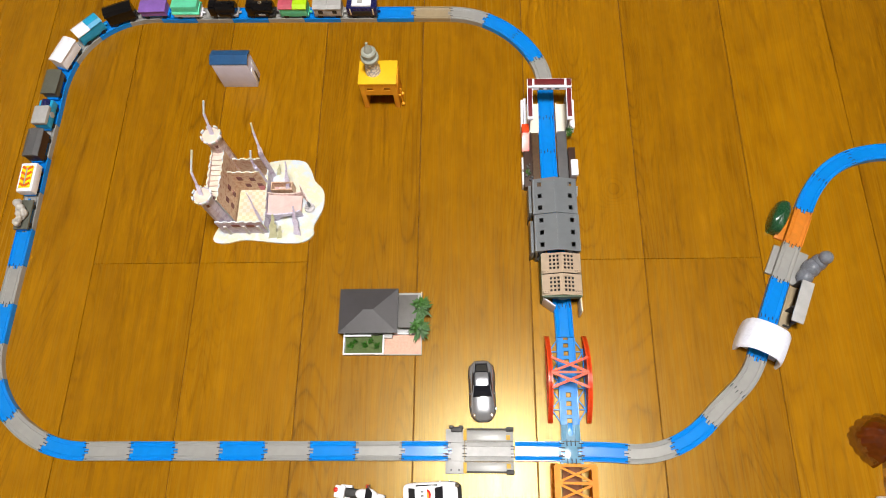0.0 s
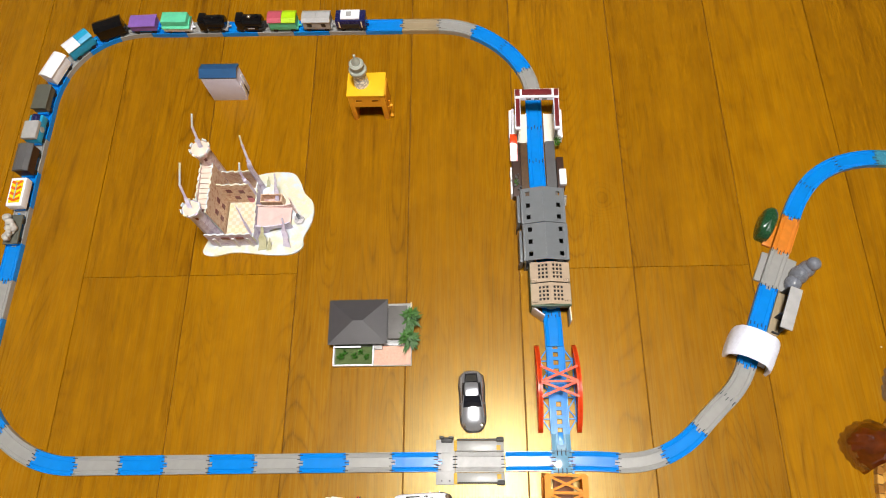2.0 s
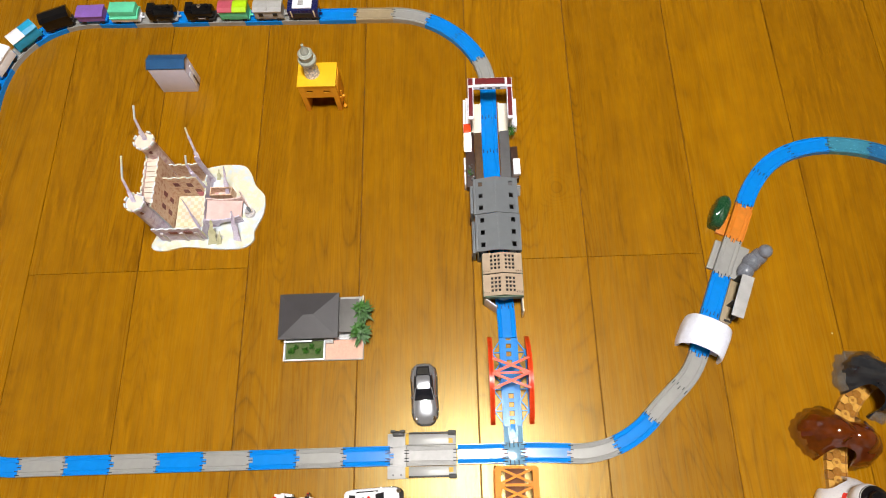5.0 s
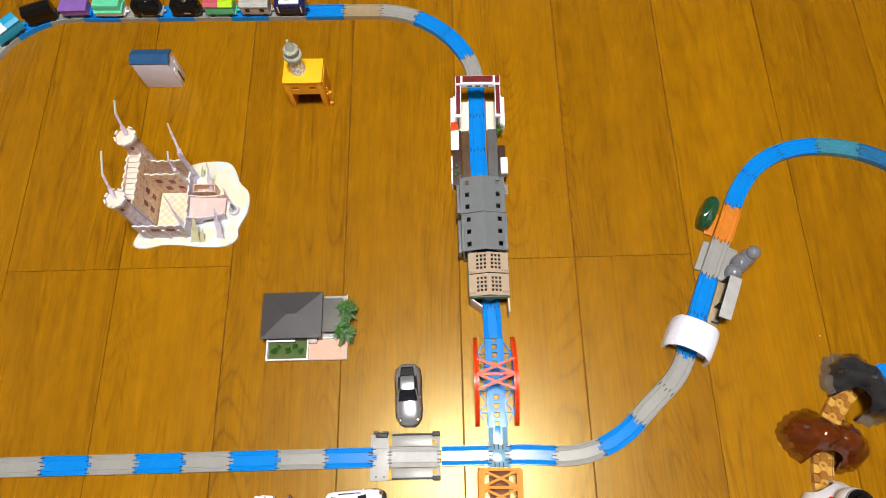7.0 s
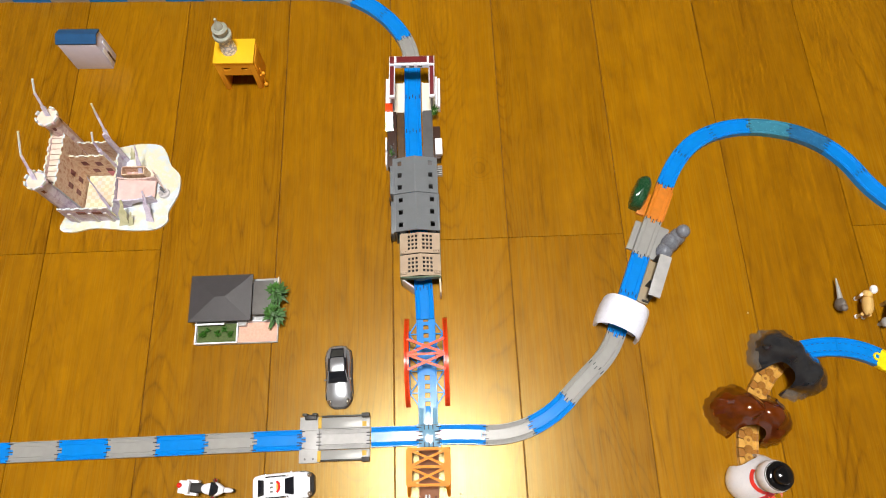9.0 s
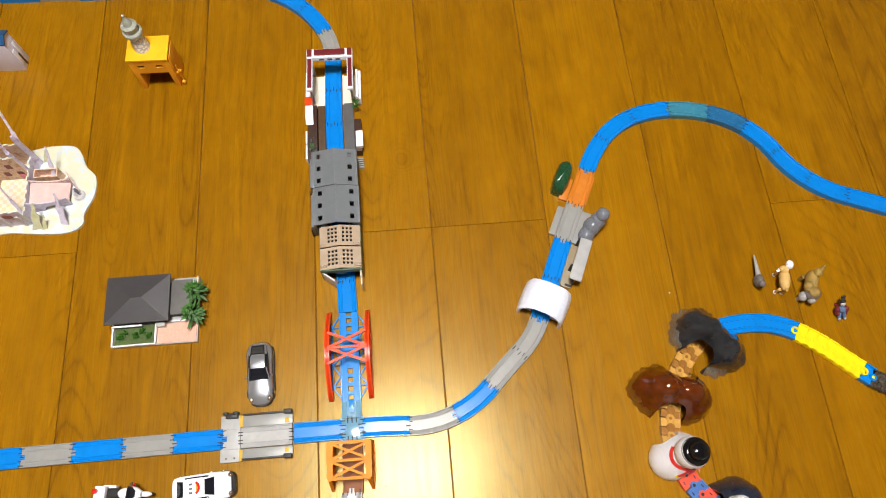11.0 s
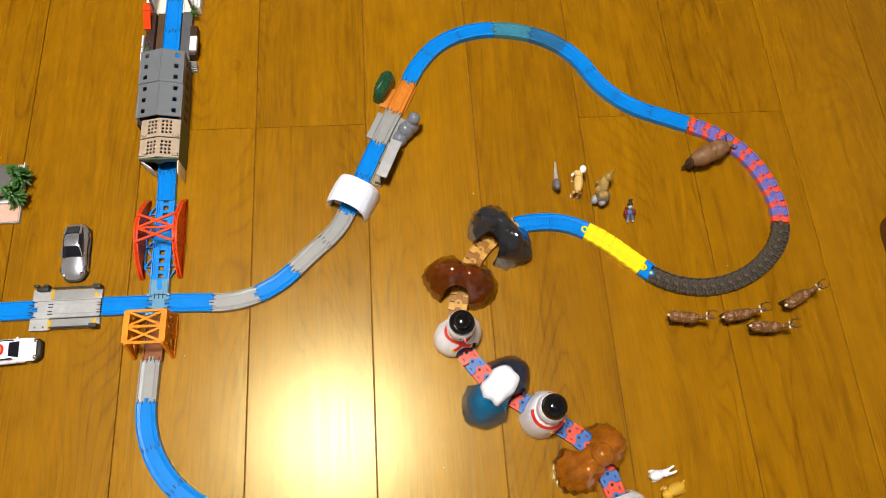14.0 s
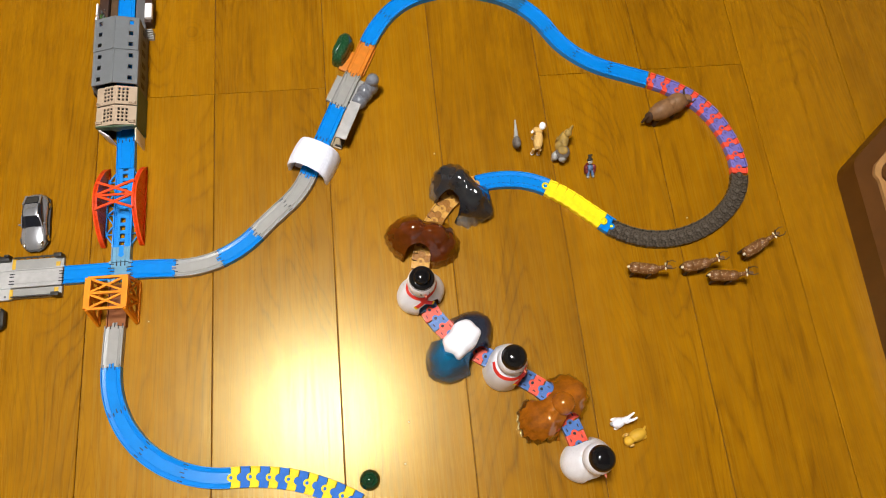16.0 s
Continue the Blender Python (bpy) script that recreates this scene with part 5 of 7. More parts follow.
def grey_house():
    ob = thing("model_house", "model house with dark hipped roof, garden and pink paving", "toy house", pose(0.0585, -0.1305, 0, 0, 0, 0.3))
    part("base_plate", box(B(), 0, 0.1015, 0, 0.083, 0, 0.005, 0.0004), M_LGREY, ob)
    part("paving", box(B(), 0.0535, 0.1005, 0.001, 0.0255, 0.0052, 0.0064, 0.0002), M_PINK, ob, "pink speckled paving")
    part("lawn", box(B(), 0.0025, 0.0505, 0.0025, 0.0255, 0.0052, 0.0062), M_GRASS, ob, "mossy green lawn")
    for a in ((0, 0.0525, 0, 0.0018), (0, 0.0018, 0.0022, 0.030), (0.0512, 0.053, 0.0022, 0.0262)):
        part("garden_wall", box(B(), *a, 0.005, 0.0095, 0.0002), M_WHITE, ob, "low white garden wall")
    part("back_wall", box(B(), 0.054, 0.1012, 0.0262, 0.0276, 0.005, 0.0098, 0.0002), M_WHITE, ob)
    part("side_fence", box(B(), 0.1000, 0.1014, 0.0280, 0.083, 0.005, 0.0105, 0.0002), M_CREAM, ob)
    part("house_body", box(B(), 0.006, 0.067, 0.0305, 0.077, 0.005, 0.021), M_LGREY, ob, "pale grey house walls")
    for x0, x1 in ((0.009, 0.027), (0.032, 0.044), (0.054, 0.062)):
        part("window", box(B(), x0, x1, 0.0298, 0.0304, 0.008, 0.017), M_GLASS, ob)
    part("porch_roof", box(B(), 0.001, 0.037, 0.0225, 0.0246, 0.0125, 0.0140), M_WHITE, ob, "white balcony rail")
    part("terrace", box(B(), 0.002, 0.066, 0.0262, 0.0300, 0.0052, 0.0105), M_SLATE, ob, "shaded grey terrace")
    part("doorway", box(B(), 0.0535, 0.064, 0.0205, 0.0262, 0.0066, 0.0130, 0.0003), M_LGREY, ob, "pale grey entrance step")
    bm = B()
    x0, x1, y0, y1, z = -0.0045, 0.0715, 0.0245, 0.0835, 0.021
    lo = [bm.verts.new(p) for p in ((x0, y0, z), (x1, y0, z), (x1, y1, z), (x0, y1, z))]
    md = [bm.verts.new((v.co.x, v.co.y, z + 0.0022)) for v in lo]
    ra, rb = bm.verts.new((0.028, 0.054, 0.0295)), bm.verts.new((0.040, 0.054, 0.0295))
    bm.faces.new(lo[::-1])
    for i in range(4):
        bm.faces.new((lo[i], lo[(i + 1) % 4], md[(i + 1) % 4], md[i]))
    bm.faces.new((md[0], md[1], rb, ra))
    bm.faces.new((md[1], md[2], rb))
    bm.faces.new((md[2], md[3], ra, rb))
    bm.faces.new((md[3], md[0], ra))
    part("hip_roof", bm, M_ROOF2, ob, "dark grey hipped roof", sharp=5)
    part("wing", box(B(), 0.067, 0.093, 0.036, 0.074, 0.005, 0.0165), M_SLATE, ob, "dark garage wing")
    part("wing_roof", box(B(), 0.0718, 0.0965, 0.0325, 0.076, 0.0166, 0.0185, 0.0003), mat("wing_roof_grey", (0.12, 0.115, 0.11), 0.5), ob, "flat grey wing roof")
    rnd = random.Random(3)
    for cx, cy in ((0.010, 0.012), (0.016, 0.017), (0.028, 0.013), (0.036, 0.018), (0.044, 0.012)):
        bm = B()
        for i in range(26):
            t, l = rnd.uniform(0, 6.28), rnd.uniform(0.0015, 0.005)
            beam(bm, (cx, cy, 0.006), (cx + l * math.cos(t), cy + l * math.sin(t), 0.007 + rnd.uniform(0.0005, 0.004)), 0.0013, 0.0004)
        part("garden_bush", bm, M_LEAF, ob, "small leafy green bush")
    for cx, cy in ((0.101, 0.060), (0.0985, 0.032)):
        tree = thing("model_tree", "small spiky green model tree beside the grey house", "toy tree", pose(0.0585 + cx, -0.1305 + cy, 0), "model trees")
        part("trunk", tube(B(), [(0, 0, 0.0052), (0, 0, 0.032)], 0.0011, 8, 0.0007), M_DBROWN, tree)
        bm = B()
        for i in range(130):
            u = rnd.random()
            t, l, z = rnd.uniform(0, 6.28), 0.0190 * (1 - u * 0.70) * rnd.uniform(0.5, 1.15), 0.012 + 0.030 * u
            a, b = Vector((0, 0, z)), Vector((l * math.cos(t), l * math.sin(t), z - 0.002 + rnd.uniform(-0.002, 0.003)))
            s = Vector((-math.sin(t), math.cos(t), 0)) * 0.0019
            m = a.lerp(b, 0.55)
            f = [bm.verts.new(p) for p in (a, m + s, b, m - s)]
            bm.faces.new(f)
            f2 = [bm.verts.new(Vector(p) + Vector((0, 0, 0.0004))) for p in (a, m + s, b, m - s)]
            bm.faces.new(f2[::-1])
        part("crown", bm, M_LEAF, tree, "spiky bright green crown")


blue_roof_house()
yellow_building()
grey_house()


def crenellated(bm, a, b, z0, z1, th=0.002, step=0.006, tooth=0.0022):
    """An upright card wall from a to b with a toothed top, its cut edges white (material 1)."""
    a, b = Vector((*a, 0)), Vector((*b, 0))
    n = max(2, round((b - a).length / step))
    d, side = (b - a) / n, (b - a).normalized().cross(Vector((0, 0, 1))) * th / 2
    line = [a + Vector((0, 0, z0))]
    for i in range(n):
        h = Vector((0, 0, z1 + (tooth if i % 2 == 0 else 0)))
        line += [a + d * i + h, a + d * (i + 1) + h]
    line.append(b + Vector((0, 0, z0)))
    rows = [[bm.verts.new(p + side * k) for p in line] for k in (-1, 1)]
    bm.faces.new(rows[0])
    bm.faces.new(rows[1][::-1])
    for i in range(len(line)):
        j = (i + 1) % len(line)
        bm.faces.new((rows[0][i], rows[1][i], rows[1][j], rows[0][j])).material_index = 1
    return bm


def castle():
    ob = thing("paper_castle", "pastel paper model castle with towers on a wavy white base", "model castle", pose(-0.0585, 0.091, 0))
    pts = [(-0.077, -0.058), (-0.060, -0.064), (-0.030, -0.059), (0.018, -0.064), (0.050, -0.063), (0.064, -0.052), (0.064, -0.038), (0.0745, -0.012), (0.074, 0.014), (0.060, 0.031), (0.052, 0.050), (0.040, 0.063), (0.010, 0.065), (-0.02, 0.060), (-0.058, 0.058), (-0.064, 0.030), (-0.066, -0.01), (-0.070, -0.035)]
    out = []
    n = len(pts)
    for i in range(n):
        p0, p1, p2, p3 = (Vector((*pts[(i + k) % n], 0)) for k in (-1, 0, 1, 2))
        for u in (0, 0.25, 0.5, 0.75):
            q = 0.5 * ((2 * p1) + (p2 - p0) * u + (2 * p0 - 5 * p1 + 4 * p2 - p3) * u * u + (3 * p1 - p0 - 3 * p2 + p3) * u ** 3)
            out.append((q.x, q.y))
    part("base", prism(B(), out, 0, 0.003), M_CARD, ob, "white wavy base card")
    # courtyard and walls
    part("courtyard", box(B(), -0.043, 0.0, -0.046, 0.0135, 0.0035, 0.012), M_COURT, ob, "cream chequered courtyard")
    part("front_wall", crenellated(B(), (-0.062, -0.048), (0.001, -0.048), 0.003, 0.040), [M_CARDLAV, M_CARD], ob, "lavender front wall")
    for x in (-0.036, -0.016):
        part("window", box(B(), x - 0.0055, x + 0.0055, -0.0498, -0.0491, 0.027, 0.0335), M_WINDOW, ob, "dark red window")
    for x in (-0.052, -0.026, -0.006):
        part("buttress", box(B(), x - 0.002, x + 0.002, -0.0508, -0.0491, 0.003, 0.030), M_CARDGREY, ob)
    part("right_wall", crenellated(B(), (0.001, -0.047), (-0.002, 0.044), 0.003, 0.027), [M_CARDLAV, M_CARD], ob, "lavender stone-printed wall")
    part("inner_wall", crenellated(B(), (-0.045, 0.0155), (-0.001, 0.0155), 0.003, 0.062), [M_CARDBRICK, M_CARD], ob, "brick-printed inner wall")
    part("back_wall", crenellated(B(), (-0.045, 0.042), (0.0, 0.042), 0.003, 0.050), [M_CARDBRICK, M_CARD], ob, "brick-printed back wall")
    for x, z in ((-0.033, 0.046), (-0.016, 0.044), (-0.027, 0.026), (-0.010, 0.026)):
        part("window", box(B(), x - 0.0035, x + 0.0035, 0.0137, 0.0144, z - 0.0045, z + 0.0045), M_WINDOW, ob, "dark red window")
    part("gate_leaf", box(B(), -0.014, -0.006, 0.0132, 0.0143, 0.012, 0.024), mat("gate_pink", (0.62, 0.20, 0.24), 0.5), ob)
    # the walkway between the two left towers
    for x in (-0.0625, -0.0465):
        part("walkway_wall", crenellated(B(), (x, -0.034), (x, 0.044), 0.003, 0.079), [M_CARDBRICK if x > -0.05 else M_CARDPINK, M_CARD], ob, "pink and brick printed wall")
    for i in range(3):
        for z in (0.028, 0.048):
            y = -0.018 + 0.018 * i
            part("window", box(B(), -0.0454, -0.0447, y - 0.003, y + 0.003, z - 0.005, z + 0.005), M_WINDOW, ob, "dark red window")
    for i in range(9):
        y = -0.025 + i * 0.0074
        part("walkway_step", box(B(), -0.0612, -0.0478, y, y + 0.0066, 0.071, 0.0735 + 0.0006 * i), M_CARDSTEP, ob)
    # towers
    def tower(x, y, r, z, crown, q):
        bm = B()
        lathe(bm, [(r, 0.003), (r, z), (r * crown, z + 0.004), (r * crown, z + 0.0085)], (x, y, 0), 8)
        part("tower", bm, q, ob, "pale octagonal tower", sharp=20)
        bm = B()
        for i in range(8):
            t = 2 * math.pi * (i + 0.5) / 8
            box(bm, r * crown - 0.0012, r * crown + 0.0008, -0.0028, 0.0028, z + 0.0085, z + 0.0122, 0, pose(x, y, 0, 0, 0, math.degrees(t)))
        part("battlement", bm, M_CARD, ob)
        part("tower_floor", lathe(B(), [(r * crown - 0.0015, z + 0.0086), (r * crown - 0.0015, z + 0.0092)], (x, y, 0), 8), M_CARDSTEP, ob)
        for i in range(0, 8, 2):
            t = 2 * math.pi * (i - 1.5) / 8
            part("window", box(B(), r * 0.93, r * 0.97, -0.0016, 0.0016, z - 0.008, z - 0.002, 0, pose(x, y, 0, 0, 0, math.degrees(t))), M_WINDOW, ob, "dark window")
    tower(-0.0565, -0.037, 0.0098, 0.092, 1.25, M_CARDLAV)
    tower(-0.0535, 0.046, 0.0105, 0.099, 1.22, M_CARDPINK)
    # flat card spires with flag rods
    for a, b, c in (((-0.0575, -0.037, 0.100), (-0.0635, -0.016, 0.126), (-0.0545, 0.0, 0.152)), ((-0.0525, 0.047, 0.106), (-0.0515, 0.058, 0.142), (-0.0465, 0.066, 0.158)), ((-0.001, 0.040, 0.05), (-0.0055, 0.062, 0.090), (-0.0045, 0.066, 0.104)), ((-0.004, 0.018, 0.06), (-0.008, 0.026, 0.080), (-0.005, 0.032, 0.092))):
        part("spire", beam(beam(B(), a, b, 0.0030, 0.0012, (0, 1, 0)), Vector(a).lerp(Vector(b), 0.02), Vector(a).lerp(Vector(b), 0.45), 0.0055, 0.0011, (0, 1, 0)), M_CARDLAV, ob, "pale lavender card spire")
        part("flag_rod", tube(B(), [b, c], 0.0013, 8), M_CARD, ob, "white flag rod")
    part("small_tower", lathe(B(), [(0.0036, 0.003), (0.0036, 0.056), (0.0030, 0.066), (0.0016, 0.072)], (-0.001, 0.041, 0), 8), M_CARDLAV, ob, "slim lavender tower", sharp=20)
    part("small_tower", lathe(B(), [(0.0032, 0.003), (0.0032, 0.062), (0.002, 0.070)], (-0.003, 0.018, 0), 8), M_CARDLAV, ob, "slim lavender tower", sharp=20)
    # drawbridge and garden
    bm = B()
    v = [(0.002, -0.030, 0.020), (0.002, 0.000, 0.024), (0.046, 0.004, 0.010), (0.046, -0.022, 0.010)]
    hi = [bm.verts.new(p) for p in v]
    lo = [bm.verts.new((p[0], p[1], p[2] - 0.002)) for p in v]
    bm.faces.new(hi)
    bm.faces.new(lo[::-1])
    for i in range(4):
        bm.faces.new((lo[i], lo[(i + 1) % 4], hi[(i + 1) % 4], hi[i]))
    for q in ((0.004, 0.034, 0.0075, 0.0088), (0.004, 0.034, 0.0185, 0.0198), (0.004, 0.0053, 0.0088, 0.0185), (0.0327, 0.034, 0.0088, 0.0185)):
        part("brick_wall", box(B(), *q, 0.003, 0.024), M_CARDBRICK, ob, "brick-printed wall of the well")
    part("well_floor", box(B(), 0.0053, 0.0327, 0.0088, 0.0185, 0.003, 0.010), M_CARDPINK, ob)
    part("ramp", bm, mat("ramp_pink", (0.72, 0.50, 0.47), 0.55, var=0.1), ob, "pale pink sloping ramp")
    for (ya, yb) in ((0.001, 0.005), (-0.031, -0.0235)):
        bm = B()
        prof = [(0.002, 0.003), (0.002, 0.029), (0.014, 0.022), (0.026, 0.0195), (0.038, 0.019), (0.047, 0.022), (0.048, 0.003), (0.038, 0.003), (0.034, 0.010), (0.026, 0.012), (0.018, 0.010), (0.014, 0.003)]
        rows = [[bm.verts.new((x, ya + (yb - ya) * (x - 0.002) / 0.046 + dy, z)) for x, z in prof] for dy in (-0.0009, 0.0009)]
        bm.faces.new(rows[0])
        bm.faces.new(rows[1][::-1])
        for i in range(len(prof)):
            j = (i + 1) % len(prof)
            bm.faces.new((rows[0][i], rows[1][i], rows[1][j], rows[0][j]))
        part("ramp_side", bm, M_CARDPINK if ya > 0 else M_CARDLAV, ob, "arched printed ramp side")
    shape = [(-0.5, 0), (0.5, 0), (0.35, 0.3), (0.44, 0.48), (0.16, 0.62), (0.22, 0.8), (0.05, 1.0), (-0.1, 0.98), (-0.12, 0.76), (-0.4, 0.5), (-0.3, 0.28)]
    for foot, tip, w, r, q in (((0.0075, -0.056, 0.003), (0.014, -0.0345, 0.035), 0.013, 8, M_CARDGREEN), ((0.0165, -0.0565, 0.003), (0.0215, -0.045, 0.020), 0.007, 15, M_CARDGREEN), ((0.0415, -0.052, 0.003), (0.0425, -0.025, 0.040), 0.011, -15, M_CARDLAV), ((0.0235, 0.009, 0.003), (0.029, 0.0375, 0.050), 0.008, -10, M_CARDLAV), ((0.006, 0.042, 0.003), (0.011, 0.050, 0.020), 0.006, 10, M_CARDGREEN), ((0.050, 0.000, 0.003), (0.0435, 0.015, 0.020), 0.014, -50, M_CARDPINK), ((-0.0035, -0.0455, 0.003), (-0.0085, -0.023, 0.080), 0.005, 30, M_CARDLAV)):
        foot, tip, u = Vector(foot), Vector(tip), Vector((math.cos(radians(r)), math.sin(radians(r)), 0))
        side = u.cross(tip - foot).normalized() * 0.0007
        bm = B()
        rows = [[bm.verts.new(foot + u * (w * p) + (tip - foot) * v + side * k) for p, v in shape] for k in (-1, 1)]
        bm.faces.new(rows[0])
        bm.faces.new(rows[1][::-1])
        for i in range(len(shape)):
            j = (i + 1) % len(shape)
            bm.faces.new((rows[0][i], rows[1][i], rows[1][j], rows[0][j]))
        part("card_tree" if q is M_CARDGREEN else "card_pinnacle", bm, q, ob, "flat card cut-out")
    bm = B()
    bmesh.ops.create_cone(bm, cap_ends=True, segments=20, radius1=0.0075, radius2=0.0068, depth=0.004, matrix=Matrix.Translation((0.056, -0.012, 0.005)))
    for i in range(7):
        t = i * 0.9
        beam(bm, (0.056, -0.012, 0.006), (0.056 + 0.005 * math.cos(t), -0.012 + 0.005 * math.sin(t), 0.012), 0.0014, 0.0014)
    part("fountain", bm, M_CARDGREY, ob, "grey card fountain")
    part("statue", lathe(B(), [(0.0024, 0.006), (0.0018, 0.012), (0.0024, 0.016), (0.0014, 0.021), (0, 0.023)], (0.057, -0.011, 0), 12), M_STONE, ob, "small grey statue")


castle()


# ---- vehicles ----
def hull(bm, stations, n=12, power=3.2):
    """Lofts a car body: stations of (x, half width, bottom, top)."""
    rows = []
    for x, w, z0, z1 in stations:
        row = []
        for i in range(n * 2):
            t = 2 * math.pi * i / (n * 2)
            c, s = math.cos(t), math.sin(t)
            y = w * abs(c) ** (2 / power) * (1 if c >= 0 else -1)
            z = (z0 + z1) / 2 + (z1 - z0) / 2 * abs(s) ** (2 / power) * (1 if s >= 0 else -1)
            row.append(bm.verts.new((x, y, z)))
        rows.append(row)
    k = n * 2
    for a, b in zip(rows, rows[1:]):
        for i in range(k):
            bm.faces.new((a[i], b[i], b[(i + 1) % k], a[(i + 1) % k]))
    bm.faces.new(rows[0][::-1])
    bm.faces.new(rows[-1])
    return bm


def pane(bm, low, high, th=0.0006):
    """A sloping pane between a low and a high edge, each (x, half width, z)."""
    v = [(low[0], -low[1], low[2]), (low[0], low[1], low[2]), (high[0], high[1], high[2]), (high[0], -high[1], high[2])]
    lo, hi = [bm.verts.new(p) for p in v], [bm.verts.new((p[0], p[1], p[2] + th)) for p in v]
    bm.faces.new(lo[::-1])
    bm.faces.new(hi)
    for i in range(4):
        bm.faces.new((lo[i], lo[(i + 1) % 4], hi[(i + 1) % 4], hi[i]))
    return bm


def toy_wheel(ob, x, y, r=0.0056, w=0.0042):
    s = 1 if y > 0 else -1
    wh = part("wheel", lathe(B(), [(r * 0.72, -w / 2), (r, -w / 2 + 0.0006), (r, w / 2 - 0.0006), (r * 0.72, w / 2)], n=20), M_BLACKM, ob, m=Matrix.Translation((x, y, r)) @ pose(0, 0, 0, 90, 0, 0))
    part("rim", lathe(B(), [(r * 0.68, -w / 2 - 0.0002), (r * 0.68, w / 2 + 0.0002)], n=16), M_CHROME, wh)
    return wh


def sports_car():
    ob = thing("toy_sports_car", "silver die-cast toy sports coupe with dark windows", "toy car", pose(0.2370, -0.1755, 0, 0, 0, -88))
    st = [(-0.0368, 0.0060, 0.006, 0.0112), (-0.0355, 0.0098, 0.0045, 0.0130), (-0.0325, 0.0130, 0.0035, 0.0142), (-0.0275, 0.0151, 0.003, 0.0150), (-0.021, 0.0158, 0.003, 0.0152), (-0.012, 0.0149, 0.0028, 0.0150), (-0.002, 0.0142, 0.0028, 0.0148), (0.008, 0.0146, 0.0028, 0.0148), (0.017, 0.0156, 0.0028, 0.0143), (0.0235, 0.0154, 0.003, 0.0134), (0.0285, 0.0144, 0.0035, 0.0122), (0.0325, 0.0126, 0.0042, 0.0108), (0.0352, 0.0098, 0.0048, 0.0094), (0.0368, 0.0060, 0.0054, 0.0080)]
    part("body", hull(B(), st, 16, 2.3), M_SILVER, ob)
    part("greenhouse", hull(B(), [(-0.0325, 0.0080, 0.012, 0.0148), (-0.0270, 0.0100, 0.012, 0.0172), (-0.0205, 0.0114, 0.012, 0.0198), (-0.013, 0.0120, 0.012, 0.0212), (-0.005, 0.0122, 0.012, 0.0210), (0.0015, 0.0124, 0.012, 0.0186), (0.0090, 0.0122, 0.012, 0.0146)], 16, 2.8), M_GLASS, ob, "dark wrap-round windows")
    part("roof", hull(B(), [(-0.0205, 0.0072, 0.0190, 0.0202), (-0.0185, 0.0084, 0.0195, 0.0210), (-0.012, 0.0088, 0.0200, 0.0219), (-0.005, 0.0087, 0.0200, 0.0218), (-0.0035, 0.0080, 0.0200, 0.0214)], 16, 3.2), M_SILVER, ob, "silver roof panel")
    part("rear_window", pane(B(), (-0.0300, 0.0062, 0.0166), (-0.0215, 0.0074, 0.0199)), mat("smoked_glass", (0.04, 0.04, 0.038), 0.10, var=0.2, bump=0), ob, "smoked rear window")
    for sy in (-1, 1):
        bm = beam(B(), (-0.0335, sy * 0.0086, 0.0152), (-0.0195, sy * 0.0098, 0.0205), 0.0024, 0.0012)
        part("rear_pillar", beam(bm, (-0.0048, sy * 0.0098, 0.0214), (0.0092, sy * 0.0122, 0.0152), 0.0012, 0.0010), M_SILVER, ob)
        part("headlight", ball(B(), (0.0300, sy * 0.0104, 0.0100), (0.0042, 0.0022, 0.0014), 12, 8), M_CHROME, ob, "clear headlight")
        part("wing_mirror", ball(B(), (0.0050, sy * 0.0148, 0.0150), (0.0014, 0.0020, 0.0010), 10, 8), M_SILVER, ob)
        for x in (-0.0215, 0.0225):
            toy_wheel(ob, x, sy * 0.0138)
    part("bumper", hull(B(), [(0.0295, 0.0142, 0.0028, 0.0066), (0.0335, 0.0126, 0.0028, 0.0064), (0.0364, 0.0100, 0.003, 0.0060), (0.0384, 0.0064, 0.0032, 0.0056)]), M_BLACKM, ob)
    part("sill", hull(B(), [(-0.0374, 0.0090, 0.0022, 0.006), (-0.031, 0.0156, 0.0022, 0.006), (-0.02, 0.0170, 0.0022, 0.006), (0.0, 0.0162, 0.0022, 0.006), (0.02, 0.0168, 0.0022, 0.006), (0.031, 0.0146, 0.0022, 0.006)], 12, 3.0), M_BLACKM, ob)


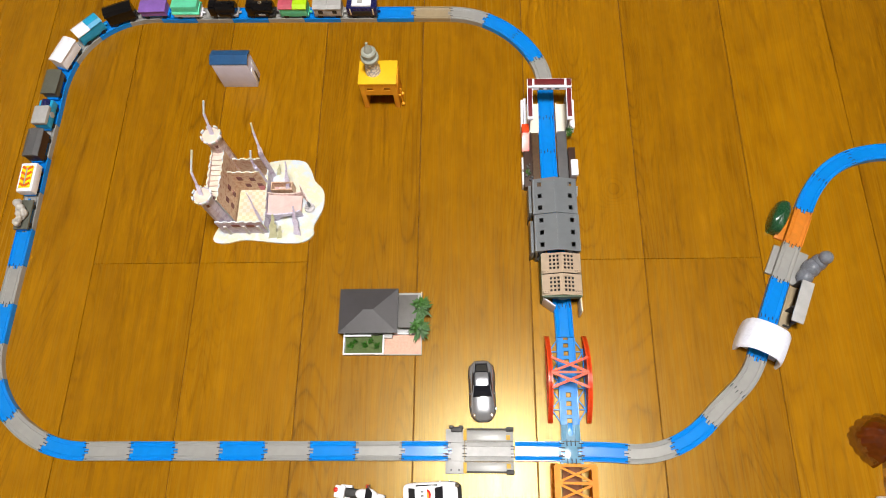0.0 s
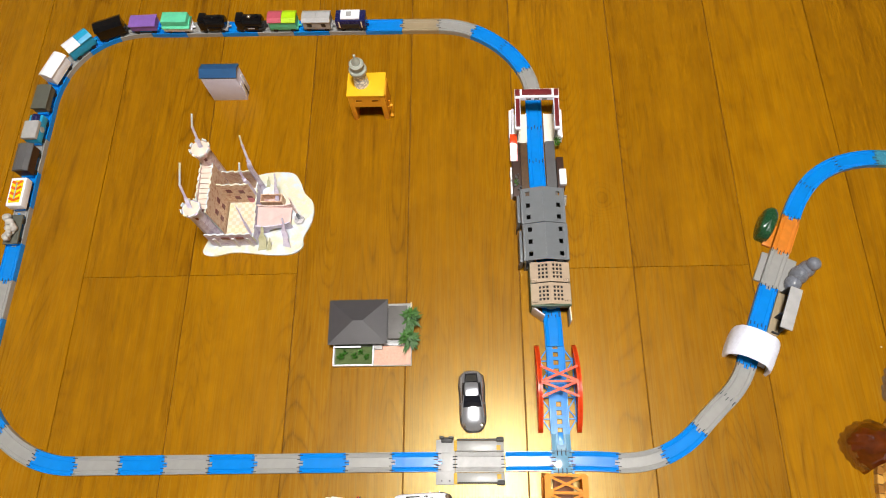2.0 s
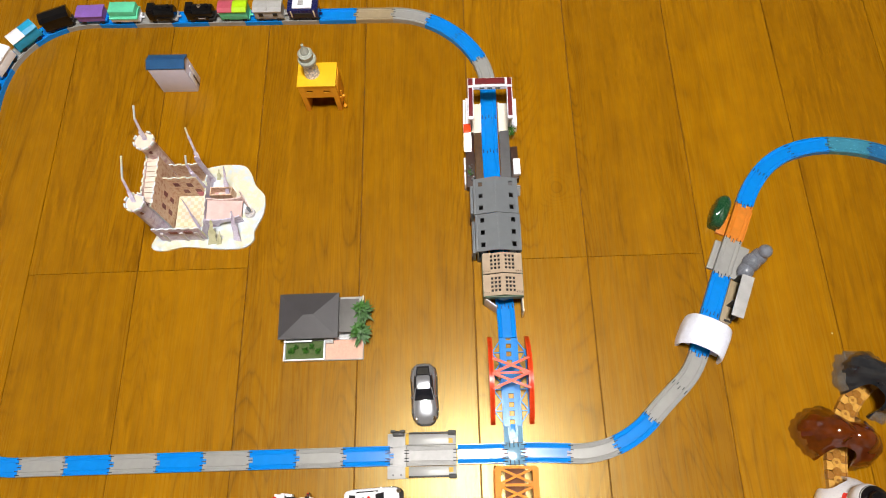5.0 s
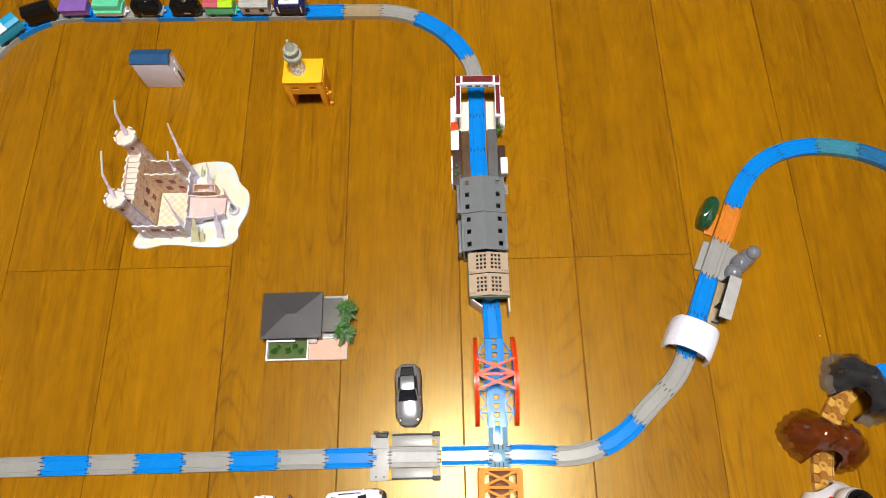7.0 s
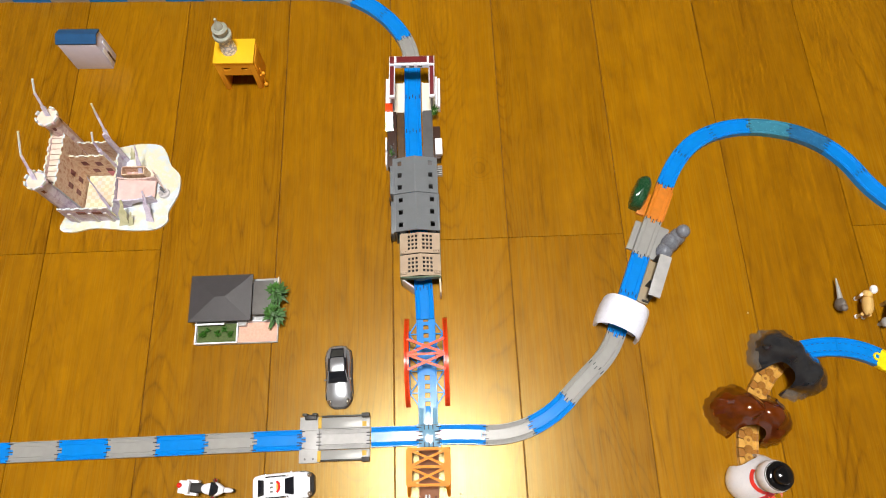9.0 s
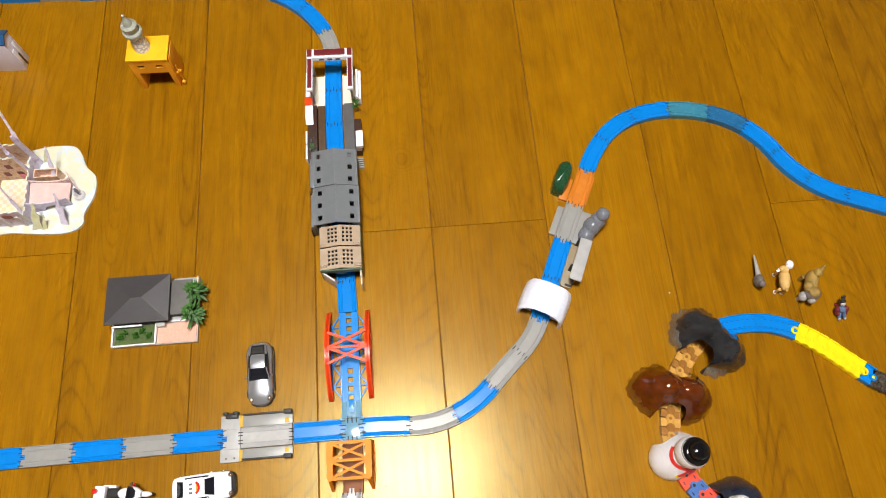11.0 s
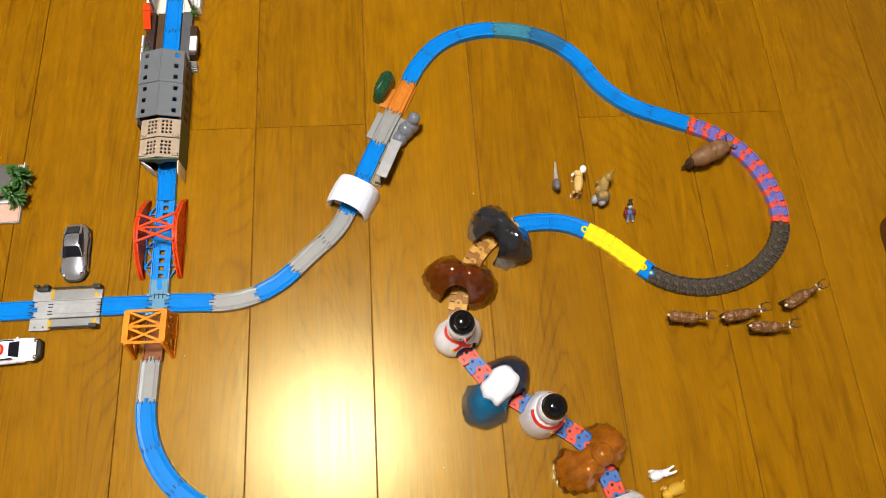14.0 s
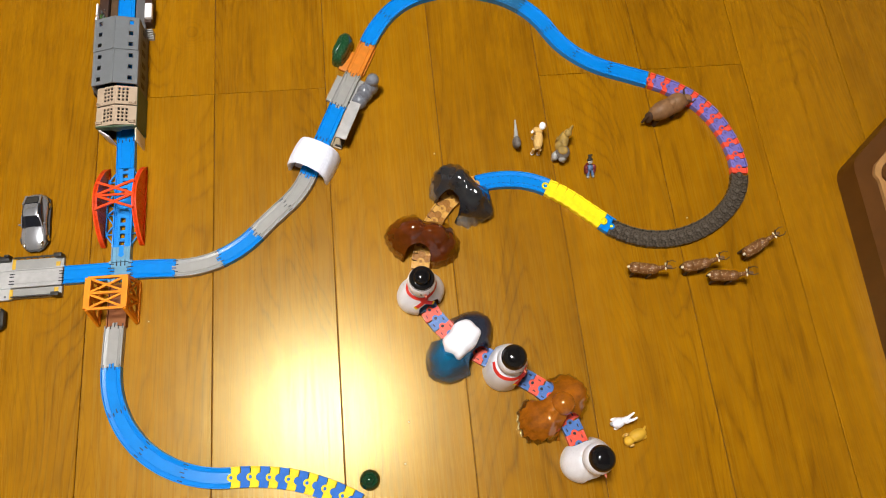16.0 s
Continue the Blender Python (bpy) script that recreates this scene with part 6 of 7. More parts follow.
def police_car():
    ob = thing("toy_police_car", "white and black toy police car with a red light bar", "toy car", pose(0.1768, -0.2990, 0, 0, 0, 3) @ Matrix.Diagonal((0.94, 0.94, 1, 1)))
    st = [(-0.0362, 0.0115, 0.006, 0.0132), (-0.034, 0.0142, 0.004, 0.0150), (-0.027, 0.0158, 0.003, 0.0156), (-0.01, 0.0160, 0.003, 0.0152), (0.008, 0.0160, 0.003, 0.0148), (0.022, 0.0158, 0.003, 0.0140), (0.029, 0.0148, 0.0035, 0.0128), (0.0322, 0.0130, 0.004, 0.0112)]
    part("body", hull(B(), st, 16, 2.9), M_WHITE, ob)
    part("lower_body", hull(B(), [(-0.0366, 0.0118, 0.003, 0.0085), (-0.033, 0.0150, 0.0028, 0.0088), (-0.01, 0.0163, 0.0028, 0.0088), (0.02, 0.0163, 0.0028, 0.0088), (0.030, 0.0152, 0.0028, 0.0094), (0.0345, 0.0132, 0.003, 0.0112), (0.0372, 0.0095, 0.004, 0.0100)], power=4), M_BLACKM, ob, "black lower body and nose")
    part("cabin", hull(B(), [(-0.0305, 0.0112, 0.012, 0.0150), (-0.0215, 0.0116, 0.012, 0.0202), (-0.016, 0.0120, 0.012, 0.0215), (0.0, 0.0120, 0.012, 0.0215), (0.0055, 0.0118, 0.012, 0.0196), (0.0150, 0.0120, 0.012, 0.0146)], 16, 3.4), M_WHITE, ob, "white cabin")
    part("rear_window", pane(B(), (-0.0292, 0.0096, 0.0160), (-0.0208, 0.0084, 0.0208)), M_GLASS, ob, "dark rear window")
    part("windscreen", pane(B(), (0.0138, 0.0103, 0.0156), (0.0042, 0.0084, 0.0206)), M_GLASS, ob, "dark windscreen")
    for sy in (-1, 1):
        part("side_window", box(B(), -0.0195, 0.0075, *sorted((sy * 0.0108, sy * 0.0127)), 0.0152, 0.0197, 0.0006), M_GLASS, ob)
    curve = [(-0.0052, -0.0062), (-0.0026, -0.0036), (-0.0018, 0.0), (-0.0026, 0.0036), (-0.0052, 0.0062)]
    part("light_bar", tube(B(), [(x, y, 0.0226) for x, y in curve], 0.0014, 10), M_LIGHTRED, ob, "curved red light bar")
    part("light_bar_middle", hull(B(), [(-0.0056, 0.0040, 0.0214, 0.0226), (-0.0044, 0.0044, 0.0214, 0.0230), (-0.0028, 0.0034, 0.0214, 0.0226)]), M_STRIPEY, ob, "yellowish middle of the light bar")
    for i in range(3):
        part("roof_mark", box(B(), -0.0135, -0.0098, -0.0062 + i * 0.0048, -0.0040 + i * 0.0048, 0.0214, 0.02168), M_SLATE, ob, "plain dark mark on the roof")
    for sy in (-1, 1):
        part("headlight", ball(B(), (0.0315, sy * 0.0105, 0.0112), (0.0032, 0.003, 0.0018), 12, 8), M_CHROME, ob, "clear headlight")
        part("wing_mirror", ball(B(), (0.0105, sy * 0.0154, 0.0152), (0.0014, 0.0014, 0.0010), 10, 8), M_WHITE, ob)
        for x in (-0.0225, 0.0225):
            toy_wheel(ob, x, sy * 0.0140)


def police_bike():
    ob = thing("toy_police_motorcycle", "white toy police motorcycle with a rear box and red lamp", "toy motorcycle", pose(0.0925, -0.2985, 0, 0, 0, -6) @ Matrix.Diagonal((0.92, 1.0, 0.92, 1)))
    for x in (-0.021, 0.0225):
        wh = part("wheel", lathe(B(), [(0.0055, -0.0022), (0.0088, -0.0018), (0.0092, 0), (0.0088, 0.0018), (0.0055, 0.0022)], n=22), M_BLACKM, ob, m=Matrix.Translation((x, 0, 0.0092)) @ pose(0, 0, 0, 90, 0, 0))
        part("rim", lathe(B(), [(0.0052, -0.0012), (0.0052, 0.0012)], n=16), M_CHROME, wh)
    part("tank", ball(B(), (0.004, 0, 0.0225), (0.0105, 0.0062, 0.0058), 18, 12), M_WHITE, ob)
    part("seat", hull(B(), [(-0.0195, 0.0048, 0.018, 0.0225), (-0.010, 0.0056, 0.018, 0.0235), (0.001, 0.0042, 0.018, 0.0235)]), M_BLACKM, ob, "black seat")
    part("rear_box", box(B(), -0.0325, -0.0195, -0.0070, 0.0070, 0.0195, 0.029, 0.0018), M_WHITE, ob, "white rear box")
    part("red_lamp", lathe(B(), [(0.0026, 0.030), (0.0028, 0.0335), (0.0014, 0.0352), (0, 0.0355)], (-0.030, 0.0015, 0), 14), M_LIGHTRED, ob, "red lamp")
    for sy in (-1, 1):
        part("saddle_bag", box(B(), -0.0275, -0.0120, *sorted((sy * 0.0050, sy * 0.0085)), 0.008, 0.0185, 0.0014), M_WHITE, ob)
        part("engine_guard", tube(B(), [(0.006, sy * 0.003, 0.008), (0.008, sy * 0.0105, 0.009), (0.010, sy * 0.0105, 0.015), (0.011, sy * 0.003, 0.017)], 0.0008), M_CHROME, ob)
        part("indicator", ball(B(), (0.0065, sy * 0.0095, 0.013), 0.0022, 10, 8), M_LIGHTRED, ob)
        part("handlebar", tube(B(), [(0.0125, 0, 0.026), (0.0115, sy * 0.0065, 0.0285), (0.0085, sy * 0.0105, 0.0285)], 0.0008), M_BLACKM, ob)
        part("mirror", ball(B(), (0.0125, sy * 0.0105, 0.0318), (0.0008, 0.0018, 0.0012), 10, 6), M_BLACKM, ob)
    part("fairing", hull(B(), [(0.0105, 0.0078, 0.016, 0.0275), (0.016, 0.0066, 0.016, 0.0285), (0.0215, 0.0032, 0.018, 0.0255)]), M_WHITE, ob, "white fairing")
    part("windscreen", hull(B(), [(0.0085, 0.0078, 0.0275, 0.0350), (0.0125, 0.0066, 0.0275, 0.0330), (0.0165, 0.003, 0.0275, 0.0295)]), M_GLASS, ob, "dark windscreen")
    part("front_mudguard", ball(B(), (0.0235, 0, 0.0165), (0.0085, 0.0030, 0.0035), 14, 8), M_WHITE, ob)
    part("engine", box(B(), -0.010, 0.010, -0.0042, 0.0042, 0.005, 0.0175, 0.001), M_SLATE, ob)


sports_car()
police_car()
police_bike()


# ---- the train ----
TRAIN_PLACES = [1.768 - 0.0541 * i - (0.0 if i < 4 else 0.006 if i == 4 else 0.0105) for i in range(15)]
AXLE = mat("chassis_grey", (0.09, 0.09, 0.095), 0.5)


def wagon(s, label, build, chassis=M_BLUE, half=0.0225):
    x, y, a = along(MAIN, s)
    ob = thing("train_wagon", label, "toy train", pose(x, y, 0.0064, 0, 0, a), "wagons of the toy train")
    bm = B()
    box(bm, -half, half, -0.0085, 0.0085, 0.0035, 0.0075, 0.0006)
    box(bm, half - 0.001, half + 0.0042, -0.0016, 0.0016, 0.0042, 0.0062, 0.0003)
    part("chassis", bm, chassis, ob)
    for wx in (-0.014, 0.014):
        for sy in (-1, 1):
            part("wheel", lathe(B(), [(0.0036, -0.001), (0.0038, 0), (0.0036, 0.001)], n=16), M_BLACKM, ob, m=Matrix.Translation((wx, sy * 0.0086, 0.0040)) @ pose(0, 0, 0, 90, 0, 0))
    build(ob)
    return ob


def van(wall, roof, top=0.026, half=0.0215, arched=True, split=None, w=0.0105, lights=False, box_top=None):
    def make(ob):
        part("body", box(B(), -half, half, -w, w, 0.0075, top - 0.003, 0.0008), wall, ob)
        spans = [(-half - 0.0008, half + 0.0008, roof)] if split is None else [(-half - 0.0008, split[0], split[1]), (split[0] + 0.0003, half + 0.0008, split[2])]
        for a, b, q in spans:
            bm = B()
            prof = [(-w - 0.0012, top - 0.003), (-w - 0.0012, top - 0.0015), (-w * 0.55, top + (0.0018 if arched else -0.0002)), (w * 0.55, top + (0.0018 if arched else -0.0002)), (w + 0.0012, top - 0.0015), (w + 0.0012, top - 0.003)]
            rows = [[bm.verts.new((x, y, z)) for y, z in prof] for x in (a, b)]
            for i in range(6):
                bm.faces.new((rows[0][i], rows[0][(i + 1) % 6], rows[1][(i + 1) % 6], rows[1][i]))
            bm.faces.new(rows[0])
            bm.faces.new(rows[1][::-1])
            part("roof", bm, q, ob, sharp=20)
        if box_top:
            part("load", box(B(), -half + 0.001, half - 0.001, -w + 0.0022, w - 0.0004, top - 0.003, box_top[1], 0.0008), box_top[0], ob, "boxy top")
        for sy in (-1, 1):
            for x in (-0.011, 0.011) if lights else ():
                part("window", box(B(), x - 0.0035, x + 0.0035, *sorted((sy * (w + 0.0001), sy * (w + 0.0006))), 0.013, 0.019), M_BLACKM, ob)
    return make


def tank_engine(body, dome=True, glossy=M_BLACK):
    def make(ob):
        part("boiler", lathe(B(), [(0.0070, -0.0215), (0.0098, -0.0195), (0.0102, -0.010), (0.0102, 0.012), (0.0092, 0.0185), (0.0065, 0.021)], n=24), glossy, ob, m=Matrix.Translation((0, 0, 0.0165)) @ pose(0, 0, 0, 0, -90, 0))
        part("cab", box(B(), -0.0205, -0.009, -0.0110, 0.0110, 0.0075, 0.0250, 0.0025), glossy, ob)
        part("cab_roof", box(B(), -0.0195, -0.0100, -0.0080, 0.0080, 0.0252, 0.0272, 0.0008), body, ob)
        part("funnel", lathe(B(), [(0.0026, 0.022), (0.0024, 0.0275), (0.003, 0.0288)], (0.0140, 0, 0), 16), glossy, ob)
        part("dome", ball(B(), (0.002, 0, 0.0262), (0.0034, 0.0034, 0.0022), 14, 10), M_CHROME if dome else glossy, ob)
        for sy in (-1, 1):
            part("side_tank", box(B(), -0.007, 0.014, *sorted((sy * 0.0080, sy * 0.0114)), 0.0075, 0.0150, 0.0012), glossy, ob)
            part("nameplate", box(B(), -0.002, 0.009, *sorted((sy * 0.0114, sy * 0.0118)), 0.0105, 0.0130, 0.0002), M_LGREY if dome else glossy, ob, "plain pale plate")
    return make


def lead_engine(ob):
    part("body", box(B(), -0.0235, 0.0235, -0.0112, 0.0112, 0.0075, 0.0255, 0.002), M_NAVY, ob)
    part("roof", box(B(), -0.015, 0.015, -0.0088, 0.0088, 0.0256, 0.0285, 0.001), M_WHITE, ob, "white roof panel")
    part("roof_vent", box(B(), -0.006, 0.002, -0.004, 0.004, 0.0286, 0.0300, 0.0005), M_LGREY, ob)
    for sx in (-1, 1):
        part("cab_window", box(B(), *sorted((sx * 0.0215, sx * 0.0238)), -0.0085, 0.0085, 0.016, 0.0235, 0.0006), M_GLASS, ob)
        for sy in (-1, 1):
            part("corner_post", box(B(), sx * 0.0175 - 0.001, sx * 0.0175 + 0.001, *sorted((sy * 0.0112, sy * 0.0122)), 0.011, 0.024, 0.0003), M_CREAM, ob)
    for sy in (-1, 1):
        part("side_panel", box(B(), -0.014, 0.014, *sorted((sy * 0.0113, sy * 0.0119)), 0.0095, 0.019, 0.0002), M_BLACKM, ob)


def striped_car(ob):
    part("body", box(B(), -0.0225, 0.0225, -0.0115, 0.0115, 0.0075, 0.021, 0.0015), M_WHITE, ob)
    part("top_panel", box(B(), -0.0175, 0.0175, -0.0082, 0.0082, 0.0211, 0.0222, 0.0005), M_YEL, ob, "yellow top panel")
    for i in range(4):
        x = -0.013 + i * 0.0088
        for sy in (-1, 1):
            part("stripe", beam(B(), (x - 0.002, 0, 0.0226), (x + 0.0025, sy * 0.0074, 0.0226), 0.0036, 0.0006), M_STRIPE, ob, "orange stripe")
    part("middle_bar", box(B(), -0.013, 0.013, -0.0008, 0.0008, 0.0224, 0.0238, 0.0003), M_LGREY, ob)


def smoke_car(ob):
    part("bed", box(B(), -0.0225, 0.0225, -0.0105, 0.0105, 0.0075, 0.0105, 0.0006), M_OLIVE, ob, "see-through grey flat bed")
    rnd = random.Random(8)
    bm = B()
    for i in range(15):
        u = i / 14
        ball(bm, (-0.019 + 0.036 * u, rnd.uniform(-0.0055, 0.0055) * (0.5 + u), 0.0145 + rnd.uniform(0, 0.008)), rnd.uniform(0.0035, 0.0062), 10, 7)
    part("smoke_puff", bm, mat("smoke_grey", (0.50, 0.48, 0.45), 0.6, var=0.15), ob, "lumpy pale grey smoke", sharp=60)


def blue_engine(ob):
    part("body", box(B(), -0.0215, 0.0215, -0.0105, 0.0105, 0.0075, 0.0195, 0.0012), M_CYAN, ob)
    part("roof", box(B(), -0.022, 0.008, -0.0112, 0.0112, 0.0196, 0.0262, 0.0015), M_LGREY, ob, "grey cab roof")
    part("boiler", lathe(B(), [(0.006, 0.007), (0.007, 0.0085), (0.007, 0.0205), (0.0045, 0.0218)], n=20), M_NAVY, ob, m=Matrix.Translation((0, 0, 0.0175)) @ pose(0, 0, 0, 0, 90, 0))
    for sy in (-1, 1):
        part("round_window", lathe(B(), [(0.0045, -0.0006), (0.0045, 0.0006)], n=18), M_LGREY, ob, m=Matrix.Translation((-0.002, sy * 0.0112, 0.0150)) @ pose(0, 0, 0, 90, 0, 0))


def tail(ob):
    van(M_BLACK, M_BLACK, 0.0275, w=0.0108)(ob)


train = [("navy toy engine with a white roof panel", lead_engine, M_NAVY), ("light grey boxy toy train car", van(M_LGREY, None, 0.0255, split=(0.0, M_LGREY, M_LGREY), lights=True), M_LGREY),
         ("toy train car with rose and lime roof halves", van(M_MINT, None, 0.0265, split=(0.0, M_ROSE, M_LIME)), M_MINT), ("glossy black toy tank engine", tank_engine(M_BLACK), M_BLACKM),
         ("black toy tank engine with a pale frame", tank_engine(M_BLACK, False), M_LGREY), ("mint green toy train car on a white base", van(M_WHITE, M_MINT, 0.017, w=0.0112, box_top=(M_MINT, 0.0275)), M_WHITE),
         ("purple boxy toy train car", van(M_PURPLE, M_PURPLE, 0.0215, arched=False, half=0.0205), M_BLUE), ("matt black toy train car", tail, M_BLACKM),
         ("white and cyan toy train car", van(M_CYAN, None, 0.027, split=(0.0, M_WHITE, M_CYAN)), M_CYAN), ("white boxy toy train car", van(M_WHITE, M_WHITE, 0.028), M_BLUE),
         ("olive grey toy train car", van(M_OLIVE, M_OLIVE, 0.0215, arched=False, half=0.0205), M_BLUE), ("blue toy engine with a grey cab roof", blue_engine, M_BLUE),
         ("dark grey long toy train car", van(M_DBROWN, M_SLATE, 0.0265), M_BLUE), ("white toy car with orange and yellow striped top", striped_car, M_BLUE), ("flat toy car carrying lumpy grey smoke", smoke_car, M_BLUE)]
for (label, build, ch), s in zip(train, TRAIN_PLACES):
    wagon(s, label, build, ch)


# ---- figures and odd things on the floor ----
def figure(name, label, x, y, a, mats, parts_list, group="", size=1.0):
    bm = B()
    for mi, kind, args in parts_list:
        (ball if kind == "ball" else tube)(bm, *args)
        ink(bm, mi)
    for v in bm.verts:
        v.co.z = max(0.0, v.co.z)
    bmesh.ops.scale(bm, vec=(size, size, size), verts=bm.verts)
    return whole(name, bm, mats, label, "figurine", pose(x, y, 0, 0, 0, a), group, sharp=60)


def deer(x, y, a, s=1.0):
    P = [(0, "ball", ((0, 0, 0.021 * s), (0.0175 * s, 0.0074 * s, 0.0078 * s))), (0, "ball", ((0.011 * s, 0, 0.0225 * s), (0.0085 * s, 0.0068 * s, 0.0076 * s))), (0, "ball", ((-0.011 * s, 0, 0.0215 * s), (0.0085 * s, 0.0074 * s, 0.0080 * s))),
         (0, "tube", ([(0.015 * s, 0, 0.024 * s), (0.0205 * s, 0, 0.030 * s), (0.0235 * s, 0, 0.035 * s)], 0.0036 * s, 8, 0.0024 * s)), (1, "ball", ((0.0265 * s, 0, 0.0355 * s), (0.0052 * s, 0.0026 * s, 0.0026 * s))),
         (2, "ball", ((-0.0195 * s, 0, 0.0225 * s), (0.0026 * s, 0.0018 * s, 0.0022 * s)))]
    for lx, ly in ((0.011, 0.0035), (0.0095, -0.0035), (-0.012, 0.0035), (-0.0105, -0.0035)):
        P.append((3, "tube", ([(lx * s, ly * s * 1.4, 0.018 * s), (lx * s * 1.1, ly * s * 1.5, 0.009 * s), (lx * s * 1.02, ly * s * 1.6, 0)], 0.0026 * s, 7, 0.0015 * s)))
    for sy in (-1, 1):
        P.append((3, "tube", ([(0.0235 * s, sy * 0.001 * s, 0.0375 * s), (0.0225 * s, sy * 0.004 * s, 0.0425 * s), (0.0275 * s, sy * 0.0055 * s, 0.0455 * s), (0.032 * s, sy * 0.0035 * s, 0.0465 * s)], 0.0008 * s, 6, 0.0005 * s)))
        P.append((3, "tube", ([(0.0225 * s, sy * 0.004 * s, 0.0425 * s), (0.021 * s, sy * 0.0055 * s, 0.046 * s)], 0.0007 * s, 6, 0.0004 * s)))
        P.append((2, "ball", ((0.0225 * s, sy * 0.003 * s, 0.0365 * s), (0.0011 * s, 0.0022 * s, 0.0014 * s))))
    return figure("deer_figure", "spotted brown plastic stag figure standing on the floor", x, y, a, [M_DEER, M_HIDE, M_CREAM, M_HIDED], P, "herd of deer figures")


for q in ((0.9965, -0.304, -10), (1.066, -0.305, 6), (1.0985, -0.322, -6), (1.149, -0.288, 25)):
    deer(*q)

figure("buffalo_figure", "dark brown plastic buffalo figure beside the track", 1.0745, -0.0780, 22, [M_HIDE, M_HIDED], [
    (0, "ball", ((-0.006, 0, 0.021), (0.021, 0.0115, 0.0135))), (0, "ball", ((0.011, 0, 0.0235), (0.014, 0.0118, 0.0145))), (0, "ball", ((0.027, 0, 0.019), (0.009, 0.0068, 0.0085))), (0, "ball", ((0.034, 0, 0.015), (0.005, 0.0045, 0.005))),
    *[(1, "tube", ([(a, b, 0.014), (a, b, 0)], 0.0036, 8, 0.0028)) for a, b in ((0.013, 0.006), (0.011, -0.006), (-0.018, 0.006), (-0.016, -0.006))],
    (1, "tube", ([(0.026, 0.004, 0.026), (0.028, 0.010, 0.029), (0.030, 0.010, 0.033)], 0.0014, 7, 0.0006)), (1, "tube", ([(0.026, -0.004, 0.026), (0.028, -0.010, 0.029), (0.030, -0.010, 0.033)], 0.0014, 7, 0.0006)),
    (1, "ball", ((-0.0265, 0, 0.017), (0.003, 0.006, 0.010))), (0, "ball", ((0.006, 0, 0.030), (0.010, 0.0062, 0.0066))), (1, "tube", ([(-0.026, 0, 0.024), (-0.0315, 0.001, 0.016), (-0.032, 0.001, 0.008)], 0.0013, 7, 0.0018))], size=1.12)
figure("bird_figure", "small dark bird figure with a long pale tail", 0.8605, -0.109, 0, [M_FURGREY, M_LGREY], [
    (0, "ball", ((0, 0, 0.010), (0.0058, 0.0085, 0.0095))), (0, "ball", ((0, -0.006, 0.0165), (0.0042, 0.0046, 0.0046))), (1, "tube", ([(0, 0.006, 0.0125), (0.001, 0.020, 0.012), (0.0025, 0.034, 0.010)], 0.0034, 8, 0.0010)),
    (0, "tube", ([(0.002, 0, 0.004), (0.002, -0.001, 0)], 0.0009, 6)), (0, "tube", ([(-0.002, 0, 0.004), (-0.002, -0.001, 0)], 0.0009, 6))])
figure("dog_figure", "tan and white standing dog figure", 0.888, -0.113, 78, [M_TANFUR, M_WHITE], [
    (0, "ball", ((0, 0, 0.020), (0.015, 0.0065, 0.0072))), (0, "ball", ((0.012, 0.001, 0.022), (0.006, 0.0058, 0.0065))), (1, "ball", ((0.0175, -0.003, 0.0285), (0.0058, 0.0046, 0.0046))), (0, "ball", ((0.012, 0.005, 0.025), (0.0042, 0.0036, 0.0040))),
    *[(0, "tube", ([(a, b, 0.016), (a, b, 0.0035)], 0.0022, 8, 0.0016)) for a, b in ((0.0115, 0.0045), (0.0105, -0.004), (-0.012, 0.0045), (-0.0115, -0.004))],
    *[(1, "ball", ((a, b, 0.0022), (0.0028, 0.0024, 0.0024))) for a, b in ((0.012, 0.0045), (0.011, -0.004), (-0.0115, 0.0045), (-0.011, -0.004))],
    (0, "tube", ([(-0.013, 0, 0.023), (-0.017, 0.0015, 0.028)], 0.002, 7, 0.001)), (1, "tube", ([(0.012, 0.007, 0.0235), (0.0085, 0.0105, 0.022)], 0.0022, 7, 0.0016))])
figure("tiger_figure", "mottled olive and grey beast figure, crouching", 0.9200, -0.1220, 72, [M_OLIVEFUR, M_FURGREY, M_LGREY], [
    (0, "ball", ((0.004, 0, 0.017), (0.0135, 0.0065, 0.0085))), (1, "ball", ((-0.009, -0.002, 0.015), (0.0085, 0.0085, 0.0095))), (2, "ball", ((-0.0125, 0.005, 0.010), (0.0055, 0.0045, 0.0065))), (0, "ball", ((0.0125, -0.003, 0.025), (0.0052, 0.0046, 0.0048))),
    (0, "tube", ([(0.014, -0.004, 0.027), (0.019, -0.006, 0.033)], 0.0024, 7, 0.001)),
    *[(2 if a < 0 else 0, "tube", ([(a, b, 0.012), (a, b, 0)], 0.0028, 8, 0.0022)) for a, b in ((0.010, 0.005), (0.009, -0.005), (-0.013, 0.006), (-0.012, -0.007))], (0, "ball", ((-0.004, 0.004, 0.020), (0.006, 0.005, 0.006))), (2, "ball", ((-0.0155, -0.003, 0.013), (0.004, 0.0045, 0.0055))), (0, "ball", ((-0.010, -0.001, 0.0225), (0.0055, 0.006, 0.0035)))], size=1.15)
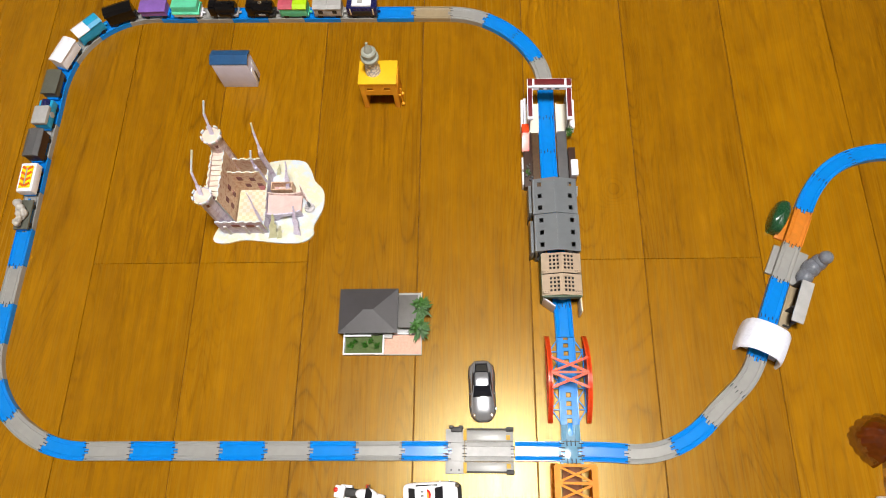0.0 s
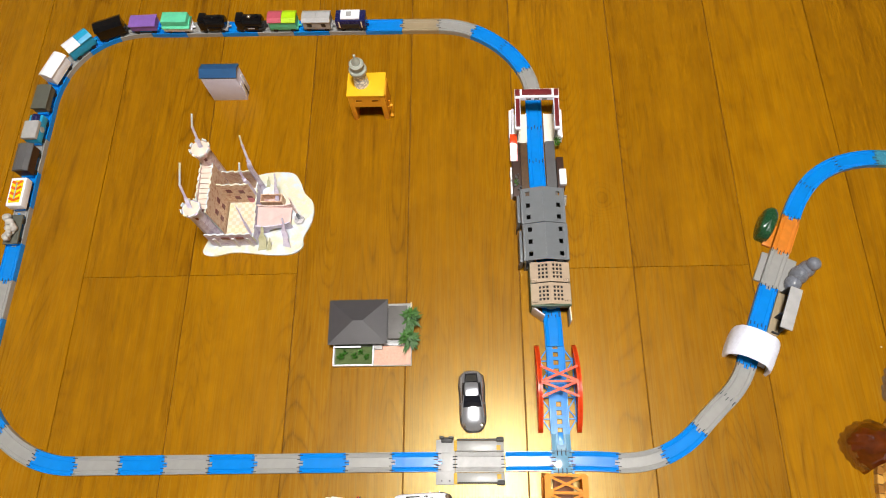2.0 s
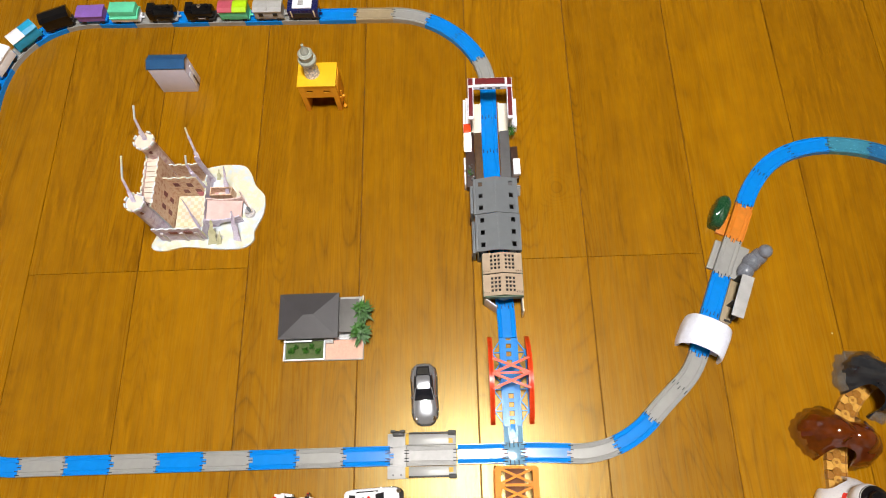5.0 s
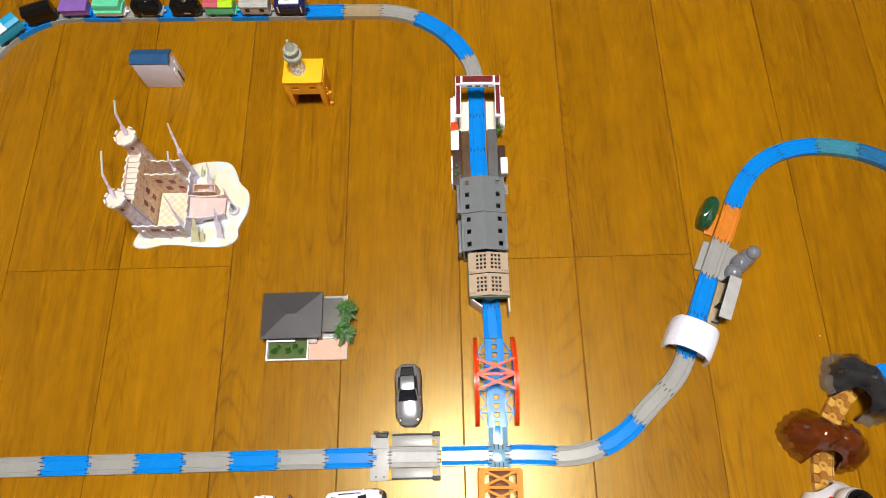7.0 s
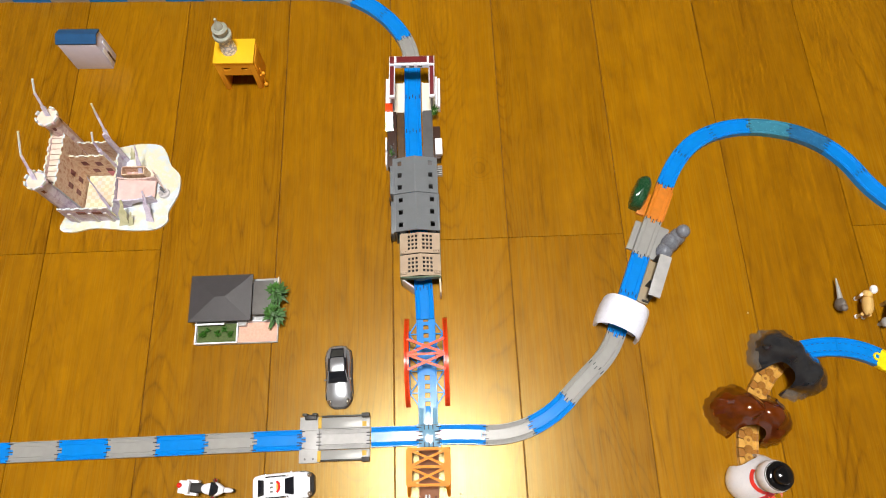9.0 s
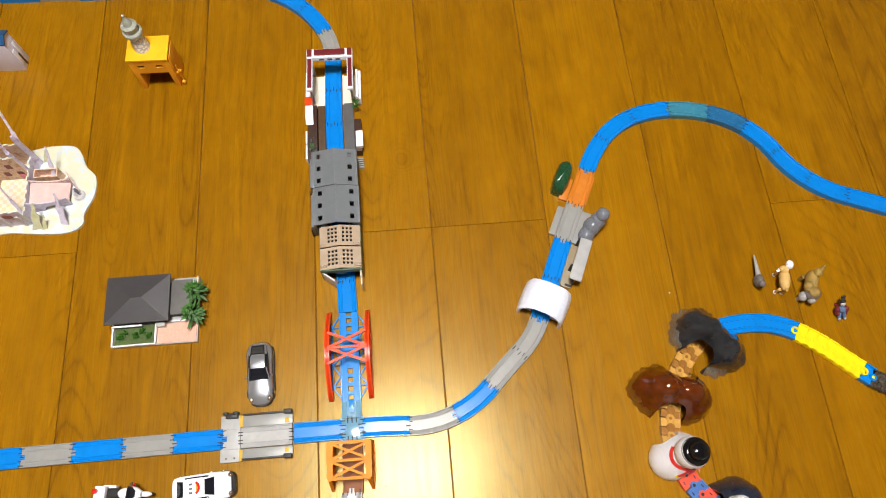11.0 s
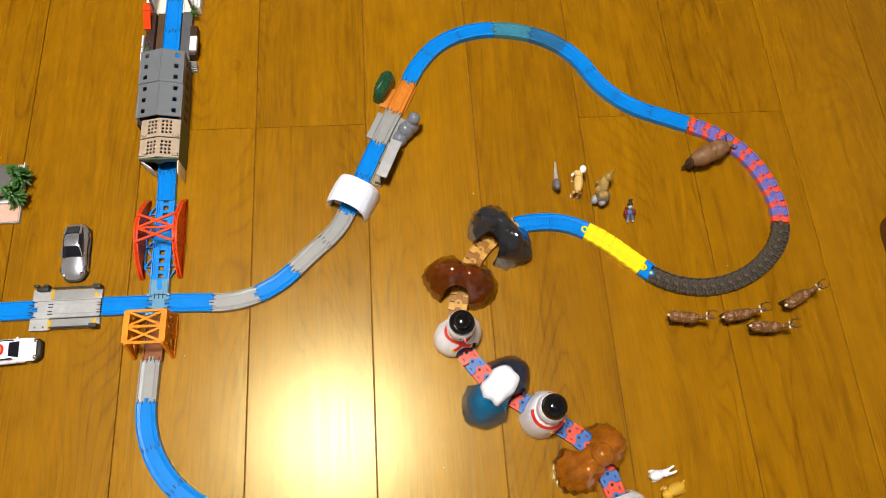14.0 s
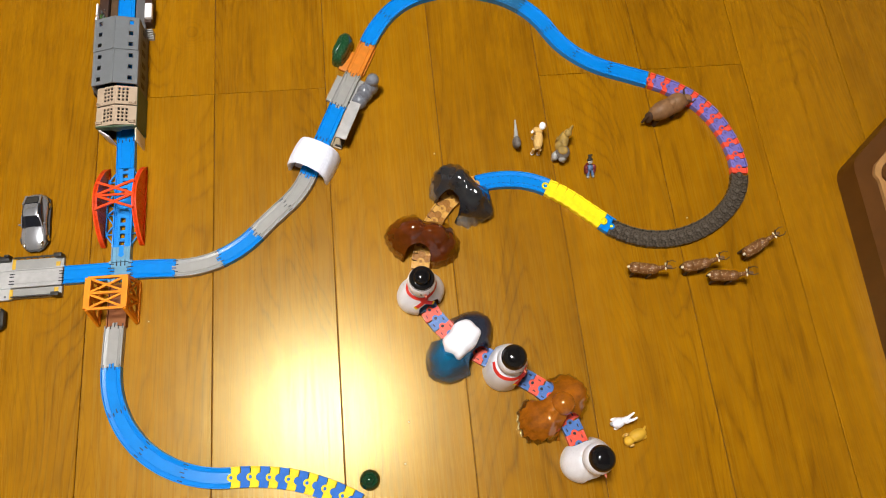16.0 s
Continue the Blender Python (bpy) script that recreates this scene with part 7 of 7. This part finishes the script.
DOLL = [
    (0, "tube", ([(-0.003, 0, 0.012), (-0.0042, -0.001, 0.002)], 0.0025, 8)), (0, "tube", ([(0.003, 0, 0.012), (0.0042, -0.001, 0.002)], 0.0025, 8)), (3, "ball", ((-0.0044, -0.002, 0.0018), (0.0022, 0.0030, 0.0018))), (3, "ball", ((0.0044, -0.002, 0.0018), (0.0022, 0.0030, 0.0018))),
    (0, "ball", ((0, 0, 0.0165), (0.0052, 0.0036, 0.0062))), (1, "ball", ((-0.0068, 0.001, 0.0165), (0.0034, 0.0034, 0.0052))), (1, "ball", ((0.0068, 0.001, 0.0165), (0.0034, 0.0034, 0.0052))), (3, "ball", ((0, 0, 0.0255), (0.0038, 0.0036, 0.0040))),
    (2, "ball", ((0, 0.0005, 0.0290), (0.0050, 0.0046, 0.0022))), (2, "tube", ([(0, 0, 0.029), (0, 0.001, 0.035)], 0.0030, 10, 0.0024)), (2, "ball", ((0.001, 0.002, 0.036), (0.0042, 0.0020, 0.0014))), (1, "ball", ((-0.0055, 0.003, 0.0115), (0.0040, 0.0022, 0.0085))), (1, "ball", ((0.0055, 0.003, 0.0115), (0.0040, 0.0022, 0.0085)))]


def laid(p):
    """Turns a place on the upright doll to one on the doll leaning back on its cape."""
    c, n = math.cos(radians(40)), math.sin(radians(40))
    return p[0], p[2] * c + p[1] * n, p[2] * n - p[1] * c + 0.0015


DOLL = [(mi, k, (laid(q[0]), (q[1][0], q[1][2] * 0.7 + q[1][1] * 0.3, q[1][1] * 0.6 + q[1][2] * 0.4)) if k == "ball" else ([laid(p) for p in q[0]], *q[1:])) for mi, k, q in DOLL]
DOLL.append((1, "tube", ([(0, 0.010, 0.008), (0, 0.017, 0.009), (0, 0.024, 0)], 0.0040, 8, 0.0026)))
figure("toy_soldier", "tiny doll in a dark red cape, leaning back on the floor", 0.9560, -0.1645, 3, [M_COATBLUE, M_COATRED, M_BLACKM, M_LGREY], DOLL, size=0.84)
figure("rabbit_figure", "small white rabbit figure", 0.9365, -0.4875, 12, [M_WHITE, M_LGREY], [
    (0, "ball", ((-0.004, 0, 0.0085), (0.0082, 0.0062, 0.0072))), (0, "ball", ((0.0055, 0, 0.0135), (0.0052, 0.0046, 0.0050))), (0, "tube", ([(0.0055, 0.002, 0.017), (0.011, 0.004, 0.021), (0.015, 0.0055, 0.0225)], 0.0018, 8, 0.0012)),
    (0, "tube", ([(0.0065, -0.002, 0.017), (0.012, -0.002, 0.020), (0.0165, -0.001, 0.021)], 0.0018, 8, 0.0012)), (1, "ball", ((-0.0115, 0.001, 0.008), (0.0026, 0.0026, 0.0026))),
    (0, "ball", ((-0.006, -0.0055, 0.002), (0.0042, 0.0018, 0.002))), (0, "ball", ((-0.006, 0.0055, 0.002), (0.0042, 0.0018, 0.002))), (0, "ball", ((0.004, -0.003, 0.0035), (0.002, 0.0016, 0.0038))), (0, "ball", ((0.004, 0.003, 0.0035), (0.002, 0.0016, 0.0038)))])
figure("puppy_figure", "small yellow orange puppy figure lying down", 0.9505, -0.5055, 20, [M_DOGYEL, M_TANFUR], [
    (0, "ball", ((0.002, 0, 0.0085), (0.0125, 0.0072, 0.0080))), (0, "ball", ((-0.0105, -0.001, 0.010), (0.0062, 0.0058, 0.0060))), (1, "ball", ((-0.0095, 0.006, 0.009), (0.003, 0.0018, 0.0042))), (1, "ball", ((-0.0095, -0.0075, 0.009), (0.003, 0.0018, 0.0042))),
    (0, "ball", ((-0.010, -0.0055, 0.002), (0.0046, 0.0022, 0.0022))), (0, "ball", ((-0.0085, 0.0055, 0.002), (0.0046, 0.0022, 0.0022))), (0, "ball", ((0.010, -0.006, 0.003), (0.0046, 0.0026, 0.003))), (0, "tube", ([(0.012, 0.002, 0.010), (0.0155, 0.005, 0.013)], 0.0018, 7, 0.001))])

bead = thing("green_knob", "dark green glossy round plastic knob lying on the floor", "plastic knob", pose(0.634, -0.5235, 0))
part("dome", lathe(B(), [(0.0112, 0), (0.0118, 0.003), (0.0108, 0.0075), (0.0075, 0.011), (0.0058, 0.0118)], n=28), M_KNOB, bead)
part("button", lathe(B(), [(0.0052, 0.0118), (0.0050, 0.0138), (0.0032, 0.0155), (0, 0.016)], n=20), M_KNOB, bead)

tray = thing("leather_box", "dark brown low box with a rounded corner and pale rim", "storage box", pose(1.302, -0.182, 0))
OUT = [(-0.012, -0.35), (0.0, -0.03)] + [(0.022 - 0.022 * math.cos(radians(t)), -0.02 + 0.03 * math.sin(radians(t))) for t in range(0, 60, 12)] + [(0.11, 0.085), (0.32, 0.23), (0.62, 0.22), (0.62, -0.35)]
bm = B()
prism(bm, OUT, 0, 0.038, top_scale=1.0)
part("side", bm, M_LEATHER, tray, "dark brown sides")
INN = [(x + 0.022 + (0.004 if i < 3 else 0), y - 0.012 if y > -0.2 else y) for i, (x, y) in enumerate(OUT[:-2])] + [(0.6, 0.2), (0.6, -0.34)]
part("rim", prism(B(), INN, 0.0382, 0.043), M_RIM, tray, "pale rim")
INN2 = [(x + 0.008, y - 0.004) for x, y in INN[:-2]] + [(0.595, 0.19), (0.595, -0.335)]
part("top", prism(B(), INN2, 0.0432, 0.047), M_LEATHER, tray, "dark brown top")

rug = thing("shaggy_mat", "shaggy pale grey mat lying on the floorboards", "mat", pose(0.205, -0.474, 0, 0, 0, -3))
part("backing", box(B(), -0.32, 0, -0.42, 0, 0, 0.004, 0.001), M_RUG, rug)
rnd = random.Random(21)
V, F = [], []
for i in range(9000):
    u = rnd.random() ** 2
    x, y = (-0.11 * rnd.random(), -0.10 * rnd.random()) if i < 7000 else (-0.32 * rnd.random(), -0.42 * rnd.random())
    t, l = rnd.uniform(0, 6.28), rnd.uniform(0.003, 0.008)
    dx, dy, z = l * math.cos(t), l * math.sin(t), rnd.uniform(0.004, 0.010)
    k = len(V)
    V += [(x - dy * 0.08, y + dx * 0.08, 0.003), (x + dy * 0.08, y - dx * 0.08, 0.003), (x + dx, y + dy, z)]
    F.append((k, k + 1, k + 2))
me = bpy.data.meshes.new("pile")
me.from_pydata(V, [], F)
me.materials.append(M_RUG)
tagged(part("pile", me, None, rug), kind="stuff")

# crumbs on the boards
M_CRUMB = mat("crumb", (0.72, 0.62, 0.45), 0.7)
for k, (x, y, r) in enumerate(((0.378, -0.314, 0.0011), (0.684, -0.463, 0.0010), (0.676, -0.510, 0.0012), (0.748, -0.113, 0.0011), (-0.007, 0.139, 0.0010), (1.078, -0.233, 0.0010))):
    bm = B()
    bmesh.ops.create_icosphere(bm, subdivisions=2, radius=r)
    for v in bm.verts:
        v.co *= 1 + 0.35 * noise.noise(v.co * 700 + Vector((k * 3.0, 0, 0)))
        v.co.z = max(0.0, v.co.z * 0.7 + r * 0.55)
    whole("crumb", bm, M_CRUMB, "tiny pale crumb lying on the floorboards", "crumb", Matrix.Translation((x, y, 0)), "crumbs on the floor")

# ---- floorboards ----
def board_mesh(length):
    bm = B()
    w, c = BOARD - GAP, 0.0007
    prof = [(0, -0.004), (0, -c), (c, 0), (w - c, 0), (w, -c), (w, -0.004)]
    rows = [[bm.verts.new((x, y, z - dz if z > -0.003 else z)) for x, z in prof] for y, dz in ((0, 0.0004), (0.0005, 0), (length - 0.0005, 0), (length, 0.0004))]
    for a, b in zip(rows, rows[1:]):
        for j in range(5):
            bm.faces.new((a[j], a[j + 1], b[j + 1], b[j]))
    bm.faces.new(rows[0])
    bm.faces.new(rows[-1][::-1])
    return mesh_from("floorboard", bm, M_FLOOR, None)


LONG = 1.818
FULL, cache = board_mesh(LONG - 0.0005), {}
for k in range(math.ceil(X0 / BOARD), math.floor(X1 / BOARD)):
    y = (0.0 if k % 4 in (2, 3) else LONG / 2) - 2 * LONG
    while y < Y1:
        a, b = max(y, Y0), min(y + LONG, Y1)
        if b - a > 0.02:
            key = round(b - a, 3)
            if key not in cache:
                cache[key] = FULL if b - a > LONG - 0.001 else board_mesh(b - a - 0.0005)
            part("floorboard", cache[key], None, floor, m=Matrix.Translation((k * BOARD + GAP / 2, a, 0)))
        y += LONG
